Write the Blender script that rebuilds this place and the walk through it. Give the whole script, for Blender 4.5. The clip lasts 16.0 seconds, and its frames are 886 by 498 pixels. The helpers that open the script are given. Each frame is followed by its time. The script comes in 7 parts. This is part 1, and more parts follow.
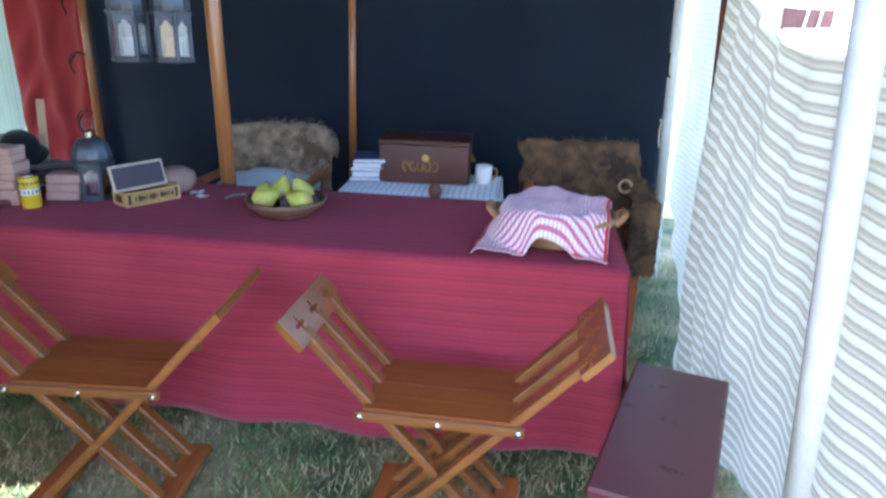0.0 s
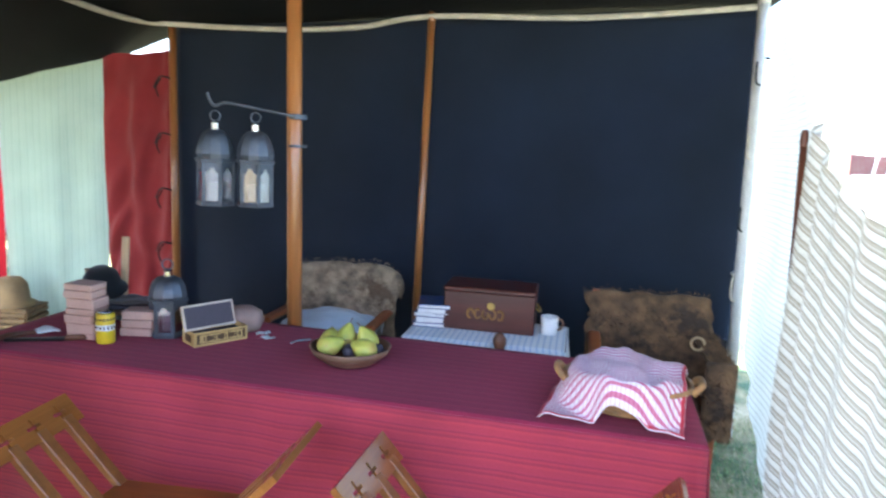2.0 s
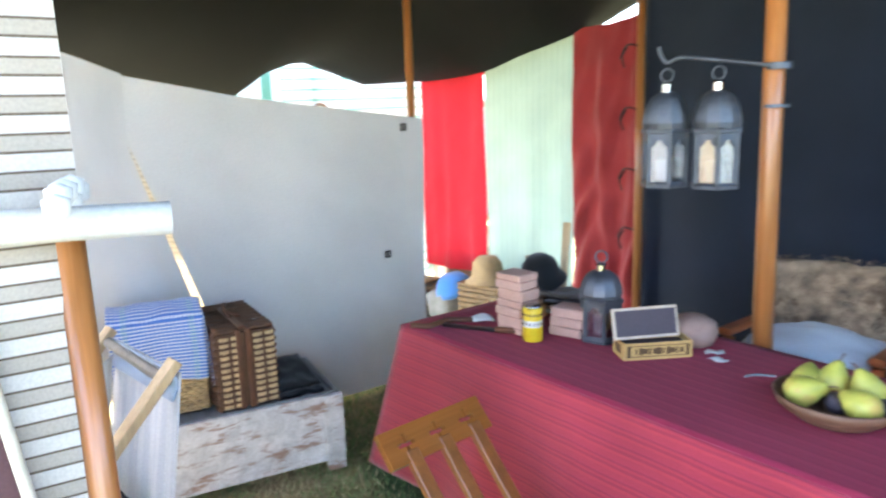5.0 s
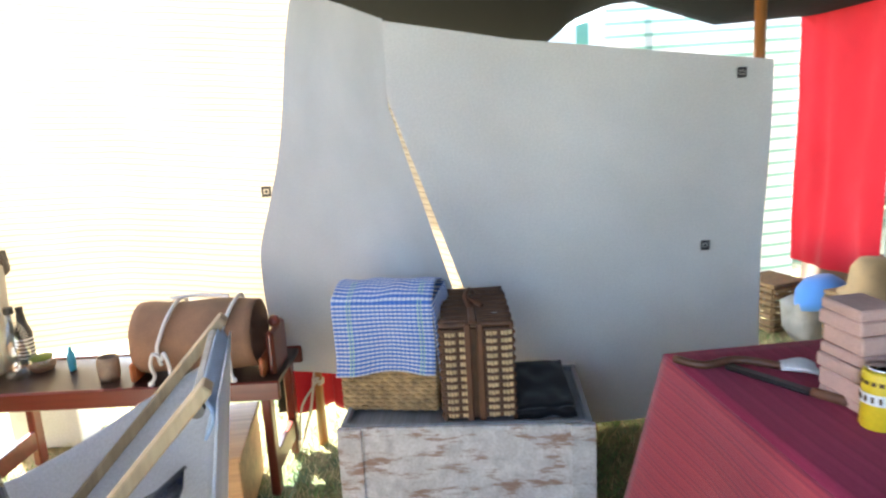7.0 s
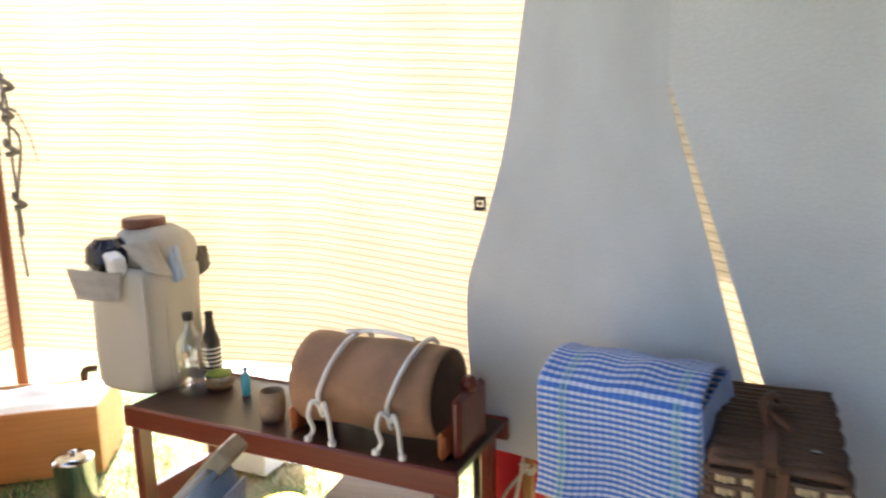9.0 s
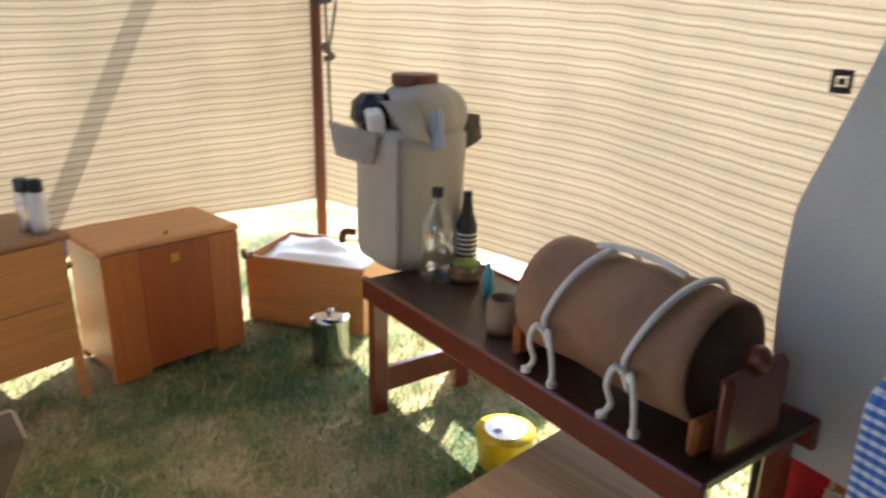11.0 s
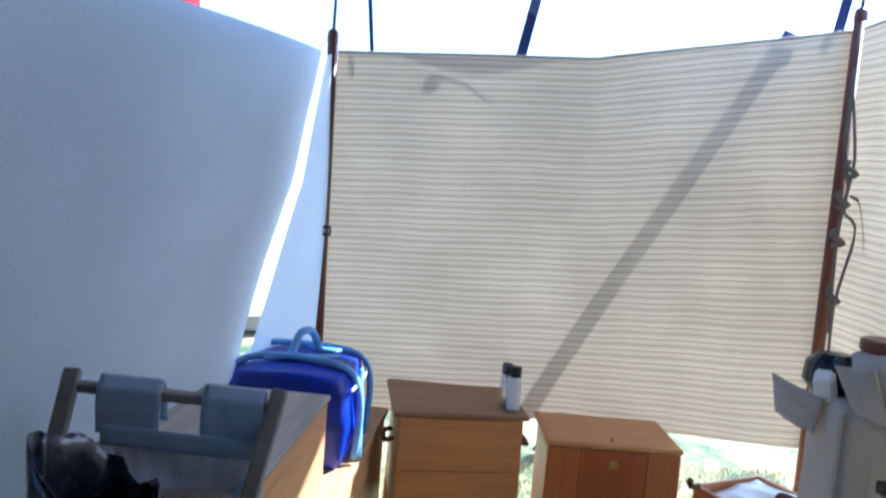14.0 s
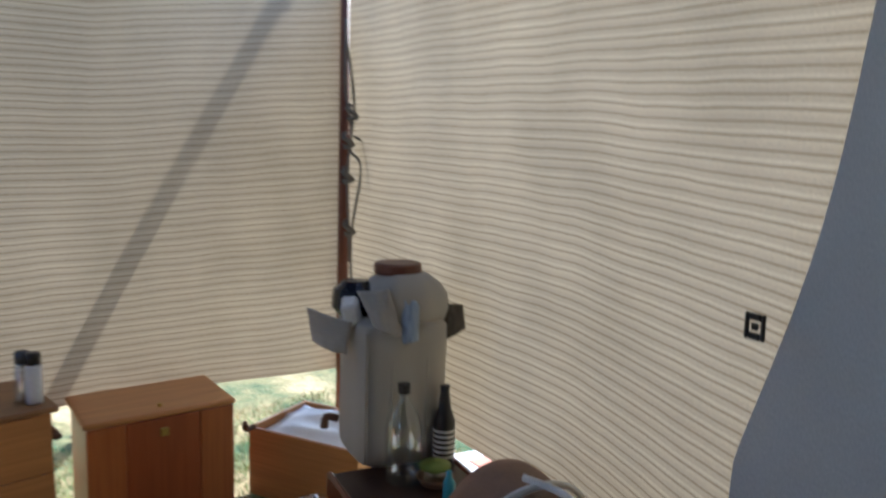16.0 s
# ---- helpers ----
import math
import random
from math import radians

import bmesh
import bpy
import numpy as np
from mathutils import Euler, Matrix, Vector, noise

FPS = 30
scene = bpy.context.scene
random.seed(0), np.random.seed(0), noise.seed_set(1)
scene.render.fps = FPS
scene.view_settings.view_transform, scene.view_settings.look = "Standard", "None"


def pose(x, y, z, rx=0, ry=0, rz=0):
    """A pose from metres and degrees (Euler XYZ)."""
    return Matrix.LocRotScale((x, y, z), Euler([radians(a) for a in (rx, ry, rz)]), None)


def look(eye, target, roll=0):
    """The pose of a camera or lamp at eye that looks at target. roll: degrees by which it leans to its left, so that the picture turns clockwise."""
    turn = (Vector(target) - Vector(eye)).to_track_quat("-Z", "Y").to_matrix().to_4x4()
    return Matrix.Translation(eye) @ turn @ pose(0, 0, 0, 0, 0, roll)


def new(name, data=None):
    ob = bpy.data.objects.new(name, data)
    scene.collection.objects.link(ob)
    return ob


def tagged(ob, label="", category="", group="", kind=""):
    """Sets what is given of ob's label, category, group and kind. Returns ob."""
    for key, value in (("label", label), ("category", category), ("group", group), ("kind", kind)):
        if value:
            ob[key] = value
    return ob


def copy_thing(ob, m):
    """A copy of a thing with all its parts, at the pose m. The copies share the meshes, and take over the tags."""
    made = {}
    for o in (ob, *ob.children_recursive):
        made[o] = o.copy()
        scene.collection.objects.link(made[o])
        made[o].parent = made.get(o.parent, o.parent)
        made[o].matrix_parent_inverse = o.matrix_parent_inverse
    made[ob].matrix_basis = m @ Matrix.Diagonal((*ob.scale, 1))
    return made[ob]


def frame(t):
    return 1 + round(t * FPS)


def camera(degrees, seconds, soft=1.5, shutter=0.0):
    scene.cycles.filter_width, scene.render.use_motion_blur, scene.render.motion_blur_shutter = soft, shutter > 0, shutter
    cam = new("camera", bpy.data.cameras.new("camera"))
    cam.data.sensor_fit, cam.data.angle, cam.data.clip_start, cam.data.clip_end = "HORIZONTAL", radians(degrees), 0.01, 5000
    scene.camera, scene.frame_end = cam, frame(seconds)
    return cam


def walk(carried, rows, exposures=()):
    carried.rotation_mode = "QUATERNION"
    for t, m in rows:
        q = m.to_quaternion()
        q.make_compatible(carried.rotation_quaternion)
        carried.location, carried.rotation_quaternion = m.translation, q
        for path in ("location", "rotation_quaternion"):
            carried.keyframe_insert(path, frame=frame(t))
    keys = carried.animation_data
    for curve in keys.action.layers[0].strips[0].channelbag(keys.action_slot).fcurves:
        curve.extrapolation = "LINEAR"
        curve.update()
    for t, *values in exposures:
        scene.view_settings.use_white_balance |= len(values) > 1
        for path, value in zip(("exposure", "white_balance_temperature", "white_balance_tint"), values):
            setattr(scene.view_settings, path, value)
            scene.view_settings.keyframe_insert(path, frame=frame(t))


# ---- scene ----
cam = camera(65.0, 16.0, soft=2.3, shutter=0.5)
PATH = [
    (0, (-0.045, 0.053, 1.546), (-0.043, 1.942, 0.889), 1.6),
    (0.5, (-0.07, 0.056, 1.583), (-0.033, 1.99, 1.073), 2.1),
    (1, (-0.082, 0.056, 1.601), (-0.1, 2.008, 1.167), 2.3),
    (1.5, (-0.098, 0.066, 1.625), (-0.192, 2.025, 1.236), 1.9),
    (2, (-0.087, 0.113, 1.64), (-0.264, 2.08, 1.324), 2.8),
    (2.5, (-0.054, 0.168, 1.652), (-0.448, 2.107, 1.355), 2.4),
    (3, (0.013, 0.228, 1.648), (-0.587, 2.112, 1.348), 2.0),
    (3.5, (0.053, 0.304, 1.627), (-0.824, 2.07, 1.293), 2.3),
    (4, (-0.005, 0.415, 1.601), (-1.055, 2.076, 1.228), 0.9),
    (4.5, (-0.122, 0.552, 1.614), (-1.308, 2.124, 1.266), -0.4),
    (5, (-0.178, 0.746, 1.576), (-1.565, 2.136, 1.195), -1.7),
    (7.3, (-0.7, 1.602, 1.436), (-2.614, 1.989, 1.003), -3.2),
    (7.5, (-0.791, 1.627, 1.418), (-2.703, 2.003, 0.97), -3.1),
    (8, (-1.044, 1.641, 1.405), (-2.983, 1.941, 1.017), -3.7),
    (8.5, (-1.217, 1.69, 1.405), (-3.188, 1.724, 1.066), -2.4),
    (9, (-1.447, 1.763, 1.371), (-3.381, 1.389, 1.026), -1.4),
    (9.2, (-1.544, 1.745, 1.348), (-3.462, 1.296, 1.005), -1.5),
    (11.5, (-2.135, 1.777, 1.234), (-3.332, 0.332, 0.541), 2.0),
    (12, (-2.248, 1.779, 1.253), (-3.133, 0.135, 0.538), 2.8),
    (12.5, (-2.291, 1.85, 1.271), (-2.769, 0.042, 0.564), 3.2),
    (13, (-2.34, 1.967, 1.293), (-2.507, 0.062, 0.708), 3.6),
    (13.5, (-2.36, 2.014, 1.341), (-2.489, 0.045, 1.017), 4.1),
    (14, (-2.344, 2.036, 1.379), (-2.462, 0.045, 1.221), 4.6),
    (14.5, (-2.335, 2.046, 1.403), (-2.586, 0.063, 1.364), 4.2),
    (15, (-2.309, 2.079, 1.422), (-3.02, 0.21, 1.414), 4.0),
    (15.5, (-2.316, 2.079, 1.426), (-3.395, 0.398, 1.329), 4.0),
    (16, (-2.386, 1.973, 1.386), (-3.68, 0.467, 1.145), 1.5),
]
EXPOSURES = [(0.0, 3.1, 5350, 10), (2.0, 3.3, 5700, 10), (3.5, 3.68, 6000, 10), (4.0, 3.82, 6050, 10), (5.0, 3.85, 6100, 10), (7.3, 3.5, 6300, 10), (9.2, 3.1, 6500, 10), (11.5, 2.1, 6100, 10), (12.0, 2.0, 5900, 10), (13.0, 2.1, 4700, 10), (14.5, 1.8, 4900, 10), (15.5, 1.35, 5400, 10), (16.0, 1.25, 5400, 10)]
walk(cam, [(t, look(eye, target, roll)) for t, eye, target, roll in PATH], EXPOSURES)

# ---- world and sun ----
SUN = Vector((-1.0, -0.47, 1.2)).normalized()
world = bpy.data.worlds.new("world")
scene.world = world
world.use_nodes = True
wn = world.node_tree
sky = wn.nodes.new("ShaderNodeTexSky")
sky.sky_type = "NISHITA"
sky.sun_disc = False
sky.sun_elevation = math.asin(SUN.z)
sky.sun_rotation = math.atan2(SUN.x, SUN.y)
sky.dust_density = 2.0
back = wn.nodes["Background"]
back.inputs["Strength"].default_value = 0.15
wn.links.new(sky.outputs["Color"], back.inputs["Color"])
sun_data = bpy.data.lights.new("sun", "SUN")
sun_data.energy = 5.0
sun_data.angle = radians(0.5)
sun_data.color = (1.0, 0.94, 0.85)
sun = new("sun", sun_data)
sun.matrix_world = look(SUN * 20, (0, 0, 0))


# ---- materials ----
def nodes_of(name):
    m = bpy.data.materials.new(name)
    m.use_nodes = True
    nt = m.node_tree
    return m, nt, nt.nodes["Principled BSDF"]


def nd(nt, kind, **inputs):
    n = nt.nodes.new(kind)
    for key, value in inputs.items():
        n.inputs[key.replace("_", " ")].default_value = value
    return n


def coords(nt, stretch=(1, 1, 1), uv=False):
    tc = nt.nodes.new("ShaderNodeTexCoord")
    mp = nt.nodes.new("ShaderNodeMapping")
    mp.inputs["Scale"].default_value = stretch
    nt.links.new(tc.outputs["UV" if uv else "Object"], mp.inputs["Vector"])
    return mp.outputs["Vector"]


def ramp(nt, fac, stops, constant=False):
    r = nt.nodes.new("ShaderNodeValToRGB")
    r.color_ramp.interpolation = "CONSTANT" if constant else "LINEAR"
    el = r.color_ramp.elements
    while len(el) < len(stops):
        el.new(0.5)
    for e, (p, c) in zip(el, stops):
        e.position, e.color = p, (*c, 1)
    nt.links.new(fac, r.inputs["Fac"])
    return r.outputs["Color"]


def blend(nt, a, b, fac, mode="MIX"):
    n = nt.nodes.new("ShaderNodeMix")
    n.data_type, n.blend_type = "RGBA", mode
    for sock, v in ((n.inputs[0], fac), (n.inputs[6], a), (n.inputs[7], b)):
        if isinstance(v, (int, float)):
            sock.default_value = v
        elif isinstance(v, tuple):
            sock.default_value = (*v, 1)
        else:
            nt.links.new(v, sock)
    return n.outputs[2]


def bump(nt, bsdf, height, strength, distance=0.002):
    b = nd(nt, "ShaderNodeBump", Strength=strength, Distance=distance)
    nt.links.new(height, b.inputs["Height"])
    nt.links.new(b.outputs["Normal"], bsdf.inputs["Normal"])


def shade(c, k):
    return tuple(min(1.0, v * k) for v in c)


def plain(name, c, rough=0.6, metal=0.0, scale=12, var=0.25, grain=120, relief=0.25, dirt=None, coat=0.0):
    """Painted, ceramic, metal or leather surface: two scales of variation and a fine grain."""
    m, nt, b = nodes_of(name)
    v = coords(nt)
    n1 = nd(nt, "ShaderNodeTexNoise", Scale=scale, Detail=6.0)
    n2 = nd(nt, "ShaderNodeTexNoise", Scale=grain, Detail=3.0)
    for n in (n1, n2):
        nt.links.new(v, n.inputs["Vector"])
    col = ramp(nt, n1.outputs["Fac"], [(0.3, shade(c, 1 - var)), (0.7, shade(c, 1 + var * 0.6))])
    col = blend(nt, col, ramp(nt, n2.outputs["Fac"], [(0.3, (0.8, 0.8, 0.8)), (0.7, (1, 1, 1))]), 0.6, "MULTIPLY")
    if dirt:
        n3 = nd(nt, "ShaderNodeTexNoise", Scale=scale * 0.6, Detail=8.0, Roughness=0.7)
        nt.links.new(v, n3.inputs["Vector"])
        mask = ramp(nt, n3.outputs["Fac"], [(0.52, (0, 0, 0)), (0.62, (1, 1, 1))])
        col = blend(nt, col, dirt, mask)
    nt.links.new(col, b.inputs["Base Color"])
    nt.links.new(ramp(nt, n1.outputs["Fac"], [(0.3, (rough * 0.8,) * 3), (0.7, (min(1, rough * 1.2),) * 3)]), b.inputs["Roughness"])
    b.inputs["Metallic"].default_value = metal
    b.inputs["Coat Weight"].default_value = coat
    bump(nt, b, n2.outputs["Fac"], relief)
    return m


def wood(name, c, rough=0.45, axis=0, scale=1.0, coat=0.0, worn=None, figure=1.0):
    """Grain runs along the object's x, y or z axis."""
    m, nt, b = nodes_of(name)
    st = [14 * scale] * 3
    st[axis] = 1.1 * scale
    v = coords(nt, st)
    fine = [90 * scale] * 3
    fine[axis] = 3 * scale
    v2 = coords(nt, fine)
    n1 = nd(nt, "ShaderNodeTexNoise", Scale=1.0, Detail=5.0, Distortion=0.7)
    nt.links.new(v, n1.inputs["Vector"])
    n2 = nd(nt, "ShaderNodeTexNoise", Scale=1.0, Detail=4.0)
    nt.links.new(v2, n2.inputs["Vector"])
    info = nt.nodes.new("ShaderNodeObjectInfo")
    col = ramp(nt, n1.outputs["Fac"], [(0.25, shade(c, 1 - 0.28 * figure)), (0.5, c), (0.75, shade(c, 1 + 0.22 * figure))])
    col = blend(nt, col, ramp(nt, n2.outputs["Fac"], [(0.35, (0.68, 0.62, 0.56)), (0.6, (1, 1, 1))]), 0.45, "MULTIPLY")
    col = blend(nt, col, ramp(nt, info.outputs["Random"], [(0, (0.82, 0.82, 0.82)), (1, (1, 1, 1))]), 1.0, "MULTIPLY")
    if worn:
        n3 = nd(nt, "ShaderNodeTexNoise", Scale=6.0, Detail=9.0, Roughness=0.68)
        nt.links.new(coords(nt, (0.7, 1, 3)), n3.inputs["Vector"])
        col = blend(nt, col, worn, ramp(nt, n3.outputs["Fac"], [(0.53, (0, 0, 0)), (0.60, (1, 1, 1))]))
    nt.links.new(col, b.inputs["Base Color"])
    b.inputs["Roughness"].default_value = rough
    b.inputs["Coat Weight"].default_value = coat
    b.inputs["Coat Roughness"].default_value = 0.25
    bump(nt, b, n2.outputs["Fac"], 0.25, 0.001)
    return m


def weave_height(nt, pitch):
    """Over-and-under threads from the sheet's own coordinates in metres."""
    v = coords(nt, (1, 1, 1), uv=True)
    waves = []
    for d in ("X", "Y"):
        w = nt.nodes.new("ShaderNodeTexWave")
        w.bands_direction = d
        w.inputs["Scale"].default_value = 0.314 / pitch
        w.inputs["Distortion"].default_value = 0.6
        nt.links.new(v, w.inputs["Vector"])
        waves.append(w.outputs["Fac"])
    mx = nt.nodes.new("ShaderNodeMath")
    mx.operation = "MAXIMUM"
    nt.links.new(waves[0], mx.inputs[0])
    nt.links.new(waves[1], mx.inputs[1])
    return mx.outputs[0]


def cloth(name, c, rough=0.9, stripes=None, period=0.06, across=None, pitch=0.0025, through_light=0.0, tint=None, var=0.2, sheen=0.2, wobble=0.0):
    """Woven cloth. stripes: colours at places within one period along the sheet's height; across: the same along its length."""
    m, nt, b = nodes_of(name)
    uv = coords(nt, (1, 1, 1), uv=True)
    col = None
    for spec, axis in ((stripes, 1), (across, 0)):
        if not spec:
            continue
        sep = nt.nodes.new("ShaderNodeSeparateXYZ")
        nt.links.new(uv, sep.inputs[0])
        mul = nd(nt, "ShaderNodeMath")
        mul.operation = "MULTIPLY"
        nt.links.new(sep.outputs[axis], mul.inputs[0])
        mul.inputs[1].default_value = 1 / period
        src = mul.outputs[0]
        if wobble:
            nz = nd(nt, "ShaderNodeTexNoise", Scale=3.0, Detail=3.0)
            nt.links.new(uv, nz.inputs["Vector"])
            ma = nt.nodes.new("ShaderNodeMath")
            ma.operation = "MULTIPLY_ADD"
            nt.links.new(nz.outputs["Fac"], ma.inputs[0])
            ma.inputs[1].default_value = wobble
            nt.links.new(src, ma.inputs[2])
            src = ma.outputs[0]
        fr = nt.nodes.new("ShaderNodeMath")
        fr.operation = "FRACT"
        nt.links.new(src, fr.inputs[0])
        one = ramp(nt, fr.outputs[0], spec, constant=True)
        col = one if col is None else blend(nt, col, one, 1.0, "MULTIPLY")
    n1 = nd(nt, "ShaderNodeTexNoise", Scale=2.5, Detail=6.0)
    n2 = nd(nt, "ShaderNodeTexNoise", Scale=160.0, Detail=3.0)
    nt.links.new(uv, n1.inputs["Vector"])
    nt.links.new(uv, n2.inputs["Vector"])
    tone = ramp(nt, n1.outputs["Fac"], [(0.3, (1 - var,) * 3), (0.7, (1, 1, 1))])
    col = blend(nt, c if col is None else col, tone, 1.0, "MULTIPLY")
    col = blend(nt, col, ramp(nt, n2.outputs["Fac"], [(0.3, (0.78,) * 3), (0.7, (1, 1, 1))]), 0.7, "MULTIPLY")
    nt.links.new(col, b.inputs["Base Color"])
    b.inputs["Roughness"].default_value = rough
    b.inputs["Sheen Weight"].default_value = sheen
    b.inputs["Specular IOR Level"].default_value = 0.2
    bump(nt, b, weave_height(nt, pitch), 0.3, 0.0008)
    if through_light:
        tr = nt.nodes.new("ShaderNodeBsdfTranslucent")
        nt.links.new(blend(nt, col, tint or (1, 1, 1), 1.0, "MULTIPLY"), tr.inputs["Color"])
        mix = nt.nodes.new("ShaderNodeMixShader")
        mix.inputs[0].default_value = through_light
        nt.links.new(b.outputs[0], mix.inputs[1])
        nt.links.new(tr.outputs[0], mix.inputs[2])
        nt.links.new(mix.outputs[0], nt.nodes["Material Output"].inputs["Surface"])
    return m


def glass(name, c=(0.93, 0.96, 0.97), rough=0.03, clear_part=0.82):
    """Thin clear wall: mostly lets light straight through, with a glossy skin."""
    m, nt, b = nodes_of(name)
    tr = nt.nodes.new("ShaderNodeBsdfTransparent")
    tr.inputs["Color"].default_value = (*c, 1)
    gl = nd(nt, "ShaderNodeBsdfGlossy", Roughness=rough)
    mix = nt.nodes.new("ShaderNodeMixShader")
    mix.inputs[0].default_value = 1 - clear_part
    nt.links.new(tr.outputs[0], mix.inputs[1])
    nt.links.new(gl.outputs[0], mix.inputs[2])
    nt.links.new(mix.outputs[0], nt.nodes["Material Output"].inputs["Surface"])
    return m


LINE_SOFT = (0.42, 0.34, 0.25)
CREAM, LINE = (0.78, 0.72, 0.60), (0.16, 0.12, 0.09)
canvas_mat = cloth("striped_canvas", CREAM, stripes=[(0, (0.80, 0.74, 0.62)), (0.12, (0.67, 0.60, 0.49)), (0.36, LINE_SOFT), (0.45, (0.68, 0.61, 0.50)), (0.66, (0.74, 0.67, 0.55)), (0.84, LINE_SOFT), (0.93, (0.70, 0.63, 0.51))], period=0.0515, wobble=0.45, through_light=0.18, tint=(1.0, 0.90, 0.72), pitch=0.003)
WHITE = (0.85, 0.84, 0.81)
sheet_mat = cloth("striped_sheet", CREAM, stripes=[(0, WHITE), (0.46, LINE), (0.53, (0.60, 0.56, 0.50)), (0.93, LINE)], period=0.058, through_light=0.4, tint=(1.0, 0.97, 0.92), pitch=0.003)
WARM_LINE, WARM_BAND = (0.34, 0.27, 0.20), (0.55, 0.48, 0.39)
sag_mat = cloth("beige_striped_sheet", CREAM, stripes=[(0, (0.86, 0.83, 0.76)), (0.34, WARM_LINE), (0.40, WARM_BAND), (0.52, (0.74, 0.68, 0.58)), (0.60, WARM_BAND), (0.80, WARM_LINE), (0.86, (0.80, 0.76, 0.68))], period=0.046, wobble=0.25, through_light=0.5, tint=(1.0, 0.93, 0.83), pitch=0.003)
lace_mat = cloth("thin_white_sheet", CREAM, stripes=[(0, (0.87, 0.85, 0.80)), (0.62, (0.66, 0.62, 0.55)), (0.82, (0.80, 0.77, 0.70))], period=0.030, wobble=0.3, through_light=0.6, tint=(1.0, 0.97, 0.90), pitch=0.003)
black_mat = cloth("black_canvas", (0.012, 0.020, 0.038), rough=0.9, var=0.35, pitch=0.0025, sheen=0.35)
roof_mat = cloth("roof_canvas", (0.0055, 0.006, 0.0065), rough=0.95, var=0.35, sheen=0.0)
grey_mat = cloth("grey_sheet", (0.74, 0.71, 0.665), var=0.12)
lining_mat = cloth("grey_lining", (0.80, 0.85, 0.92), through_light=0.55, var=0.12)
red_mat = cloth("red_curtain", (0.60, 0.022, 0.035), through_light=0.4, var=0.25)
rust_mat = cloth("rust_curtain", (0.30, 0.032, 0.036), through_light=0.04, var=0.3)
mint_mat = cloth("mint_curtain", (0.46, 0.56, 0.47), through_light=0.15, across=[(0, (0.46, 0.56, 0.47)), (0.45, (0.37, 0.48, 0.39)), (0.6, (0.46, 0.56, 0.47)), (0.9, (0.41, 0.52, 0.43))], period=0.05)
wine_top = (0.22, 0.022, 0.045)
table_mat = cloth("wine_tablecloth", wine_top, stripes=[(0, (0.375, 0.040, 0.066)), (0.3, (0.430, 0.046, 0.066)), (0.45, (0.310, 0.033, 0.060)), (0.62, (0.400, 0.042, 0.066)), (0.78, (0.280, 0.030, 0.060)), (0.88, (0.375, 0.040, 0.072))], period=0.052, wobble=0.4, var=0.25)
# top's copy of the wine cloth, sky reflection put in as purple
skylit_top_mat = cloth("wine_cloth_skylit_top", wine_top, stripes=[(0, (0.322, 0.028, 0.068)), (0.5, (0.364, 0.032, 0.075)), (0.8, (0.294, 0.025, 0.062))], period=0.05, wobble=0.4, var=0.15, sheen=0.05)
pole_mat = wood("varnished_pole", (0.42, 0.17, 0.05), 0.3, axis=2, coat=0.4)
dark_pole_mat = wood("dark_pole", (0.16, 0.05, 0.025), 0.45, axis=2)
white_mat = plain("white_paint", (0.8, 0.79, 0.76), 0.5, var=0.1)
rope_mat = plain("cream_rope", (0.66, 0.60, 0.48), 0.9, grain=300, relief=0.6)
black_plastic = plain("black_plastic", (0.015, 0.015, 0.016), 0.4, var=0.2)
strap_mat = cloth("navy_strap", (0.05, 0.06, 0.20), pitch=0.004)
honey = wood("honey_wood", (0.265, 0.095, 0.019), 0.42, axis=0, coat=0.12)
honey_y = wood("honey_wood_cross", (0.31, 0.11, 0.022), 0.22, axis=1, coat=1.0)
seat_mat = wood("seat_wood", (0.28, 0.082, 0.013), 0.4, axis=0, coat=0.12)
pine = wood("pine_board", (0.62, 0.37, 0.17), 0.5, axis=1)
pine_x = wood("pine_board_x", (0.60, 0.28, 0.095), 0.45, axis=0, coat=0.1, figure=0.45)
red_wood = wood("red_brown_wood", (0.42, 0.12, 0.036), 0.4, axis=0, coat=0.2, figure=0.6)
mahogany = wood("mahogany", (0.17, 0.028, 0.016), 0.3, axis=1, coat=0.35)
mahogany_z = wood("mahogany_upright", (0.17, 0.028, 0.016), 0.3, axis=2, coat=0.35)
dark_top = wood("dark_board", (0.045, 0.018, 0.012), 0.4, axis=1, coat=0.2)
chest_mat = wood("chest_wood", (0.075, 0.014, 0.007), 0.35, axis=0, coat=0.15)
brass = plain("brass", (0.55, 0.38, 0.12), 0.35, 1.0)
purple_mat = plain("purple_bench_leather", (0.105, 0.028, 0.036), 0.33, var=0.15, relief=0.15)
fur_mat = plain("fur_brown", (0.34, 0.25, 0.16), 0.95, scale=14, var=0.75, grain=200, dirt=(0.12, 0.075, 0.04))
fur_dark = plain("fur_dark", (0.17, 0.10, 0.05), 0.95, scale=14, var=0.75, grain=200, dirt=(0.05, 0.032, 0.022))
zinc = plain("zinc_lantern", (0.13, 0.145, 0.17), 0.5, 0.7, var=0.35)
steel = plain("polished_steel", (0.6, 0.6, 0.6), 0.18, 1.0, var=0.15, relief=0.05)
pane_mat = glass("lantern_pane", (0.85, 0.9, 0.95), 0.15, 0.6)
clear = glass("clear_bottle")
pear_mat = plain("pear_skin", (0.50, 0.50, 0.09), 0.45, scale=18, var=0.3, grain=400, relief=0.1, dirt=(0.45, 0.34, 0.08))
bowl_mat = wood("bowl_wood", (0.16, 0.085, 0.05), 0.5, axis=0, worn=(0.28, 0.17, 0.11))
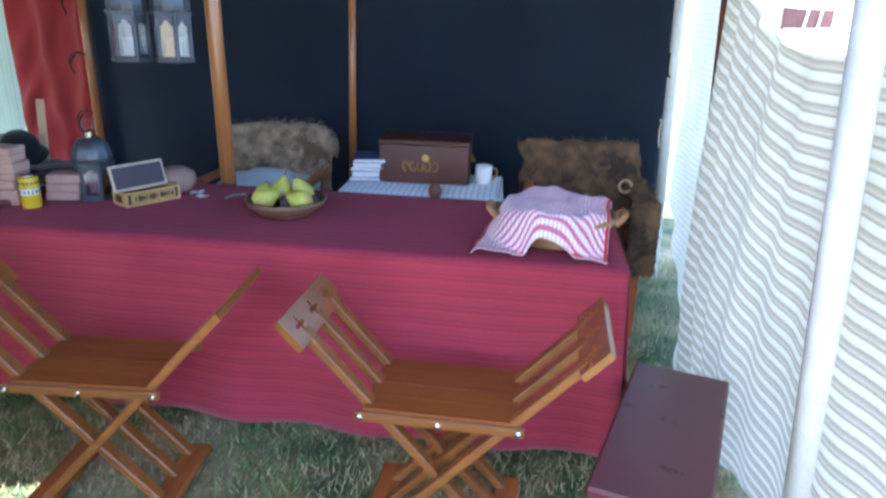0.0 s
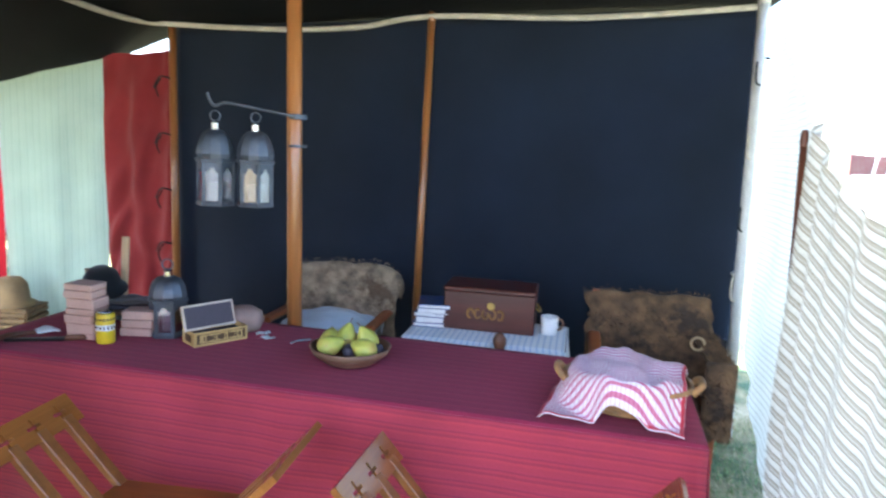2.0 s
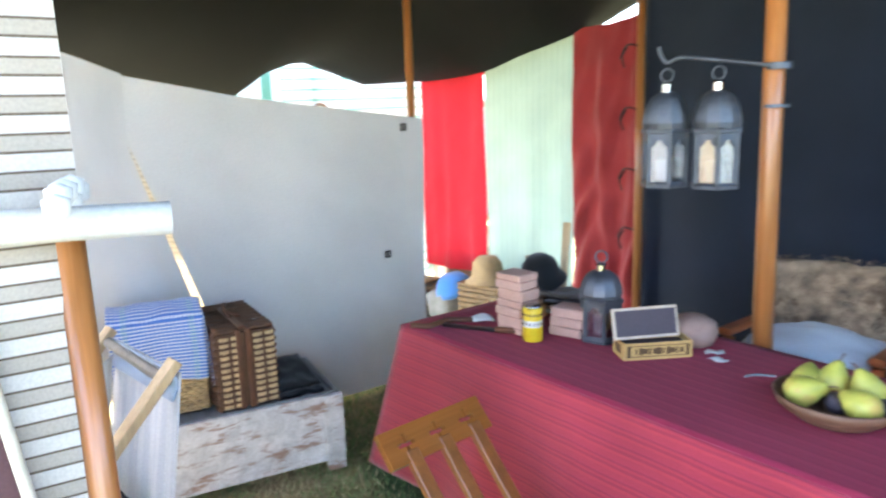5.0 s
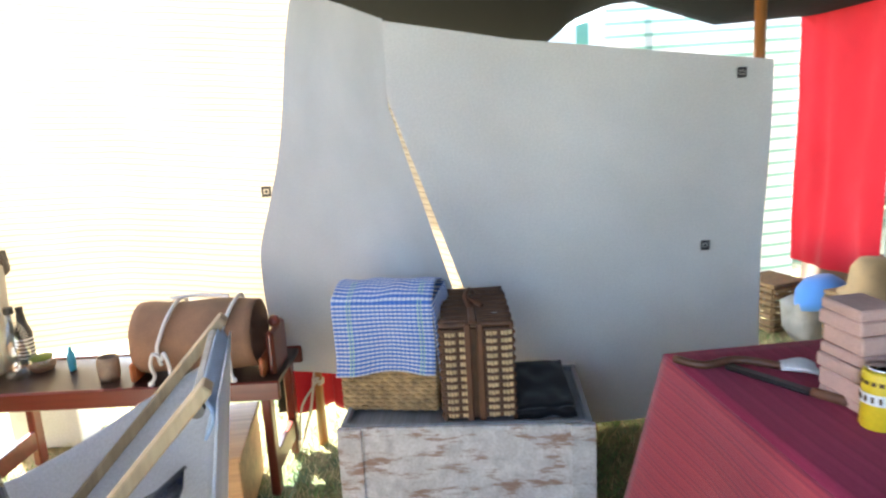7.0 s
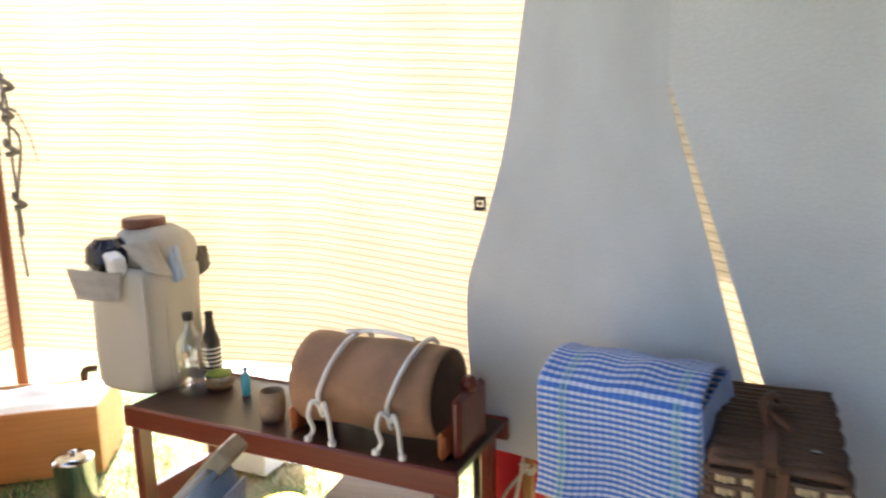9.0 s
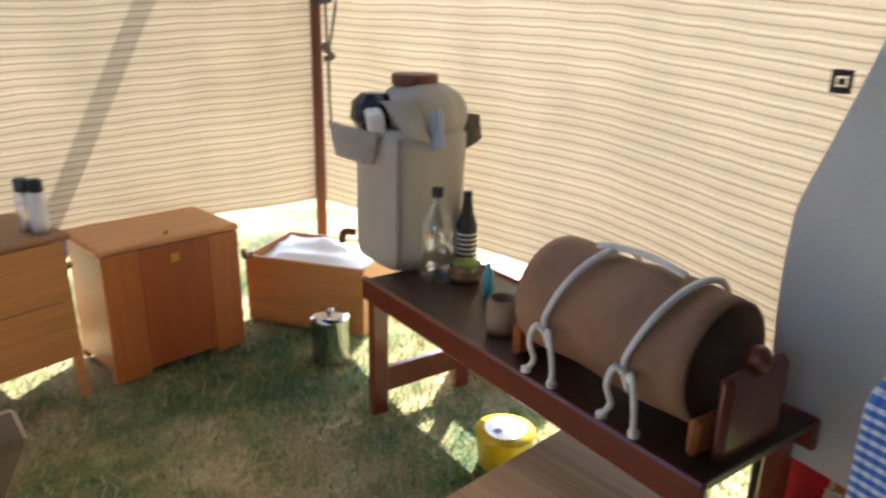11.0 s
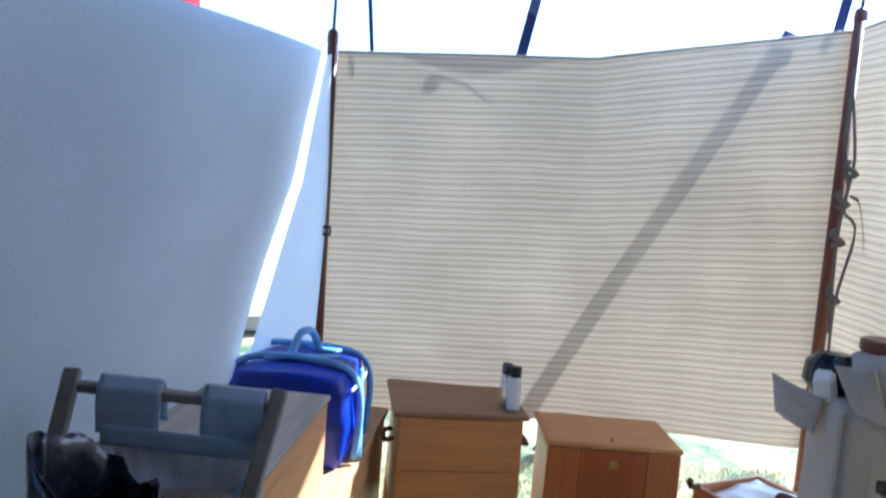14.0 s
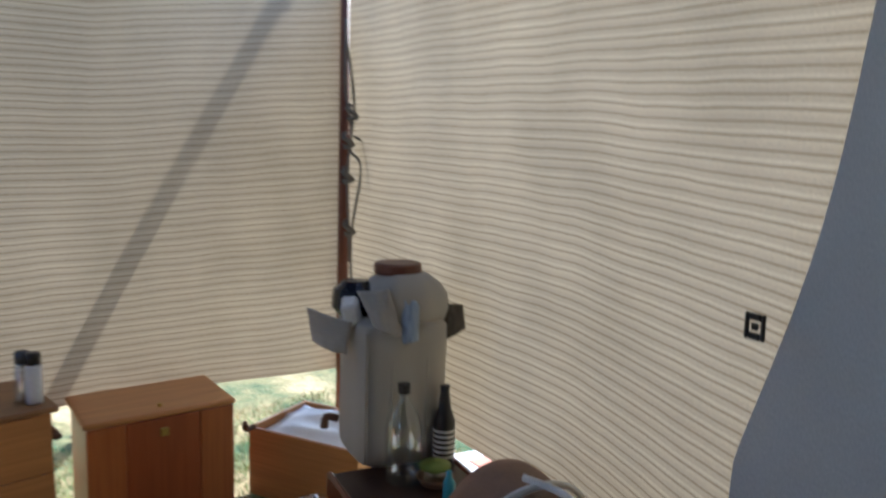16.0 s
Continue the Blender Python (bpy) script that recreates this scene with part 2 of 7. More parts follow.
straw_mat = plain("wicker_straw", (0.50, 0.34, 0.16), 0.75, scale=30, var=0.4, grain=250, relief=0.5)
brown_wicker = plain("wicker_brown", (0.12, 0.055, 0.025), 0.6, scale=30, var=0.4, grain=250, relief=0.5)
pale_wicker = plain("wicker_pale", (0.66, 0.48, 0.26), 0.6, scale=30, var=0.35, grain=250, relief=0.4)
leather = plain("tan_leather", (0.30, 0.165, 0.095), 0.7, scale=5, var=0.45, grain=150, relief=0.35)
strap_leather = plain("strap_leather", (0.14, 0.055, 0.025), 0.55, var=0.4)
crate_mat = wood("worn_white_crate", (0.74, 0.70, 0.67), 0.75, axis=1, worn=(0.33, 0.21, 0.15))
crate_grey = wood("crate_lid_grey", (0.24, 0.25, 0.26), 0.7, axis=1)
khaki = cloth("khaki_canvas", (0.60, 0.57, 0.50), var=0.35, pitch=0.002)
# darker copy of khaki, with shade put into its colour
khaki_shaded = cloth("khaki_shadow_cloth", (0.14, 0.12, 0.10), var=0.3)
blue_cloth_mat = cloth("blue_check_cloth", (0.3, 0.4, 0.7), stripes=[(0, (0.78, 0.80, 0.86)), (0.45, (0.10, 0.23, 0.62))], period=0.016, across=[(0, (1, 1, 1)), (0.6, (0.62, 0.70, 0.9))], var=0.15)
napkin_mat = cloth("red_check_napkin", (0.8, 0.3, 0.35), stripes=[(0, (0.86, 0.80, 0.83)), (0.55, (0.62, 0.20, 0.30))], period=0.017, across=[(0, (1, 1, 1)), (0.6, (0.88, 0.66, 0.72))], var=0.12)
napkin_hem = cloth("red_hem", (0.62, 0.05, 0.08))
check_blue_white = cloth("pale_blue_stripe_cloth", (0.7, 0.75, 0.8), across=[(0, (0.72, 0.75, 0.78)), (0.55, (0.42, 0.52, 0.66)), (0.8, (0.72, 0.75, 0.78))], period=0.028, var=0.1)
paper_pink = plain("pink_paper", (0.56, 0.36, 0.29), 0.9, var=0.12)
paper_white = plain("white_paper", (0.76, 0.76, 0.74), 0.85, var=0.06)
blue_ink = plain("blue_cover", (0.04, 0.08, 0.22), 0.5)
yellow_mat = plain("yellow_print", (0.72, 0.52, 0.02), 0.4, var=0.1)
denim = cloth("faded_denim", (0.50, 0.62, 0.80), var=0.3, pitch=0.002)
sack_grey = cloth("sling_cloth", (0.6, 0.6, 0.6), var=0.1, through_light=0.2, across=[(0, (0.86, 0.87, 0.90)), (0.5, (0.78, 0.80, 0.85))], period=0.05)
sack_white = cloth("white_cotton", (0.86, 0.87, 0.90), var=0.1, through_light=0.35)
bin_liner = plain("black_bin_liner", (0.012, 0.016, 0.032), 0.25, scale=30, relief=0.8, grain=60)
grey_bar = wood("weathered_bar", (0.26, 0.24, 0.21), 0.7, axis=2)
pale_bar = wood("pale_batten", (0.56, 0.40, 0.22), 0.6, axis=2)
blue_bag_mat = plain("blue_nylon", (0.012, 0.035, 0.42), 0.4, scale=25, var=0.25, grain=400)
blue_trim = plain("light_blue_webbing", (0.25, 0.48, 0.85), 0.5)
white_plastic = plain("white_plastic", (0.78, 0.8, 0.82), 0.35, var=0.06)
clay = plain("clay_beaker", (0.30, 0.22, 0.15), 0.7, scale=25, var=0.25)
green_mat = plain("green_lid", (0.22, 0.30, 0.05), 0.5)
cyan_mat = plain("cyan_plastic", (0.06, 0.40, 0.55), 0.4)
red_cloth = cloth("red_cloth", (0.60, 0.02, 0.03))
black_cloth = cloth("black_felt", (0.012, 0.013, 0.015))
white_china = plain("white_china", (0.78, 0.78, 0.76), 0.2, var=0.05, relief=0.05)
# hat straw darkened to carry the shade of the far corner
straw_hat_mat = plain("straw_hat", (0.32, 0.22, 0.11), 0.85, grain=250, relief=0.5)
blue_hat_mat = cloth("blue_cap_cloth", (0.07, 0.22, 0.60))
slate_mat = plain("slate", (0.065, 0.05, 0.062), 0.6, var=0.2)
tin_wood = plain("printed_box_wood", (0.55, 0.36, 0.13), 0.55, var=0.2)
ink_mat = plain("dark_print", (0.10, 0.055, 0.02), 0.7)
gold_mat = plain("gilt_print", (0.28, 0.14, 0.035), 0.5, 0.3, var=0.6)
cream_fabric = cloth("cream_cushion", (0.66, 0.72, 0.76), var=0.2)


def grass_materials():
    m, nt, b = nodes_of("lawn")
    v = coords(nt)
    n1 = nd(nt, "ShaderNodeTexNoise", Scale=1.6, Detail=7.0, Roughness=0.65)
    n2 = nd(nt, "ShaderNodeTexNoise", Scale=55.0, Detail=5.0)
    nt.links.new(v, n1.inputs["Vector"])
    nt.links.new(v, n2.inputs["Vector"])
    c1 = ramp(nt, n1.outputs["Fac"], [(0.40, (0.060, 0.115, 0.045)), (0.5, (0.25, 0.23, 0.10)), (0.60, (0.50, 0.40, 0.22))])
    c2 = blend(nt, c1, ramp(nt, n2.outputs["Fac"], [(0.3, (0.5, 0.5, 0.45)), (0.7, (1, 1, 1))]), 0.9, "MULTIPLY")
    nt.links.new(c2, b.inputs["Base Color"])
    b.inputs["Roughness"].default_value = 0.95
    bump(nt, b, n2.outputs["Fac"], 0.8, 0.02)
    blades = []
    for k, (ca, cb) in enumerate((((0.07, 0.17, 0.05), (0.24, 0.36, 0.11)), ((0.36, 0.28, 0.14), (0.62, 0.52, 0.29)))):
        g, gt, gb = nodes_of("grass_green" if k == 0 else "grass_dry")
        geo = gt.nodes.new("ShaderNodeNewGeometry")
        gt.links.new(ramp(gt, geo.outputs["Random Per Island"], [(0, ca), (1, cb)]), gb.inputs["Base Color"])
        gb.inputs["Roughness"].default_value = 0.7
        blades.append(g)
    return m, blades[0], blades[1]


lawn_mat, grass_green, grass_dry = grass_materials()


# ---- mesh helpers ----
def put(name, bm, material, parent=None, label="", smooth=False, at=None):
    me = bpy.data.meshes.new(name)
    bm.normal_update()
    bm.to_mesh(me)
    bm.free()
    for m in (material if isinstance(material, (list, tuple)) else [material]):
        me.materials.append(m)
    if smooth:
        for p in me.polygons:
            p.use_smooth = True
    ob = new(name, me)
    if parent:
        ob.parent = parent
    if at is not None:
        ob.matrix_basis = at
    if label:
        ob["label"] = label
    return ob


def part(name, bm, material, parent, label="", smooth=False):
    return put(name, bm, material, parent, label, smooth)


def thing(name, at, label, category, group="", kind=""):
    ob = new(name)
    ob.empty_display_size = 0.1
    ob.matrix_basis = at
    return tagged(ob, label, category, group, kind)


def box(size, at=(0, 0, 0), rot=(0, 0, 0), bevel=0.003, bm=None, mi=0):
    """A box with its middle at the place given; edges slightly rounded."""
    own = bmesh.new()
    bmesh.ops.create_cube(own, size=1)
    bmesh.ops.scale(own, vec=size, verts=own.verts)
    if bevel:
        bmesh.ops.bevel(own, geom=own.edges[:], offset=min(bevel, min(size) * 0.45), segments=1, affect="EDGES")
    bmesh.ops.transform(own, matrix=pose(*at, *rot), verts=own.verts)
    return merge(bm, own, mi)


def merge(bm, own, mi=0):
    for f in own.faces:
        f.material_index = mi
    if bm is None:
        return own
    me = bpy.data.meshes.new("tmp")
    own.to_mesh(me)
    own.free()
    bm.from_mesh(me)
    bpy.data.meshes.remove(me)
    return bm


def rod(p0, p1, r0, r1=None, segs=10, bm=None, mi=0):
    p0, p1 = Vector(p0), Vector(p1)
    own = bmesh.new()
    d = p1 - p0
    bmesh.ops.create_cone(own, cap_ends=True, segments=segs, radius1=r0, radius2=r0 if r1 is None else r1, depth=d.length)
    m = Matrix.Translation((p0 + p1) / 2) @ d.to_track_quat("Z", "Y").to_matrix().to_4x4()
    bmesh.ops.transform(own, matrix=m, verts=own.verts)
    return merge(bm, own, mi)


def bar(p0, p1, w, d, bm=None, side=(0, 1, 0), bevel=0.003, mi=0):
    """A squared batten from p0 to p1; w across, d along the side given."""
    p0, p1 = Vector(p0), Vector(p1)
    z = (p1 - p0).normalized()
    y = Vector(side)
    x = y.cross(z).normalized()
    y = z.cross(x)
    m = Matrix((x, y, z)).transposed().to_4x4()
    m.translation = (p0 + p1) / 2
    own = box((w, d, (p1 - p0).length), bevel=bevel)
    bmesh.ops.transform(own, matrix=m, verts=own.verts)
    return merge(bm, own, mi)


def lathe(profile, segs=24, at=(0, 0, 0), bm=None, mi=0, squash=None):
    """Turns (radius, height) pairs about the upright axis."""
    own = bmesh.new()
    rings = []
    for r, z in profile:
        if r < 1e-5:
            rings.append([own.verts.new((0, 0, z))])
        else:
            rings.append([own.verts.new((r * math.cos(2 * math.pi * i / segs), r * math.sin(2 * math.pi * i / segs), z)) for i in range(segs)])
    for a, b in zip(rings, rings[1:]):
        for i in range(segs):
            j = (i + 1) % segs
            if len(a) == 1 and len(b) == 1:
                continue
            if len(a) == 1:
                own.faces.new((a[0], b[j], b[i]))
            elif len(b) == 1:
                own.faces.new((a[i], a[j], b[0]))
            else:
                own.faces.new((a[i], a[j], b[j], b[i]))
    if squash:
        bmesh.ops.scale(own, vec=squash, verts=own.verts)
    bmesh.ops.translate(own, vec=at, verts=own.verts)
    bmesh.ops.recalc_face_normals(own, faces=own.faces)
    return merge(bm, own, mi)


def tube(points, r, segs=8, bm=None, mi=0):
    """A rope or handle along a smooth line through the points."""
    pts = [Vector(p) for p in points]
    line = []
    for i in range(len(pts) - 1):
        a, b, c, d = pts[max(i - 1, 0)], pts[i], pts[i + 1], pts[min(i + 2, len(pts) - 1)]
        for k in range(4):
            t = k / 4
            line.append(0.5 * (2 * b + (c - a) * t + (2 * a - 5 * b + 4 * c - d) * t * t + (3 * b - a - 3 * c + d) * t ** 3))
    line.append(pts[-1])
    own = bmesh.new()
    rings = []
    for i, p in enumerate(line):
        d = (line[min(i + 1, len(line) - 1)] - line[max(i - 1, 0)]).normalized()
        u = d.orthogonal().normalized() if i == 0 else (u - d * u.dot(d)).normalized()
        w = d.cross(u)
        rings.append([own.verts.new(p + r * (u * math.cos(6.2832 * k / segs) + w * math.sin(6.2832 * k / segs))) for k in range(segs)])
    for a, b in zip(rings, rings[1:]):
        for k in range(segs):
            own.faces.new((a[k], a[(k + 1) % segs], b[(k + 1) % segs], b[k]))
    own.faces.new(rings[0][::-1])
    own.faces.new(rings[-1])
    return merge(bm, own, mi)


def sheet(fn, nu, nv, width, height, thick=0.0, hole=None, mi=0, level=False):
    """Cloth from a function of (u, v) in 0..1, with sheet coordinates in metres; thick closes it into a slab."""
    bm = bmesh.new()
    uv = bm.loops.layers.uv.new("UVMap")
    grid = [[Vector(fn(i / nu, j / nv)) for j in range(nv + 1)] for i in range(nu + 1)]
    layers = [grid]
    if thick:
        off = []
        for i in range(nu + 1):
            row = []
            for j in range(nv + 1):
                du = grid[min(i + 1, nu)][j] - grid[max(i - 1, 0)][j]
                dv = grid[i][min(j + 1, nv)] - grid[i][max(j - 1, 0)]
                n = du.cross(dv)
                row.append(grid[i][j] + (n.normalized() if n.length > 1e-9 else Vector((0, 0, 1))) * thick)
            off.append(row)
        layers.append(off)
    made = [[[bm.verts.new(p) for p in row] for row in g] for g in layers]

    def quad(vs, ij):
        f = bm.faces.new(vs)
        f.material_index = mi
        f.smooth = True
        for lp, (i, j) in zip(f.loops, ij):
            lp[uv].uv = (i / nu * width, lp.vert.co.z if level else j / nv * height)

    for li, g in enumerate(made):
        for i in range(nu):
            for j in range(nv):
                if hole and hole((i + 0.5) / nu, (j + 0.5) / nv):
                    continue
                ij = [(i, j), (i + 1, j), (i + 1, j + 1), (i, j + 1)]
                if li == 0 and thick:
                    ij = ij[::-1]
                quad([g[a][b] for a, b in ij], ij)
    if thick:
        a, b = made
        for i in range(nu):
            quad([a[i][0], a[i + 1][0], b[i + 1][0], b[i][0]], [(i, 0), (i + 1, 0), (i + 1, 0), (i, 0)])
            quad([b[i][nv], b[i + 1][nv], a[i + 1][nv], a[i][nv]], [(i, nv), (i + 1, nv), (i + 1, nv), (i, nv)])
        for j in range(nv):
            quad([a[0][j + 1], a[0][j], b[0][j], b[0][j + 1]], [(0, j + 1), (0, j), (0, j), (0, j + 1)])
            quad([a[nu][j], a[nu][j + 1], b[nu][j + 1], b[nu][j]], [(nu, j), (nu, j + 1), (nu, j + 1), (nu, j)])
    return bm


def nz(x, y, z=0.0, s=1.0):
    return noise.noise(Vector((x * s, y * s, z * s)))


def lerp(a, b, t):
    return a + (b - a) * t


def along(stops, t):
    """Straight lines between (t, value) stops."""
    for (t0, a), (t1, b) in zip(stops, stops[1:]):
        if t <= t1:
            return lerp(a, b, max(0.0, (t - t0) / (t1 - t0)))
    return stops[-1][1]


def wall_sheet(p0, p1, top, bottom, amp=0.02, folds=6, seed=0, belly=0.0):
    """An upright hanging cloth from plan point p0 to p1; top and bottom are stops of height along it."""
    dx, dy = p1[0] - p0[0], p1[1] - p0[1]
    ln = math.hypot(dx, dy)
    nx, ny = -dy / ln, dx / ln

    def fn(u, v):
        zt, zb = along(top, u), along(bottom, u)
        w = amp * (0.35 + 0.65 * (1 - v)) * (math.sin(u * folds * 6.283 + 2 * nz(u * 3, v * 1.5, seed)) * 0.5 + 1.2 * nz(u * 4 + seed, v * 2, seed))
        w += belly * math.sin(math.pi * u) * math.sin(math.pi * min(1, v * 0.9 + 0.1))
        return (p0[0] + dx * u + nx * w, p0[1] + dy * u + ny * w, lerp(zb, zt, v))
    return fn, ln


# ---- ground ----
def ground():
    bm = bmesh.new()
    n = 90
    xs = [math.copysign(abs(i / (n / 2)) ** 4, i) * 600 for i in range(-n // 2, n // 2 + 1)]
    vs = [[bm.verts.new((x - 1.5, y + 1.5, 0.012 * nz(x, y, 0, 1.7) - 0.012)) for y in xs] for x in xs]
    for i in range(n):
        for j in range(n):
            bm.faces.new((vs[i][j], vs[i + 1][j], vs[i + 1][j + 1], vs[i][j + 1]))
    ob = put("ground", bm, lawn_mat, smooth=True)
    tagged(ob, "dry mottled lawn of short green and straw-coloured grass", "ground", kind="structure")


def grass(name, material, count, seed, label, dry):
    rng = np.random.default_rng(seed)
    x = rng.uniform(-4.6, 1.6, count)
    y = rng.uniform(-1.6, 4.4, count)
    keep = np.array([(nz(a, b, 3.0, 1.3) + 0.3 * nz(a, b, 9.0, 6.0) > 0.02) == dry or rng.random() < 0.3 for a, b in zip(x, y)])
    x, y = x[keep], y[keep]
    k = len(x)
    h = rng.uniform(0.012, 0.04, k)
    a = rng.uniform(0, 6.283, k)
    w = rng.uniform(0.0015, 0.003, k)
    lean = rng.uniform(0.2, 1.6, k) * h
    b = rng.uniform(0, 6.283, k)
    v = np.empty((k, 3, 3))
    for c, s in ((0, 1), (1, -1)):
        v[:, c] = np.stack([x + s * w * np.cos(a), y + s * w * np.sin(a), np.full(k, -0.012)], 1)
    v[:, 2] = np.stack([x + lean * np.cos(b), y + lean * np.sin(b), h], 1)
    me = bpy.data.meshes.new(name)
    me.from_pydata(v.reshape(-1, 3).tolist(), [], np.arange(3 * k).reshape(-1, 3).tolist())
    me.materials.append(material)
    tagged(new(name, me), label, "grass", kind="stuff")


ground()
grass("grass", grass_green, 90000, 1, "short green blades of lawn grass", False)
grass("dry_grass", grass_dry, 90000, 2, "dry straw-coloured blades lying in the lawn", True)


# ---- tent walls ----
def structure(ob, label, category):
    return tagged(ob, label, category, kind="structure")


def hem(name, fn, material, r=0.008, n=30, v=1.0, parent=None):
    return part(name, tube([fn(i / n, v) for i in range(n + 1)], r, 6), material, parent, smooth=True)


SEAM = (-2.30, 4.60)
back_fn, back_len = wall_sheet((1.27, 4.22), SEAM, [(0, 2.43), (0.53, 2.34), (1, 2.27)], [(0, 0.02), (1, 0.02)], 0.03, 5, 1)
wall_back = structure(put("wall_back", sheet(back_fn, 90, 40, back_len, 2.35, thick=0.004), black_mat, smooth=True), "black canvas tent wall hanging behind the table", "tent wall")


def curtain(name, p0, p1, z0, z1, zb, material, label, seed, amp=0.025, crease=0.006):
    fn, ln = wall_sheet(p0, p1, [(0, z0), (0.5, (z0 + z1) / 2 - 0.015), (1, z1)], [(0, zb), (1, zb)], amp, 2.5, seed)

    def creased(u, v):
        p = Vector(fn(u, v))
        ridge = math.sin(17 * (0.5 * u + 1.9 * v) + 4 * nz(u * 2, v * 3, seed)) * nz(u * 3, v * 2, seed + 2)
        return p + Vector((0, -crease * ridge, 0))
    return structure(put(name, sheet(creased, 60, 80, ln, z0 - zb), material, smooth=True), label, "curtain")


curtain("wall_rust", SEAM, (-2.84, 4.66), 2.12, 2.09, 0.05, rust_mat, "rust-red cloth panel with puckered edge in the tent corner", 4, 0.05, 0.045)
curtain("wall_mint", (-2.84, 4.67), (-3.60, 4.66), 2.12, 1.96, 0.05, mint_mat, "pale mint-green striped cloth hanging between red panels", 5)
fn, ln = wall_sheet((-4.29, 4.68), (-4.40, 3.45), [(0, 1.98), (0.5, 1.97), (1, 1.96)], [(0, 0.04), (1, 0.04)], 0.03, 3, 9)
structure(put("wall_green_striped", sheet(fn, 30, 30, ln, 1.45), cloth("green_striped_cloth", (0.7, 0.8, 0.75), stripes=[(0, (0.66, 0.72, 0.68)), (0.6, (0.22, 0.44, 0.34)), (0.86, (0.66, 0.72, 0.68))], period=0.055, through_light=0.12), smooth=True), "pale green and white striped cloth closing the tent corner", "curtain")
curtain("wall_red", (-3.60, 4.65), (-4.28, 4.66), 1.94, 1.90, 0.36, red_mat, "bright red sunlit cloth panel of the tent wall", 6)


# added strip: dark brown in place of shaded ground under the red panel
fn, ln = wall_sheet((-3.55, 4.76), (-4.30, 4.76), [(0, 0.50), (1, 0.46)], [(0, 0.02), (1, 0.02)], 0.03, 3, 15)
structure(put("wall_sacking", sheet(fn, 24, 16, ln, 0.5), cloth("brown_shade_cloth", (0.15, 0.105, 0.07), var=0.35, pitch=0.004), smooth=True), "brown cloth strip added to darken the gap under the red panel", "cloth wall")


def grey_x(y):
    return -3.50 + (y - 1.45) * 0.1737


def grey_wall():
    top = [(1.45, 1.92), (1.85, 1.85), (2.6, 1.69), (3.66, 1.54)]
    low = [(1.45, 0.37), (1.75, 0.31), (2.1, 0.24), (2.4, 0.02), (3.66, 0.0)]

    def piece(name, left, right, seed, lift):
        def fn(u, v):
            ym = lerp(left(1.0), right(1.0), u)
            z = lerp(along(low, ym), along(top, ym), v)
            y = lerp(left(z), right(z), u)
            wv = 0.018 * math.sin(y * 7 + 2 * nz(y, z, seed)) * (1.15 - v) + 0.03 * nz(y * 1.5, z, seed + 4)
            return (grey_x(y) + wv * min(1, 6 * (y - 1.2)) + lift, y, z)
        return put(name, sheet(fn, 50, 50, 1.2, 1.6), grey_mat, smooth=True), fn

    def edge(z):
        return 1.45 + 0.19 * max(0, (z - 0.9) / 0.85) + 0.015 * math.sin(z * 6)

    def slit_l(z):
        return 2.0 + max(0.0, 1.46 - z) * 0.275

    def slit_r(z):
        return 2.0 + max(0.0, 1.48 - z) * 0.328

    a, fa = piece("wall_grey", edge, slit_l, 1, 0.0)
    structure(a, "grey hanging sheet with a slanting slit", "cloth wall")
    b, fb = piece("wall_grey_right", slit_r, lambda z: 3.555 - 0.012 * math.sin(z * 3), 7, 0.0)
    structure(b, "grey hanging sheet tied to the tent pole", "cloth wall")


grey_wall()

D, E_POLE, C_END = (-4.16, -0.82), (-2.02, -0.92), (-3.49, 1.76)
ed_fn, ed_len = wall_sheet(E_POLE, D, [(0, 1.93), (0.5, 1.99), (1, 2.19)], [(0, 0.42), (0.5, 0.45), (1, 0.40)], 0.012, 3, 11, belly=-0.05)
wall_canvas = structure(put("wall_canvas", sheet(ed_fn, 70, 60, ed_len, 1.6), canvas_mat, smooth=True), "cream canvas windbreak with thin brown stripes, sunlit from outside", "canvas wall")
hem("hem", ed_fn, canvas_mat, 0.006, parent=wall_canvas)
dc_fn, dc_len = wall_sheet(D, C_END, [(0, 2.19), (0.45, 2.06), (0.72, 1.97), (1, 1.90)], [(0, 0.40), (0.65, 0.52), (1, 0.45)], 0.02, 2, 12, belly=0.06)
wall_canvas_side = structure(put("wall_canvas_side", sheet(dc_fn, 70, 60, dc_len, 1.6), canvas_mat, smooth=True), "cream canvas side wall with thin brown stripes, glowing with sun", "canvas wall")
hem("hem", dc_fn, canvas_mat, 0.006, parent=wall_canvas_side)
cc_fn, cc_len = wall_sheet((-3.58, 1.62), (-3.27, 3.5), [(0, 1.80), (1, 1.52)], [(0, 0.35), (0.4, 0.03), (1, 0.03)], 0.006, 2, 13)
structure(put("wall_canvas_behind", sheet(cc_fn, 30, 30, cc_len, 1.6), canvas_mat, smooth=True), "striped canvas behind the grey sheet", "canvas wall")


def w_x(y):
    return -1.42 + (y - 1.13) * 0.283


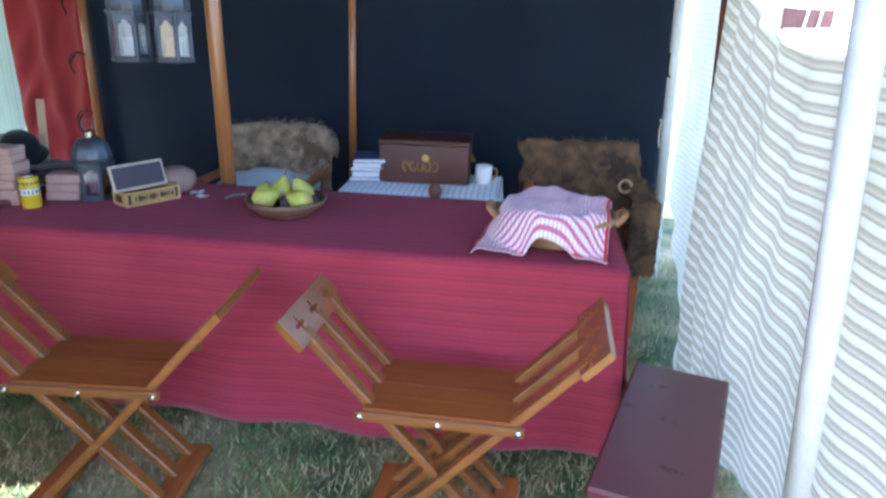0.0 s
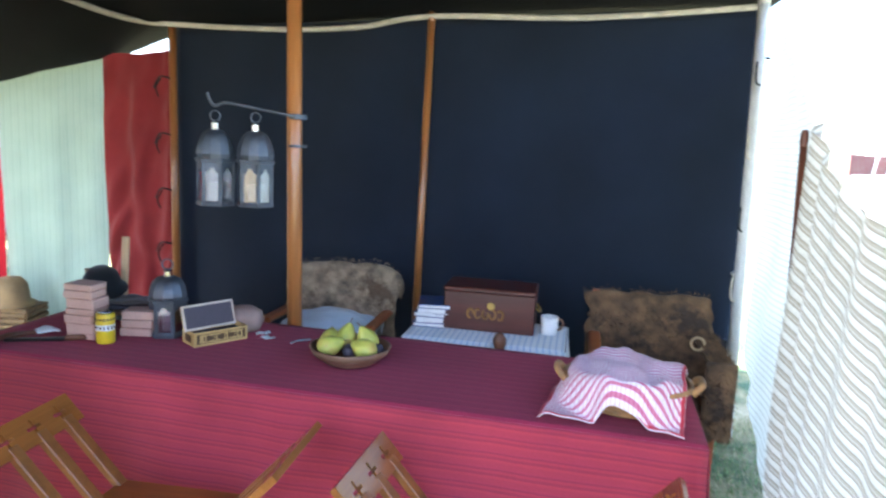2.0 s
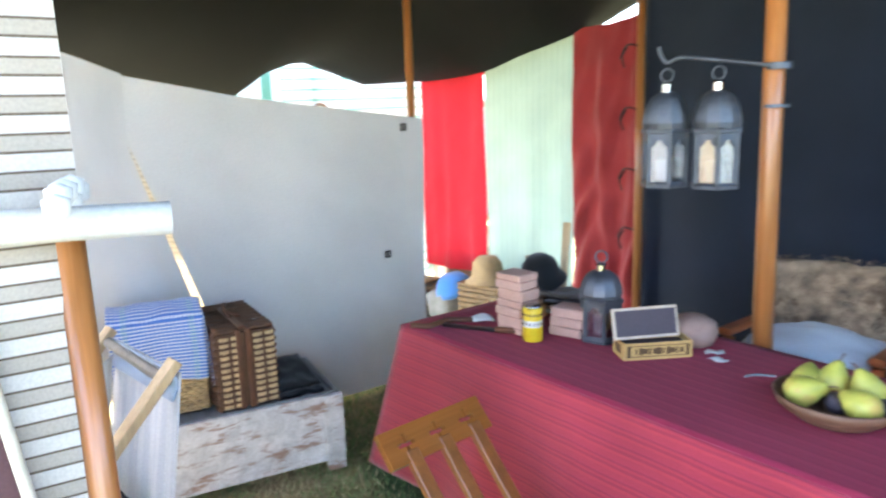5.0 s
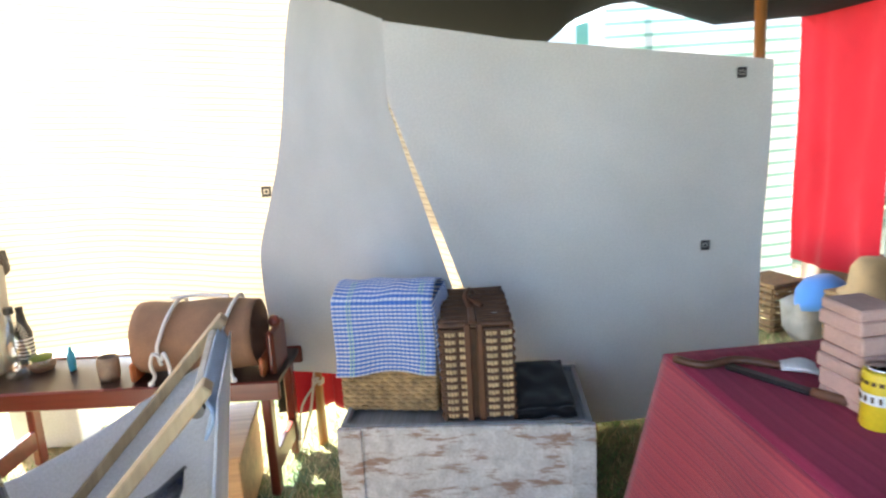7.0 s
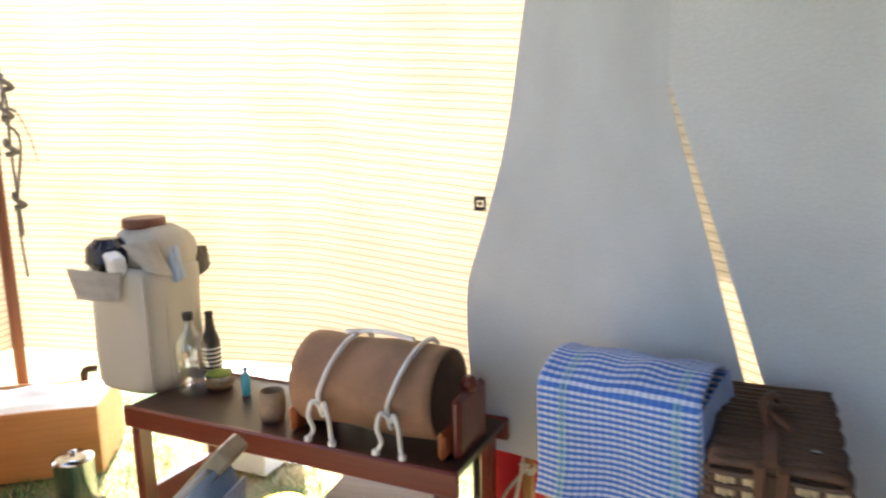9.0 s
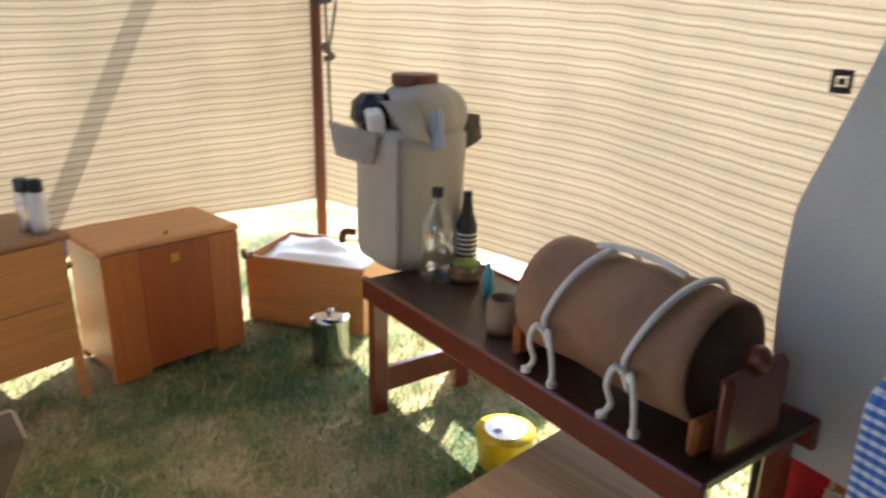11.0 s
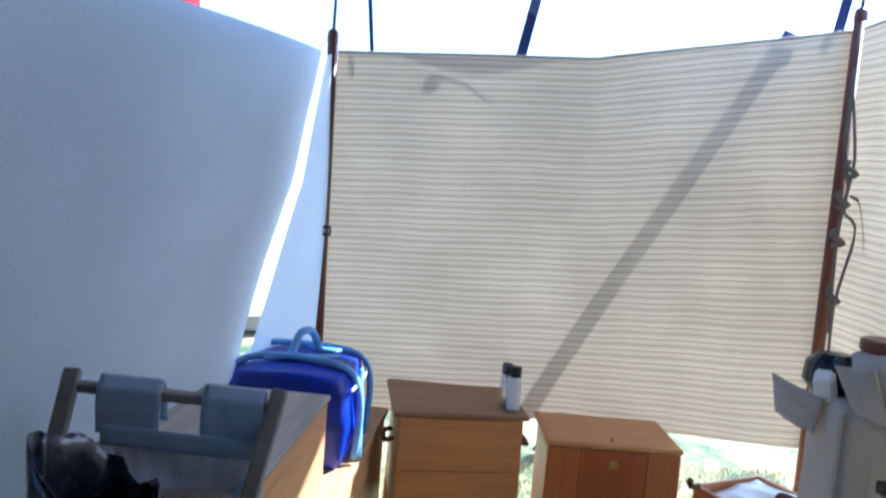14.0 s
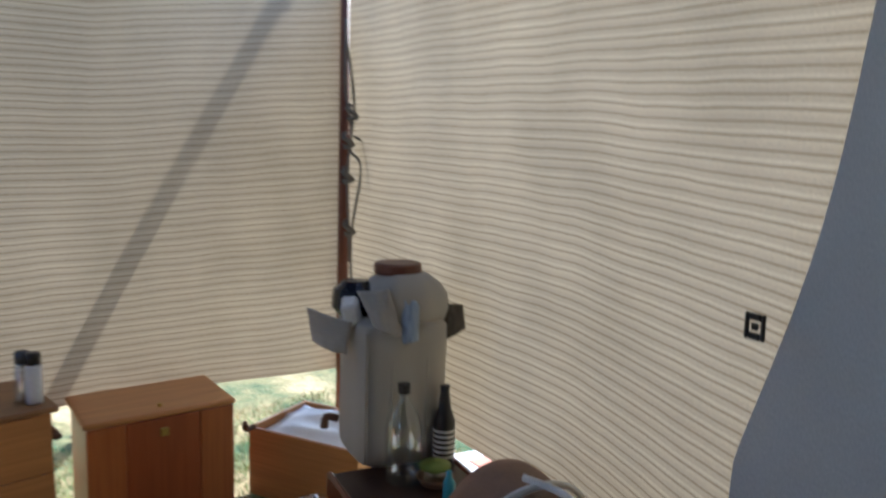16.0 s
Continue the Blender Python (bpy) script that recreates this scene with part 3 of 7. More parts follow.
def w_wall():
    def slit(z):
        return along([(0.0, 0.10), (0.85, -0.26), (1.38, -0.55), (1.95, -0.70)], z)

    top = [(-0.86, 1.91), (0.55, 1.79), (0.9, 1.86), (1.2, 2.05)]

    def piece(name, left, right, material, lift, label, seed, w, tops):
        def fn(u, v):
            z = lerp(0.04, along(tops, lerp(left(1.4), right(1.4), u)), v)
            y = lerp(left(z), right(z), u)
            wv = 0.03 * nz(y * 1.6, z * 1.3, seed) + 0.012 * math.sin(5 * y + 3 * z)
            return (w_x(y) + wv + lift, y, z)
        return structure(put(name, sheet(fn, 40, 40, w, 1.8, level=True), material, smooth=True), label, "cloth wall")

    piece("wall_lining", slit, lambda z: 1.10, lining_mat, -0.05, "blue-grey cloth lining of the side wall", 2, 1.7, top)
    piece("wall_lining_end", lambda z: -0.87, lambda z: slit(z) - along([(0.0, 0.05), (0.9, 0.06), (1.9, 0.13)], z), lining_mat, -0.03, "narrow strip of blue-grey cloth beside the corner pole", 3, 0.4, top)
    piece("wall_striped", lambda z: slit(z) + 0.02, lambda z: 1.083 + 0.045 * max(0.0, min(1.0, (z - 1.30) / 0.12)), sheet_mat, 0.035, "white canvas panel with dark woven stripes", 6, 1.7, top)


w_wall()

# mauve cloth hung over the striped panel, its edge roped
def mauve_fn(u, v):
    z = lerp(0.30, 1.33 - 0.03 * u, v)
    y = lerp(0.70, 0.955 + 0.12 * max(0.0, 1.30 - z), u)
    return (w_x(y) + 0.085 + 0.012 * nz(y * 4, z * 3, 5), y, z)


mauve = thing("hung_cloth", Matrix.Translation((0, 0, 0)), "mauve-brown cloth hung over the striped panel with a white roped edge", "cloth")
part("cloth", sheet(mauve_fn, 16, 30, 0.3, 1.0, thick=0.006), cloth("mauve_cloth", (0.11, 0.055, 0.06), var=0.3), mauve, smooth=True)
part("roped_edge", tube([Vector(mauve_fn(1.0, i / 16)) for i in range(17)], 0.011, 8), rope_mat, mauve, "white rope along the edge", smooth=True)

# striped sheets by the open end
r1_fn, r1_len = wall_sheet((1.31, 4.10), (0.97, 2.68), [(0, 2.30), (0.5, 2.0), (1, 1.72)], [(0, 0.45), (0.5, 0.22), (1, 0.04)], 0.03, 3, 21, belly=0.10)
structure(put("wall_sheet_back", sheet(r1_fn, 50, 50, r1_len, 1.9, level=True), lace_mat, smooth=True), "white sheet with beige stripes tied to the tent pole", "cloth wall")


def r2(u, v):
    y = 2.70 - 1.75 * u
    zt = along([(0, 1.76), (0.05, 1.66), (0.12, 1.56), (0.2, 1.49), (0.3, 1.45), (0.42, 1.455), (0.6, 1.50), (1, 1.62)], u)
    sag = along([(0, 0.0), (0.3, -0.16), (0.6, -0.08), (1, 0.0)], u)
    z = lerp(0.02, zt, v)
    x = 0.96 + 0.12 * u + 0.030 * math.sin(60 * u ** 0.75 + 2 * v) * math.exp(-3.0 * u) + 0.012 * math.sin(16 * u + 2 * v) + 0.04 * nz(u * 4, v * 2, 5)
    return (x - 0.03 * math.sin(3.1 * v), y, z + sag * (1 - v) * v)


def drape(bm, amount):
    """Lets the stripes hang in swags."""
    uv = bm.loops.layers.uv.active
    for f in bm.faces:
        for lp in f.loops:
            u, v = lp[uv].uv
            s = u / 1.75
            lp[uv].uv = (u, v + amount * (1 - math.exp(-2.6 * s)) * (1.25 - 0.5 * v) + 0.018 * math.sin(13 * s + 3 * v))
    return bm


structure(put("wall_sheet_front", drape(sheet(r2, 110, 50, 1.75, 1.6), 0.55), sag_mat, smooth=True), "white sheet with beige stripes sagging in folds", "cloth wall")


# ---- roof ----
def roof_z(x, y):
    prof = along([(-4.25, 1.90), (-3.1, 2.42), (-1.0, 2.78), (1.3, 2.52)], x)
    backz = along([(-4.25, 1.83), (-3.6, 1.88), (-2.85, 2.05), (-2.3, 2.27), (-0.62, 2.33), (1.3, 2.43)], x)
    k = min(1, max(0, (4.62 - y) / 1.6))
    k = k * k * (3 - 2 * k)
    z = lerp(backz, prof, k) + 0.03 * k * nz(x, y, 2, 1.2)
    eave = along([(1.8, 1.84), (2.1, 1.80), (2.65, 1.72), (2.98, 1.70), (3.15, 1.84), (3.4, 1.93), (3.55, 1.94), (4.05, 1.80), (4.6, 1.83)], y)
    return lerp(eave, z, max(0.0, min(1.0, (x + 4.25) / 0.9)))


def roof_fn(u, v):
    x = lerp(-4.25, 1.30, u)
    y = lerp(1.15, 4.78 - max(0, min(1, (x + 2.3) / 3.57)) * 0.45, v)
    # unseen front part, drawn in and lowered to keep sun off the tablecloth
    if y < 1.8:
        x = lerp(-3.5, 1.30, u)
    z = roof_z(x, y)
    if y < 1.8:
        z = min(z, 1.96 + (x + 3.5) * 0.55)
    return (x, y, z)


structure(put("ceiling", sheet(roof_fn, 60, 50, 5.5, 3.5, thick=0.004), roof_mat, smooth=True), "black canvas tent roof sloping to the eaves", "tent roof")


navy_canvas = cloth("navy_canvas", (0.015, 0.017, 0.05), var=0.3, through_light=0.12)


def canopy_fn(u, v):
    # unseen behind its front edge; laid out to shade the lining
    x = lerp(-3.75, -2.05, u)
    y = lerp(-1.05, 1.72, v)
    front = 2.43 + 0.16 * min(1.6, ((x + 2.84) / 0.85) ** 2)
    bk = roof_z(max(x, -3.4), 1.72) + 0.02
    # rise in the unseen side, made to let a sun patch reach the ground
    lift = 0.55 * max(0.0, min(1.0, (-2.95 - x) / 0.3)) * math.exp(-((y - 0.92) / 0.22) ** 4)
    return (x, y - 0.06 * (1 - v) * math.cos((x + 2.84) * 1.9), lerp(front, bk, v ** 0.8) + lift)


# Unseen roof strip, added to block sun from chairs, bench and right sheet.
def sun_block_fn(u, v):
    x = lerp(-2.07, 1.3, u)
    y = lerp(-0.15, 1.72, v)
    return (x, y, roof_z(x, 1.72) + 0.025 - 0.05 * (1 - v))


structure(put("ceiling_front", sheet(canopy_fn, 50, 40, 1.7, 2.7, thick=0.004), navy_canvas, smooth=True), "navy canvas canopy reaching over the windbreak", "tent roof")
structure(put("ceiling_edge", sheet(sun_block_fn, 50, 16, 3.4, 1.9, thick=0.004), roof_mat, smooth=True), "unseen black canvas strip added to keep sun off the chairs", "tent roof")


# ---- poles, ropes, straps ----
def pole(p0, p1, r0, r1, material, label, name="tent_pole"):
    p0, p1 = Vector(p0), Vector(p1)
    ob = thing(name, Matrix.Translation(p0), label, "pole")
    d = p1 - p0
    bm = rod((0, 0, -0.02), d, r0, r1, 14)
    part("shaft", bm, material, ob, smooth=True)
    part("tip", lathe([(0, 0.03), (r1 * 0.7, 0.028), (r1 * 1.05, 0.015), (r1 * 1.1, -0.02), (r1, -0.03)], 14, d), material, ob, smooth=True)
    return ob


pole((-1.04, 3.22, 0), (-1.09, 3.24, 2.80), 0.036, 0.034, pole_mat, "thick varnished tent pole standing behind the table")
pole((-0.62, 4.30, 0), (-0.60, 4.34, 2.34), 0.024, 0.022, pole_mat, "thin varnished pole against the black wall")
pole((-2.28, 4.54, 0), (-2.30, 4.55, 2.30), 0.026, 0.024, pole_mat, "varnished pole at the seam of black and red cloth")
pole((-3.235, 3.585, 0), (-3.235, 3.575, 2.40), 0.026, 0.024, pole_mat, "varnished pole holding the grey sheet")
pole((-1.40, 1.118, 0), (-1.41, 1.108, 1.46), 0.028, 0.026, pole_mat, "varnished pole at the end of the striped panel")
pole((-2.03, -0.88, 0), (-2.00, -0.88, 1.98), 0.024, 0.022, dark_pole_mat, "dark reddish pole in the canvas corner")
pole((-4.13, -0.78, 0), (-4.14, -0.78, 2.24), 0.026, 0.024, dark_pole_mat, "dark reddish corner pole of the striped canvas")
pole((-4.55, 3.62, 0), (-4.55, 3.62, 2.05), 0.022, 0.020, dark_pole_mat, "dark pole standing outside beyond the sheet")
pole((1.27, 4.12, 0), (1.21, 4.14, 2.46), 0.032, 0.030, white_mat, "pole wrapped with white cloth at the wall end")
pole((1.02, 1.72, 0), (0.885, 1.72, 1.95), 0.042, 0.040, white_mat, "white painted pole in front of the striped sheet")
pole((1.02, 2.74, 0), (0.938, 2.707, 1.70), 0.014, 0.013, dark_pole_mat, "thin pole gathering the striped sheet")

rod_ob = thing("crossbar", Matrix.Translation((-1.24, 1.21, 1.43)), "white sunlit horizontal bar tied beside the pole", "bar")
part("bar", rod((0, 0, 0), (-0.24, -0.75, 0.02), 0.026, segs=16), white_mat, rod_ob, smooth=True)
bm = bmesh.new()
for k in range(6):
    lathe([(0, -0.02), (0.018, -0.012), (0.02, 0.01), (0, 0.02)], 8, (-0.10 + 0.02 * k + 0.004 * math.sin(k * 3), -0.10 - 0.012 * k, 0.045 + 0.012 * math.sin(k * 2.3)), bm=bm)
part("knot", bm, white_mat, rod_ob, smooth=True)
rag = thing("rag", Matrix.Translation((-1.37, 1.17, 0.78)), "white rag knotted round the pole", "cloth")
bm = tube([(0.045 * math.cos(a), 0.045 * math.sin(a), 0.005 * math.sin(3 * a)) for a in [i * 0.5 for i in range(14)]], 0.014)
tube([(0.04, 0.02, 0), (0.09, 0.03, 0.03), (0.12, 0.04, -0.02)], 0.016, bm=bm)
tube([(0.04, 0.02, 0), (0.07, 0.07, -0.02), (0.06, 0.10, -0.07)], 0.014, bm=bm)
part("knot", bm, white_mat, rag, smooth=True)

hook = thing("hook", Matrix.Translation((-4.3, 3.69, 1.56)), "small brown bent hook above the sheet", "hook")
part("bend", tube([(0.02, 0.03, 0.0), (0, 0.06, 0.08), (0, 0.0, 0.11), (0, -0.08, 0.07), (0.0, -0.12, 0.02)], 0.011, 8), leather, hook, smooth=True)
part("stake", rod((0, 0.04, -1.56), (0, 0.03, 0.01), 0.012), dark_pole_mat, hook, smooth=True)

rope = thing("rope", Matrix.Translation((1.24, 4.15, 2.42)), "cream rope along the top of the black wall", "rope")
line = [(1.24, 4.15, 2.42), (0.3, 4.24, 2.345), (-0.6, 4.33, 2.34), (-1.05, 4.38, 2.27), (-1.6, 4.44, 2.25), (-2.28, 4.48, 2.265), (-2.42, 4.25, 2.255), (-2.49, 3.93, 2.27), (-2.43, 3.28, 2.28), (-2.25, 2.6, 2.30), (-1.9, 1.9, 2.36)]
part("strand", tube([Vector(p) - Vector(line[0]) for p in line], 0.017, 8), rope_mat, rope, smooth=True)


def tag(at, rot, name="toggle_tag"):
    ob = thing(name, pose(*at, *rot), "small black plastic toggle tag on the cloth", "fastener", "toggle tags")
    bm = bmesh.new()
    for s in (-1, 1):
        box((0.008, 0.006, 0.042), (s * 0.015, 0, 0), bevel=0.002, bm=bm)
        box((0.022, 0.006, 0.012), (0, 0, s * 0.0152), bevel=0.002, bm=bm)
    part("ring", bm, black_plastic, ob)
    part("toggle", box((0.012, 0.007, 0.012), (0, 0, 0), bevel=0.002), black_plastic, ob)


tag((-3.15, 3.435, 1.51), (0, 0, 80))
tag((-3.15, 3.28, 0.80), (0, 0, 80))
tag((-3.44, 1.49, 1.15), (0, 0, 75))
tag((-4.10, -0.72, 1.31), (0, 0, 20))
tag((-2.03, -0.84, 1.19), (0, 0, 0))


def strap(points, w, label, name="guy_strap"):
    ob = thing(name, Matrix.Translation(points[0]), label, "strap")
    bm = bmesh.new()
    base = Vector(points[0])
    for a, b in zip(points, points[1:]):
        bar(Vector(a) - base, Vector(b) - base, w, 0.004, side=(0, 1, 0.1), bevel=0.001, bm=bm)
    part("webbing", bm, strap_mat, ob)
    box_bm = box((w * 1.25, 0.012, 0.05), Vector(points[0]) - base + Vector((0, 0, -0.03)), bevel=0.004)
    part("buckle", box_bm, strap_mat, ob)


strap([(-2.885, -1.12, 2.42), (-2.83, -1.02, 2.18), (-2.78, -0.945, 1.96)], 0.045, "navy guy strap from the canopy edge")
strap([(-4.145, -0.79, 2.68), (-4.10, -0.86, 2.18)], 0.045, "navy strap from the corner pole spike to the canvas")
strap([(-3.91, -0.865, 2.165), (-3.18, -1.67, 0.0)], 0.075, "broad navy guy strap tied to the canvas hem")
for px, py, pz in ((-2.0, -0.88, 1.97), (-4.14, -0.78, 2.23)):
    spike = thing("pole_spike", Matrix.Translation((px, py, pz)), "thin iron spike on top of the corner pole", "spike", "pole spikes")
    part("rod", rod((0, 0, -0.03), (-0.005, 0.0, 0.48), 0.008, 0.005, 8), zinc, spike, smooth=True)
strap([(-2.09, -0.98, 2.52), (-2.13, -0.96, 2.2), (-2.16, -0.95, 1.92)], 0.018, "thin navy guy strap")
cords = thing("cord", Matrix.Translation((-4.1, -0.72, 1.95)), "thin dark cords tied to the corner pole", "cord")
bm = tube([(0, 0, 0), (-0.03, 0.03, -0.3), (0.01, 0.06, -0.5), (-0.02, 0.08, -0.55), (-0.03, 0.09, -0.62), (0.0, 0.06, -0.9), (-0.01, 0.06, -1.2)], 0.006)
tube([(-0.01, 0.06, -0.45), (-0.05, 0.12, -0.5), (-0.06, 0.16, -0.62)], 0.006, bm=bm)
tube([(0.03, 0.05, 0.05), (0.05, 0.08, -0.25), (0.03, 0.10, -0.42), (0.06, 0.12, -0.62), (0.04, 0.11, -1.0)], 0.006, bm=bm)
for kz, kx in ((-0.35, 0.03), (-0.47, 0.05), (-0.62, 0.05), (-0.85, 0.04)):
    tube([(kx, 0.09, kz + 0.03), (kx + 0.03, 0.12, kz + 0.01), (kx - 0.01, 0.13, kz - 0.02), (kx + 0.02, 0.10, kz - 0.03)], 0.011, bm=bm)
part("strand", bm, plain("grey_cord", (0.17, 0.16, 0.15), 0.9, grain=300), cords, smooth=True)

# ties along the seam of the rust cloth and down the white pole
for k in range(4):
    z = 0.85 + 0.36 * k
    tie = thing("cloth_tie", Matrix.Translation((-2.33, 4.52, z)), "dark tie lacing the rust cloth to the pole", "tie", "seam ties")
    bm = tube([(0.03, 0.0, 0.0), (-0.01, -0.02, 0.012), (-0.06, 0.01, 0.0), (-0.10, 0.03, -0.06)], 0.005)
    tube([(-0.02, -0.03, 0.0), (-0.05, -0.04, -0.06), (-0.03, -0.04, -0.12)], 0.005, bm=bm)
    part("lace", bm, black_cloth, tie, smooth=True)
for k in range(5):
    z = 0.55 + 0.4 * k
    tie = thing("cloth_tie", Matrix.Translation((1.25, 4.12, z)), "white tape lacing the sheet to the pole", "tie", "pole ties")
    bm = tube([(0.036 * math.cos(a), 0.045 + 0.036 * math.sin(a), 0) for a in [i * 0.7 for i in range(10)]], 0.006)
    tube([(-0.03, 0.02, 0), (-0.05, -0.01, -0.04), (-0.045, -0.01, -0.13), (-0.02, -0.01, -0.15)], 0.006, bm=bm)
    part("lace", bm, rope_mat if k % 2 else black_cloth, tie, smooth=True)


# ---- table and what lies on it ----
TABLE = pose(-2.18, 2.505, 0, 0, 0, -7.55)
TL, TD, TH = 2.76, 0.76, 0.76


def on_table(x, y, turn=0):
    """A pose on the cloth at world plan x, y."""
    return pose(x, y, TH, 0, 0, turn)


def table():
    ob = thing("table", TABLE, "long trestle table under the wine-red cloth", "table")
    part("tabletop", box((TL - 0.02, TD - 0.02, 0.03), (TL / 2, TD / 2, TH - 0.022)), pine_x, ob)
    for x in (0.25, TL - 0.25):
        for y in (0.12, TD - 0.12):
            part("leg", bar((x, y, 0), (x, y, TH - 0.037), 0.06, 0.06), pine_x, ob)


def tablecloth():
    ob = thing("tablecloth", TABLE, "wine-red tablecloth with darker woven stripes hanging near the ground", "tablecloth")
    part("top", sheet(lambda u, v: (u * TL, v * TD, TH - 0.004 + 0.0015 * nz(u * 9, v * 4)), 60, 20, TL, TD, thick=0.004), skylit_top_mat, ob, smooth=True)

    def drop(n, a, b, out, seed, folds, flare=0.0, spread=0.0):
        ln = math.hypot(b[0] - a[0], b[1] - a[1])

        def fn(u, v):
            f = (1 - v)
            wv = f * (0.05 + 0.018 * math.sin(u * folds * 6.28 + seed) + 0.03 * nz(u * folds * 0.7, v, seed))
            zb = 0.10 + 0.02 * math.sin(u * 5 + seed)
            ex = (u - 0.5) * f * 0.05
            ex -= f * spread * math.exp(-(u / 0.07) ** 2)
            wv += f * flare * math.exp(-((u - 0.86) / 0.2) ** 2)
            return (lerp(a[0], b[0], u) + out[0] * wv + (b[0] - a[0]) / ln * ex, lerp(a[1], b[1], u) + out[1] * wv + (b[1] - a[1]) / ln * ex, lerp(zb, TH - 0.001, v))
        part(n, sheet(fn, int(ln * 30), 24, ln, TH - 0.1, thick=0.003), table_mat, ob, smooth=True)

    drop("front_drop", (0, 0), (TL, 0), (0, -1), 1.0, 6, 0.0, 0.17)
    drop("end_drop", (TL, 0), (TL, TD), (1, 0), 2.0, 3)
    drop("back_drop", (TL, TD), (0, TD), (0, 1), 3.0, 6)
    drop("end_drop", (0, TD), (0, 0), (-1, 0), 4.0, 3, 0.26)


def bowl_of_pears():
    at = on_table(-0.655, 2.655)
    bowl = tagged(put("fruit_bowl", lathe([(0, 0), (0.06, 0), (0.10, 0.015), (0.145, 0.05), (0.157, 0.075), (0.150, 0.078), (0.135, 0.055), (0.09, 0.025), (0, 0.018)], 36), bowl_mat, smooth=True, at=at), "rough brown wooden bowl filled with pears", "bowl")
    prof = [(0, -0.045), (0.022, -0.043), (0.040, -0.025), (0.043, 0.0), (0.034, 0.025), (0.020, 0.045), (0.011, 0.058), (0, 0.062)]
    spots = ((-0.075, -0.035, 0.075, 70, 20), (0.065, -0.045, 0.075, 75, 160), (-0.03, 0.055, 0.085, 20, 60), (0.055, 0.05, 0.085, 25, 200), (-0.09, 0.05, 0.075, 60, 100))
    for x, y, z, tilt, turn in spots:
        p = thing("pear", at @ pose(x, y, z, 0, tilt, turn), "yellow-green ripe pear in the wooden bowl", "pear", "pears in the bowl")
        part("fruit", lathe(prof, 16), pear_mat, p, smooth=True)
        part("stalk", tube([(0, 0, 0.058), (0.003, 0, 0.07), (0.009, 0.003, 0.082)], 0.0022, 6), strap_leather, p)
    for x, y in ((0.0, -0.01), (0.10, 0.02)):
        p = thing("plum", at @ pose(x, y, 0.055), "dark plum between the pears", "plum", "plums")
        part("fruit", lathe([(0, -0.028), (0.02, -0.022), (0.03, 0), (0.02, 0.022), (0, 0.026)], 14), slate_mat, p, smooth=True)
    sp = thing("spoon", at @ pose(-0.155, 0.0, 0.085, 0, -12, 10), "grey handle resting on the bowl rim", "spoon")
    part("handle", tube([(0, 0, 0), (-0.05, 0, 0.005), (-0.08, 0, 0.0)], 0.004), zinc, sp)


basket_brown = plain("basket_brown", (0.36, 0.19, 0.07), 0.65, scale=30, var=0.4, grain=250, relief=0.5)


def bread_basket():
    at = on_table(0.355, 2.43, -8)
    ob = thing("bread_basket", at, "round straw basket covered with a checked napkin", "basket")
    for k in range(6):
        r = 0.115 + 0.014 * k
        part("coil", tube([(r * 1.12 * math.cos(a), r * 0.92 * math.sin(a), 0.014 + 0.018 * k) for a in [i * 0.3 for i in range(22)]], 0.011, 6), basket_brown, ob, smooth=True)
    part("base", lathe([(0, 0.004), (0.112, 0.004), (0.116, 0.02), (0, 0.022)], 24, squash=(1.12, 0.92, 1)), basket_brown, ob)
    for s in (-1, 1):
        part("handle", tube([(s * 0.205, -0.05, 0.09), (s * 0.235, -0.035, 0.12), (s * 0.235, 0.035, 0.12), (s * 0.205, 0.05, 0.09)], 0.011), basket_brown, ob, smooth=True)
    for x, y, r in ((-0.06, 0, 0.075), (0.06, 0.03, 0.078), (0.01, -0.05, 0.07)):
        loaf = tagged(put("bread_loaf", lathe([(0, -0.05), (r * 0.8, -0.045), (r, 0), (r * 0.75, 0.03), (0, 0.04)], 18, squash=(1.2, 0.9, 1)), leather, smooth=True, at=at @ pose(x, y, 0.075)), "round brown loaf under the napkin", "bread", "loaves")
    nap = thing("napkin", at, "red and white checked napkin draped over the basket", "napkin")

    def fn(u, v):
        x, y = lerp(-0.222, 0.205, u), lerp(-0.225, 0.20, v)
        x += 0.05 * (v - 0.5) - 0.02
        y += 0.07 * math.exp(-((u - 0.50) / 0.16) ** 2) * max(0, 0.4 - v)
        x += 0.04 * (0.5 - v) * (u - 0.4)
        r = math.hypot((x - 0.0) / 0.235, y / 0.215)
        top = 0.148 + 0.025 * nz(x * 9, y * 9, 2) - 0.03 * (x / 0.3) ** 2
        edge = 0.012 + 0.012 * max(0, math.sin(u * 11 + v * 4)) + 0.02 * abs(nz(u * 4, v * 4, 7))
        k = min(1, max(0, (r - 0.78) / 0.30))
        k = k * k * (3 - 2 * k)
        return (x + 0.012 * nz(u * 5, v * 5, 9), y + 0.012 * nz(u * 5, v * 5, 4), lerp(top, edge, k) + 0.004 * math.sin(u * 30 + 6 * v))
    part("cloth", sheet(fn, 60, 44, 0.6, 0.42, thick=0.003), napkin_mat, nap, smooth=True)
    for v in (0.0, 1.0):
        part("hem", sheet(lambda a, b, v=v: Vector(fn(a, lerp(0.0, 0.03, b) if v == 0 else lerp(0.97, 1.0, b))) + Vector((0, 0, 0.0045)), 60, 2, 0.6, 0.02, thick=0.001), napkin_hem, nap, smooth=True)
    for u in (0.0, 1.0):
        part("hem", sheet(lambda a, b, u=u: Vector(fn(lerp(0.0, 0.025, a) if u == 0 else lerp(0.975, 1.0, a), b)) + Vector((0, 0, 0.005)), 2, 44, 0.02, 0.4, thick=0.001), napkin_hem, nap, smooth=True)


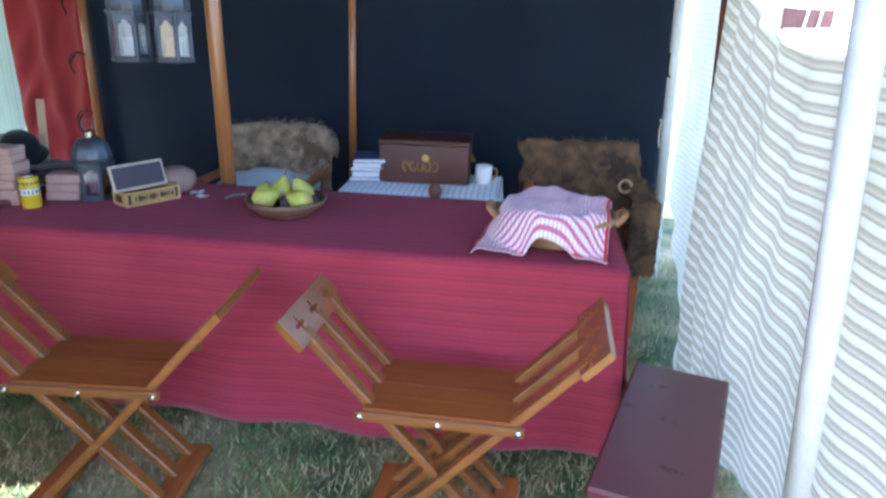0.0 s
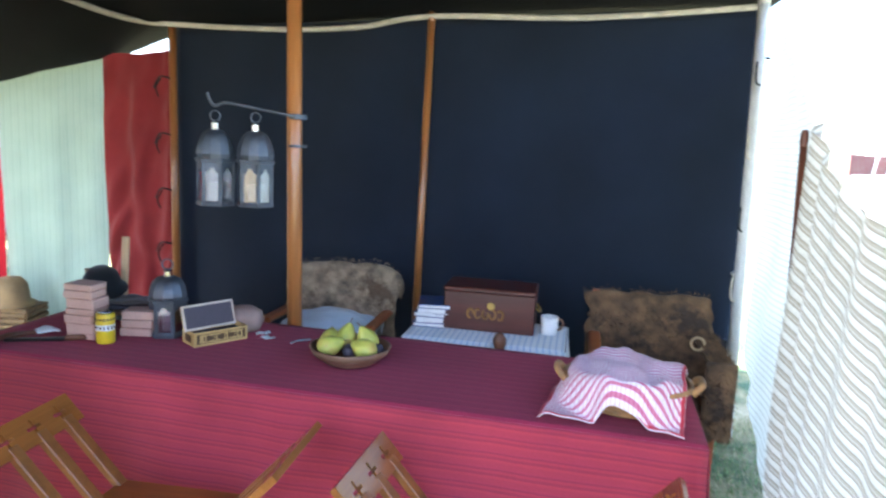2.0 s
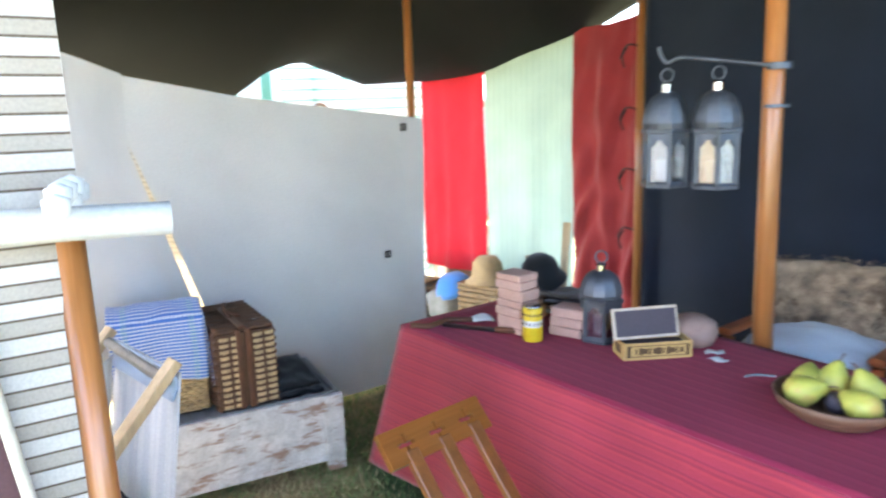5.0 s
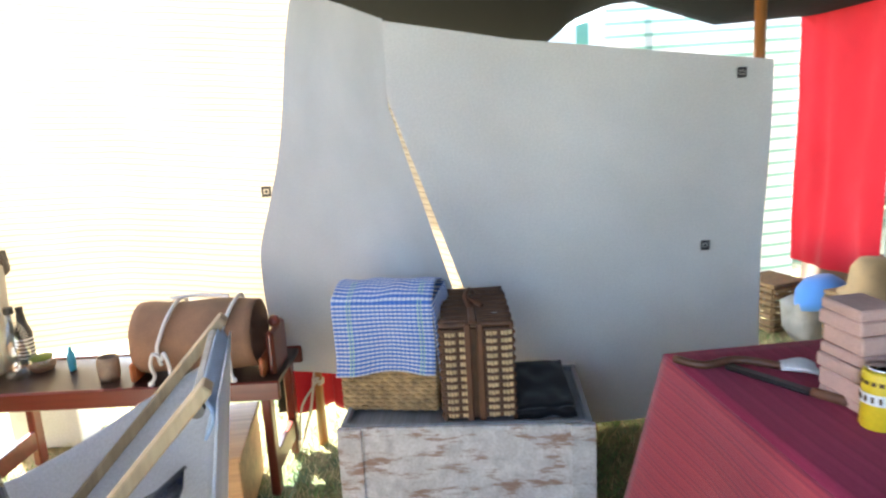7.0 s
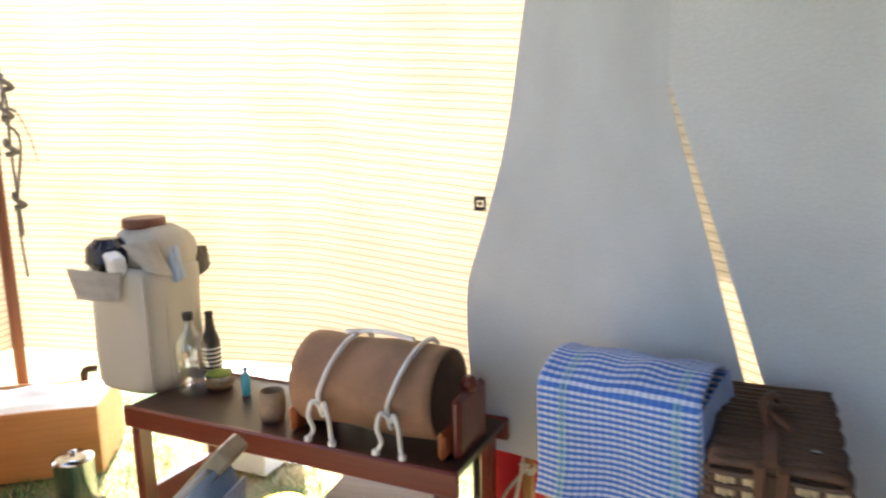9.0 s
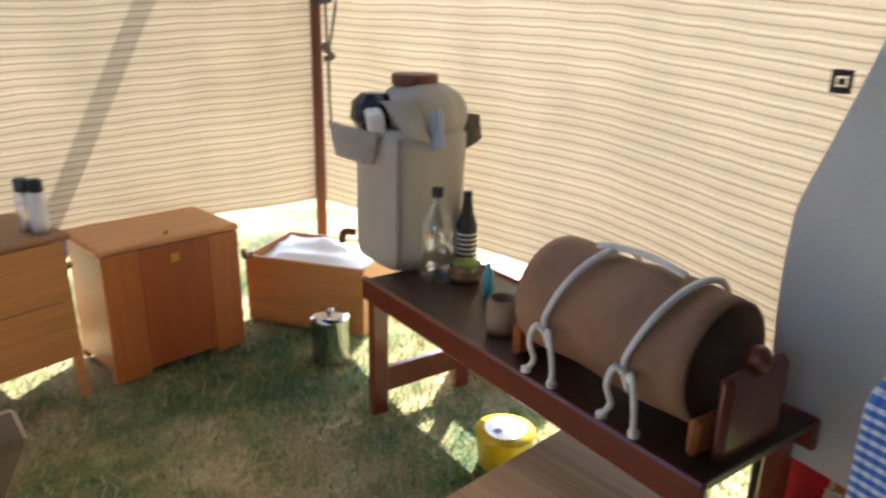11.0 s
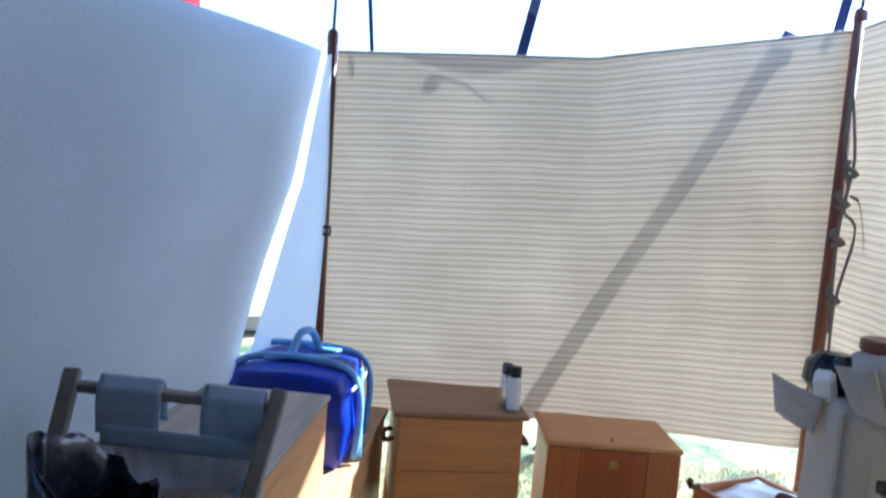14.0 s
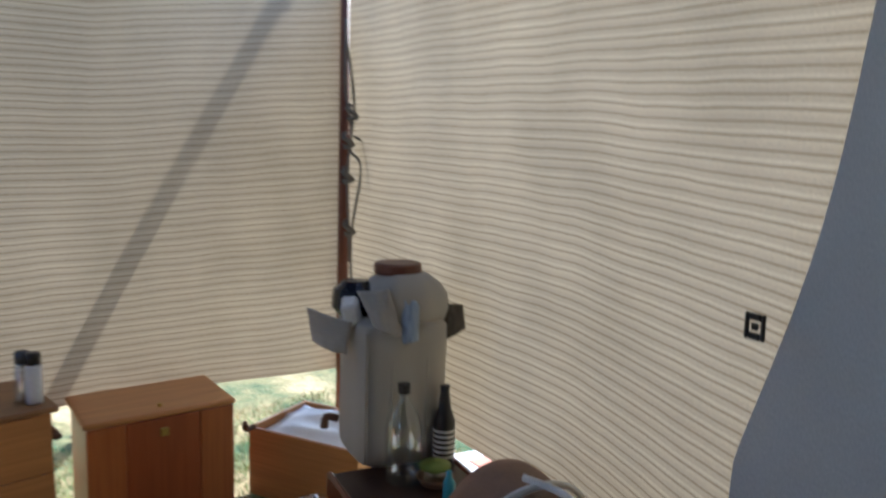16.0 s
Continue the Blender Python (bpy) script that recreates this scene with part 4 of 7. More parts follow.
def cigar_box():
    at = on_table(-1.265, 2.82, 50)
    ob = thing("cigar_box", at, "open printed wooden box with its lid standing up", "box")
    w, d, h = 0.235, 0.10, 0.058
    for name, size, p in (("base", (w, d, 0.006), (0, 0, 0.003)), ("front", (w, 0.006, h), (0, -d / 2, h / 2)), ("back", (w, 0.006, h), (0, d / 2, h / 2)), ("side", (0.006, d - 0.007, h), (-w / 2 + 0.003, 0, h / 2)), ("side", (0.006, d - 0.007, h), (w / 2 - 0.003, 0, h / 2))):
        part(name, box(size, p, bevel=0.001), tin_wood, ob)
    bm = bmesh.new()
    for k in range(11):
        box((0.006 + 0.006 * (k % 3), 0.002, 0.018 + 0.006 * (k % 2)), (-0.075 + 0.0155 * k, -d / 2 - 0.004, 0.03), bevel=0, bm=bm)
    for z in (0.012, 0.048):
        box((0.2, 0.002, 0.0025), (0.0, -d / 2 - 0.004, z), bevel=0, bm=bm)
    for s in (-1, 1):
        box((0.012, 0.002, 0.04), (s * 0.1, -d / 2 - 0.004, 0.03), bevel=0, bm=bm)
    box((0.002, 0.05, 0.03), (-w / 2 - 0.001, 0, 0.03), bevel=0, bm=bm)
    part("print", bm, ink_mat, ob, "dark brown ornamental print")
    part("lining", box((w - 0.016, d - 0.016, 0.02), (0, 0, 0.03), bevel=0), slate_mat, ob)
    lid = part("lid", box((w, 0.006, 0.105), (0, 0.0, 0.0525), bevel=0.001), plain("pale_box_wood", (0.60, 0.50, 0.38), 0.6, var=0.15), ob, "raised lid with dark inside")
    lid.matrix_basis = pose(-0.015, d / 2 - 0.04, h - 0.004, -18, 0, 4)
    part("inside", box((w - 0.02, 0.002, 0.087), (0, -0.0045, 0.0525), bevel=0), slate_mat, lid)
    for x, y, r in ((-1.10, 2.94, 30), (-1.075, 2.875, -20)):
        sc = thing("paper_scrap", pose(x, y, TH + 0.002, 0, 0, r), "small crumpled slip of pale paper", "paper")
        part("sheet", sheet(lambda u, v: (u * 0.06 - 0.03, v * 0.035, 0.006 * abs(math.sin(u * 5))), 8, 3, 0.06, 0.035, thick=0.001), paper_white, sc)
    hat = thing("beret", on_table(-1.22, 3.02), "pinkish felt cap lying behind the box", "hat")
    part("crown", lathe([(0, 0.10), (0.045, 0.097), (0.08, 0.075), (0.088, 0.045), (0.078, 0.015), (0.07, 0.0), (0, 0.0)], 24), plain("felt_brown", (0.34, 0.23, 0.19), 0.9, var=0.2), hat, smooth=True)


def lantern_mesh(parent, h, r, candle=True):
    """A six-sided zinc lantern with a ribbed dome; stands at the parent's origin."""
    part("base", lathe([(0, 0), (r * 1.1, 0), (r * 1.12, 0.012), (r, 0.022), (0, 0.022)], 6), zinc, parent)
    body_h = h * 0.50
    for k in range(6):
        a = k * math.pi / 3
        part("corner_post", rod((r * math.cos(a), r * math.sin(a), 0.015), (r * math.cos(a), r * math.sin(a), body_h), 0.006, segs=6), zinc, parent)
    for k in range(6):
        a = (k + 0.5) * math.pi / 3
        rr = r * math.cos(math.pi / 6) - 0.004
        m = pose(rr * math.cos(a), rr * math.sin(a), 0.02 + (body_h - 0.02) / 2, 0, 0, math.degrees(a))
        bm = box((0.003, r * 0.9, body_h - 0.02), bevel=0)
        bmesh.ops.transform(bm, matrix=m, verts=bm.verts)
        pane = part("pane", bm, pane_mat, parent)
        bm = bmesh.new()
        for s in (-1, 1):
            box((0.006, r * 0.10, body_h - 0.02), (0.003, s * r * 0.42, 0), bevel=0, bm=bm)
        box((0.006, r * 0.9, body_h * 0.16), (0.003, 0, body_h * 0.40), bevel=0, bm=bm)
        for s in (-1, 1):
            box((0.006, r * 0.26, body_h * 0.12), (0.003, s * r * 0.30, body_h * 0.28), (s * 35, 0, 0), bevel=0, bm=bm)
        bmesh.ops.transform(bm, matrix=m, verts=bm.verts)
        part("frame", bm, zinc, pane)
    part("collar", lathe([(r * 0.95, body_h - 0.004), (r * 1.16, body_h), (r * 1.18, body_h + 0.012), (r * 0.95, body_h + 0.02)], 6), zinc, parent)
    dome = [(r * 1.02, body_h + 0.01)]
    for k in range(1, 9):
        t = k / 8
        dome.append((r * 1.02 * math.cos(t * 1.42) ** 0.85 + 0.006, body_h + 0.01 + (h * 0.34) * math.sin(t * 1.5)))
    part("dome", lathe(dome, 12), zinc, parent)
    zt = dome[-1][1]
    part("chimney", lathe([(0.016, zt - 0.01), (0.016, zt + h * 0.07), (0.02, zt + h * 0.075), (0.008, zt + h * 0.10), (0, zt + h * 0.10)], 12), steel, parent, "pale metal chimney cap")
    part("ring", tube([(0.022 * math.cos(a), 0, zt + h * 0.10 + 0.02 + 0.022 * math.sin(a)) for a in [i * 0.7 for i in range(10)]], 0.0035, 6), zinc, parent)
    if candle:
        part("candle", lathe([(0, 0.02), (r * 0.36, 0.02), (r * 0.36, body_h * 0.6), (0, body_h * 0.6)], 14), paper_white, parent, "white candle")
    return zt + h * 0.10 + 0.042


def lanterns():
    lantern_mesh(thing("lantern", on_table(-1.485, 2.85, 12), "dark zinc candle lantern standing on the table", "lantern", "lanterns"), 0.29, 0.072)
    hook_z = 1.745
    arm = thing("lantern_bracket", Matrix.Translation((-1.07, 3.19, 1.70)), "forged white-grey iron hook arm on the tent pole", "bracket")
    part("arm", tube([(0.02, 0.0, 0.0), (-0.05, -0.02, 0.012), (-0.16, -0.06, 0.03), (-0.27, -0.08, 0.045), (-0.315, -0.09, 0.03), (-0.34, -0.09, 0.055), (-0.35, -0.09, 0.085)], 0.007), zinc, arm, smooth=True)
    part("band", lathe([(0.036, -0.012), (0.041, -0.01), (0.041, 0.01), (0.036, 0.012)], 16, (0.02, 0.03, 0.0)), zinc, arm)
    part("band", lathe([(0.036, -0.006), (0.041, -0.005), (0.041, 0.005), (0.036, 0.006)], 16, (0.02, 0.03, -0.13)), zinc, arm)
    for x, y, turn in ((-1.385, 3.10, 10), (-1.215, 3.135, 0)):
        ln = thing("hanging_lantern", pose(x, y, 1.295, 0, 0, turn), "blue-grey zinc lantern hanging from the pole arm", "lantern", "hanging lanterns")
        lantern_mesh(ln, 0.385, 0.076, False)
        part("candle_block", box((0.05, 0.05, 0.07), (0.0, 0, 0.06)), white_plastic, ln, "white candle end")


def table_clutter():
    st = thing("paper_stack", on_table(-1.775, 2.735, -4), "tall stack of pinkish paper bundles", "paper stack")
    z = 0
    for k in range(7):
        h = 0.026 + 0.008 * ((k * 5) % 3)
        part("paper_block", box((0.125, 0.10, h - 0.002), (0.004 * math.sin(k * 2.1), 0.004 * math.cos(k * 1.7), z + h / 2), (0, 0, 3 * math.sin(k * 3)), 0.004), paper_pink, st)
        z += h
    low = thing("paper_stack", on_table(-1.60, 2.83, 6), "low stack of pinkish paper bundles", "paper stack")
    for k in range(3):
        part("paper_block", box((0.13, 0.10, 0.034), (0.004 * k, 0, 0.018 + 0.036 * k), (0, 0, 2 * k), 0.004), paper_pink, low)
    tin = thing("mustard_tin", on_table(-1.665, 2.685), "yellow printed tin with a white band", "tin")
    part("can", lathe([(0, 0), (0.034, 0), (0.036, 0.004), (0.036, 0.118), (0.034, 0.122), (0, 0.122)], 24), yellow_mat, tin, smooth=True)
    part("label", lathe([(0.0362, 0.055), (0.0368, 0.055), (0.0368, 0.078), (0.0362, 0.078)], 24), paper_white, tin, "white label band")
    bm = bmesh.new()
    for k in range(16):
        a = k * 0.393
        box((0.002, 0.006, 0.012), (0.0372 * math.cos(a), 0.0372 * math.sin(a), 0.0665), (0, 0, math.degrees(a)), 0, bm=bm)
        box((0.002, 0.009, 0.008), (0.0366 * math.cos(a), 0.0366 * math.sin(a), 0.10), (0, 0, math.degrees(a)), 0, bm=bm)
    part("print", bm, ink_mat, tin)
    part("lid", lathe([(0, 0.122), (0.03, 0.122), (0.031, 0.13), (0, 0.132)], 24), steel, tin, smooth=True)
    kn = thing("knife", on_table(-1.93, 2.63, 20), "dark-sheathed knife lying on the cloth", "knife")
    part("sheath", box((0.22, 0.03, 0.012), (0, 0, 0.008), bevel=0.005), black_plastic, kn)
    part("handle", tube([(0.11, 0, 0.01), (0.17, 0, 0.012), (0.21, 0.005, 0.01)], 0.012), strap_leather, kn, smooth=True)
    bl = thing("wooden_block", on_table(-1.88, 2.92, 12), "pale wooden block on the table end", "block")
    part("block", box((0.17, 0.09, 0.055), (0, 0, 0.028), bevel=0.004), pine_x, bl)
    part("shelf", box((0.15, 0.075, 0.02), (0, 0, 0.068), (0, 0, 4), 0.004), leather, bl)
    jug = thing("clay_jug", on_table(-1.95, 3.05), "narrow-necked dark clay jug on the table", "jug")
    part("body", lathe([(0, 0), (0.05, 0), (0.065, 0.03), (0.06, 0.08), (0.03, 0.13), (0.022, 0.19), (0.028, 0.215), (0.022, 0.215), (0.017, 0.19), (0, 0.12)], 24), clay, jug, smooth=True)
    to = thing("bundle", on_table(-1.72, 3.03, 15), "pile of leather and grey cloth pieces", "cloth pile")
    for k in range(4):
        part("fold", sheet(lambda u, v, k=k: (u * 0.26 - 0.13, v * 0.12 - 0.06, 0.012 + 0.024 * k + 0.012 * nz(u * 4, v * 3, k)), 14, 8, 0.26, 0.12, thick=0.014), (khaki, leather, zinc, khaki_shaded)[k], to, smooth=True)
    hat = thing("bicorne_hat", pose(-1.885, 3.03, TH + 0.15, 20, 0, 5) @ Matrix.Scale(0.85, 4), "black felt hat propped on the pile", "hat")
    part("crown", lathe([(0, 0.10), (0.05, 0.095), (0.085, 0.06), (0.095, 0.0), (0.12, -0.03), (0.122, -0.036), (0.09, -0.02), (0, -0.02)], 24), black_cloth, hat, smooth=True)
    st2 = thing("wooden_paddle", pose(-1.83, 3.10, TH, -6, 0, 0), "upright pale wooden paddle", "paddle")
    part("blade", box((0.035, 0.014, 0.36), (0, 0, 0.18), bevel=0.004), pale_bar, st2)
    be = thing("leather_belt", on_table(-2.03, 2.62, 60), "brown leather strap with a pale tassel", "strap")
    part("strap", tube([(0.1, 0, 0.01), (0.0, 0.02, 0.014), (-0.08, -0.02, 0.01), (-0.15, 0.01, 0.012)], 0.011), strap_leather, be, smooth=True)
    bm = bmesh.new()
    for k in range(10):
        tube([(0.10, 0.004 * k - 0.02, 0.012), (0.15, 0.008 * k - 0.04, 0.018), (0.18, 0.006 * k - 0.03 + 0.01 * math.sin(k), 0.008)], 0.006, 6, bm=bm)
    part("tassel", bm, paper_white, be, smooth=True)


table()
tablecloth()
bowl_of_pears()
bread_basket()
cigar_box()
lanterns()
table_clutter()


# ---- folding chairs ----
def scissor_chair():
    ob = thing("scissor_chair", pose(-0.02, 1.90, 0, 0, 0, -8.5), "varnished folding scissor chair with pierced arm boards", "chair", "folding chairs")
    w, d, zs = 0.45, 0.31, 0.45
    for k in range(4):
        part("seat_slat", box((w - 0.015, d / 4 - 0.0006, 0.018), (0, -d / 2 + d / 4 * (k + 0.5), zs - 0.0006 * (k % 2)), bevel=0.0012), seat_mat, ob)
    for y in (-d / 2 - 0.004, d / 2 + 0.004):
        part("seat_rail", box((w + 0.035, 0.02, 0.03), (0, y, zs - 0.014), bevel=0.005), honey, ob)
    for s in (-1, 1):
        for k in range(3):
            y = -d / 2 + 0.035 + k * (d - 0.07) / 2 + s * 0.013
            part("slat", bar((s * 0.185, y, 0.02), (-s * 0.405, y, 0.665), 0.026, 0.044, side=(0, 1, 0), bevel=0.004), honey, ob)
        arm = part("arm_board", board(d + 0.07), honey_y, ob, "arm board pierced with small crosses")
        arm.matrix_basis = pose(-s * 0.418, 0, 0.678, 0, -s * 42.5, 0)
        part("foot_rail", box((0.09, d + 0.06, 0.035), (s * 0.195, 0, 0.017), bevel=0.008), honey_y, ob)
        for y in (-d / 2 - 0.016, d / 2 + 0.016):
            bolt = part("bolt", lathe([(0, -0.004), (0.010, -0.004), (0.010, 0.003), (0.005, 0.006), (0, 0.006)], 10), steel, ob)
            bolt.matrix_basis = pose(s * 0.225, y, zs - 0.014, 90 if y < 0 else -90, 0, 0)
    bolt = part("bolt", lathe([(0, -0.004), (0.010, -0.004), (0.010, 0.003), (0, 0.006)], 10), steel, ob)
    bolt.matrix_basis = pose(0, -d / 2 - 0.016, zs - 0.014, 90, 0, 0)
    return ob


def board(length):
    """A bevelled board along y with three cross-shaped holes through it."""
    bm = bmesh.new()
    n = 33
    cell = length / n
    rows = 9
    h = 0.105
    ch = h / rows

    def solid(i, j):
        for c in (6, 16, 26):
            if (i == c and 2 <= j <= 6) or (j == 4 and c - 2 <= i <= c + 2):
                return False
        return 0 <= i < n and 0 <= j < rows

    for side in (-1, 1):
        for i in range(n):
            for j in range(rows):
                if solid(i, j):
                    y0, z0 = -length / 2 + i * cell, -h / 2 + j * ch
                    vs = [bm.verts.new((side * 0.011, y, z)) for y, z in ((y0, z0), (y0 + cell, z0), (y0 + cell, z0 + ch), (y0, z0 + ch))]
                    bm.faces.new(vs if side > 0 else vs[::-1])
    for i in range(n):
        for j in range(rows):
            if not solid(i, j):
                continue
            y0, z0 = -length / 2 + i * cell, -h / 2 + j * ch
            for di, dj, e in ((-1, 0, ((y0, z0), (y0, z0 + ch))), (1, 0, ((y0 + cell, z0 + ch), (y0 + cell, z0))), (0, -1, ((y0 + cell, z0), (y0, z0))), (0, 1, ((y0, z0 + ch), (y0 + cell, z0 + ch)))):
                if not solid(i + di, j + dj):
                    (ya, za), (yb, zb) = e
                    bm.faces.new([bm.verts.new(p) for p in ((0.011, ya, za), (0.011, yb, zb), (-0.011, yb, zb), (-0.011, ya, za))])
    bmesh.ops.remove_doubles(bm, verts=bm.verts, dist=0.0001)
    bmesh.ops.recalc_face_normals(bm, faces=bm.faces)
    return bm


chair = scissor_chair()
copy_thing(chair, pose(-1.105, 2.02, 0, 0, 0, -3))


def purple_bench():
    m = pose(0.615, 1.78, 0, 0, 0, -24)
    ob = thing("bench", m, "low bench with a worn purple-brown top", "bench")
    part("top", box((0.30, 0.74, 0.035), (0, 0, 0.405), bevel=0.008), purple_mat, ob)
    for x in (-0.13, 0.13):
        part("apron", box((0.02, 0.66, 0.07), (x, 0, 0.352)), mahogany, ob)
    for x in (-0.12, 0.12):
        for y in (-0.30, 0.30):
            part("leg", bar((x * 1.1, y * 1.08, 0), (x, y, 0.387), 0.04, 0.04), mahogany_z, ob)


purple_bench()


# ---- behind the table ----
def fur_shape(name, fn, nu, nv, material, parent, hairs, seed, length=0.03):
    """A thick pelt from a surface function, with single hairs standing off it."""
    bm = sheet(fn, nu, nv, 0.6, 0.5, thick=0.03)
    rng = random.Random(seed)
    for _ in range(hairs):
        u, v = rng.random(), rng.random()
        p = Vector(fn(u, v))
        du = Vector(fn(min(1, u + 0.02), v)) - Vector(fn(max(0, u - 0.02), v))
        dv = Vector(fn(u, min(1, v + 0.02))) - Vector(fn(u, max(0, v - 0.02)))
        n = du.cross(dv).normalized()
        side = 1 if rng.random() < 0.35 else -1
        p = p + n * (0.03 if side > 0 else 0.0)
        t = (n * side + Vector((rng.uniform(-1, 1), rng.uniform(-1, 1), rng.uniform(-1.2, 0.5)))).normalized() * length * rng.uniform(0.5, 1.2)
        w = du.normalized() * 0.0035
        bm.faces.new([bm.verts.new(q) for q in (p - w, p + w, p + t)])
    return part(name, bm, material, parent)


def fur_chair(x, y, turn, pelt, cushion, label, seed):
    ob = thing("fur_armchair", pose(x, y, 0, 0, 0, turn), label, "armchair", "fur-covered chairs")
    for sx in (-0.27, 0.27):
        part("front_leg", bar((sx, -0.22, 0), (sx, -0.22, 0.66), 0.045, 0.045), red_wood, ob)
        part("back_post", bar((sx, 0.20, 0), (sx, 0.27, 0.885), 0.045, 0.04), red_wood, ob)
        part("arm", box((0.06, 0.52, 0.03), (sx, 0.0, 0.675), (-3, 0, 0), 0.01), red_wood, ob)
        part("side_rail", box((0.03, 0.40, 0.05), (sx, 0, 0.38)), red_wood, ob)
    for y2, z in ((-0.22, 0.38), (0.21, 0.38), (0.255, 0.82)):
        part("cross_rail", box((0.50, 0.028, 0.05), (0, y2, z)), red_wood, ob)
    part("seat", box((0.50, 0.44, 0.06), (0, 0, 0.42), bevel=0.02), leather, ob)
    fur = thing("fur_pelt", pose(x, y, 0, 0, 0, turn), "shaggy brown fur pelt hung over the chair back", "pelt", "fur pelts")

    def crest(u):
        return 0.905 if cushion else 0.90 - 0.045 * math.sin(math.pi * u)

    def back_drape(u, v):
        a = lerp(-0.31, 0.31, u) * (1 + 0.10 * nz(v * 6, seed, u * 2)) + 0.02 * nz(v * 5, seed)
        lo = 0.50 + 0.07 * nz(u * 5, seed, 1) + (0.12 if cushion else 0.0) * (1 - abs(2 * u - 1))
        if v < 0.72:
            t = v / 0.72
            return (a, 0.19 + 0.05 * t + 0.02 * nz(u * 4, v * 4, seed), lerp(lo, crest(u), t) - 0.05 * (2 * u - 1) ** 4 + 0.028 * nz(u * 6, v * 2, seed))
        t = (v - 0.72) / 0.28
        return (a, lerp(0.245, 0.33, min(1, t * 2)), lerp(crest(u) + 0.01, 0.72, t) - 0.05 * (2 * u - 1) ** 4 * (1 - t) + 0.028 * nz(u * 6, 1.44, seed) * (1 - t))
    fur_shape("pelt", back_drape, 30, 24, pelt, fur, 9000, seed, 0.020)
    if cushion:
        cu = thing("cushion", pose(x, y, 0.455, 0, 0, turn), "pale blue-white cushion on the chair seat", "cushion")
        part("cover", sheet(lambda u, v: (lerp(-0.25, 0.26, u), lerp(-0.22, 0.15, v), 0.16 + 0.10 * (math.sin(math.pi * u) * math.sin(math.pi * v)) ** 0.5 + 0.015 * nz(u * 5, v * 5, 2)), 24, 20, 0.45, 0.35, thick=-0.12), cream_fabric, cu, smooth=True)
    else:
        def arm_fur(u, v):
            y2, wob = lerp(-0.29, 0.20, v), 0.015 * nz(u * 4, v * 4, seed)
            if u < 0.5:
                return (0.325 + wob, y2, lerp(0.36, 0.70, u * 2))
            return (lerp(0.325, 0.225, u * 2 - 1), y2, 0.712 + wob)
        fur_shape("arm_pelt", arm_fur, 14, 16, pelt, fur, 2500, seed + 5)
        fur_shape("arm_front_pelt", lambda u, v: (lerp(0.215, 0.335, u), -0.285 - 0.01 * math.sin(3.1 * u), lerp(0.36 + 0.03 * nz(u * 5, 1), 0.715, v)), 8, 14, pelt, fur, 1200, seed + 9)
        part("armband", tube([(0.20 + 0.03 * math.cos(a), -0.10, 0.74 + 0.03 * math.sin(a)) for a in [i * 0.7 for i in range(9)]], 0.006), pale_bar, ob)


fur_chair(-0.99, 3.66, -2, fur_mat, True, "wooden armchair with a grey-brown pelt and pale cushion", 3)
fur_chair(0.655, 3.50, -6, fur_dark, False, "wooden armchair draped with dark brown fur", 8)


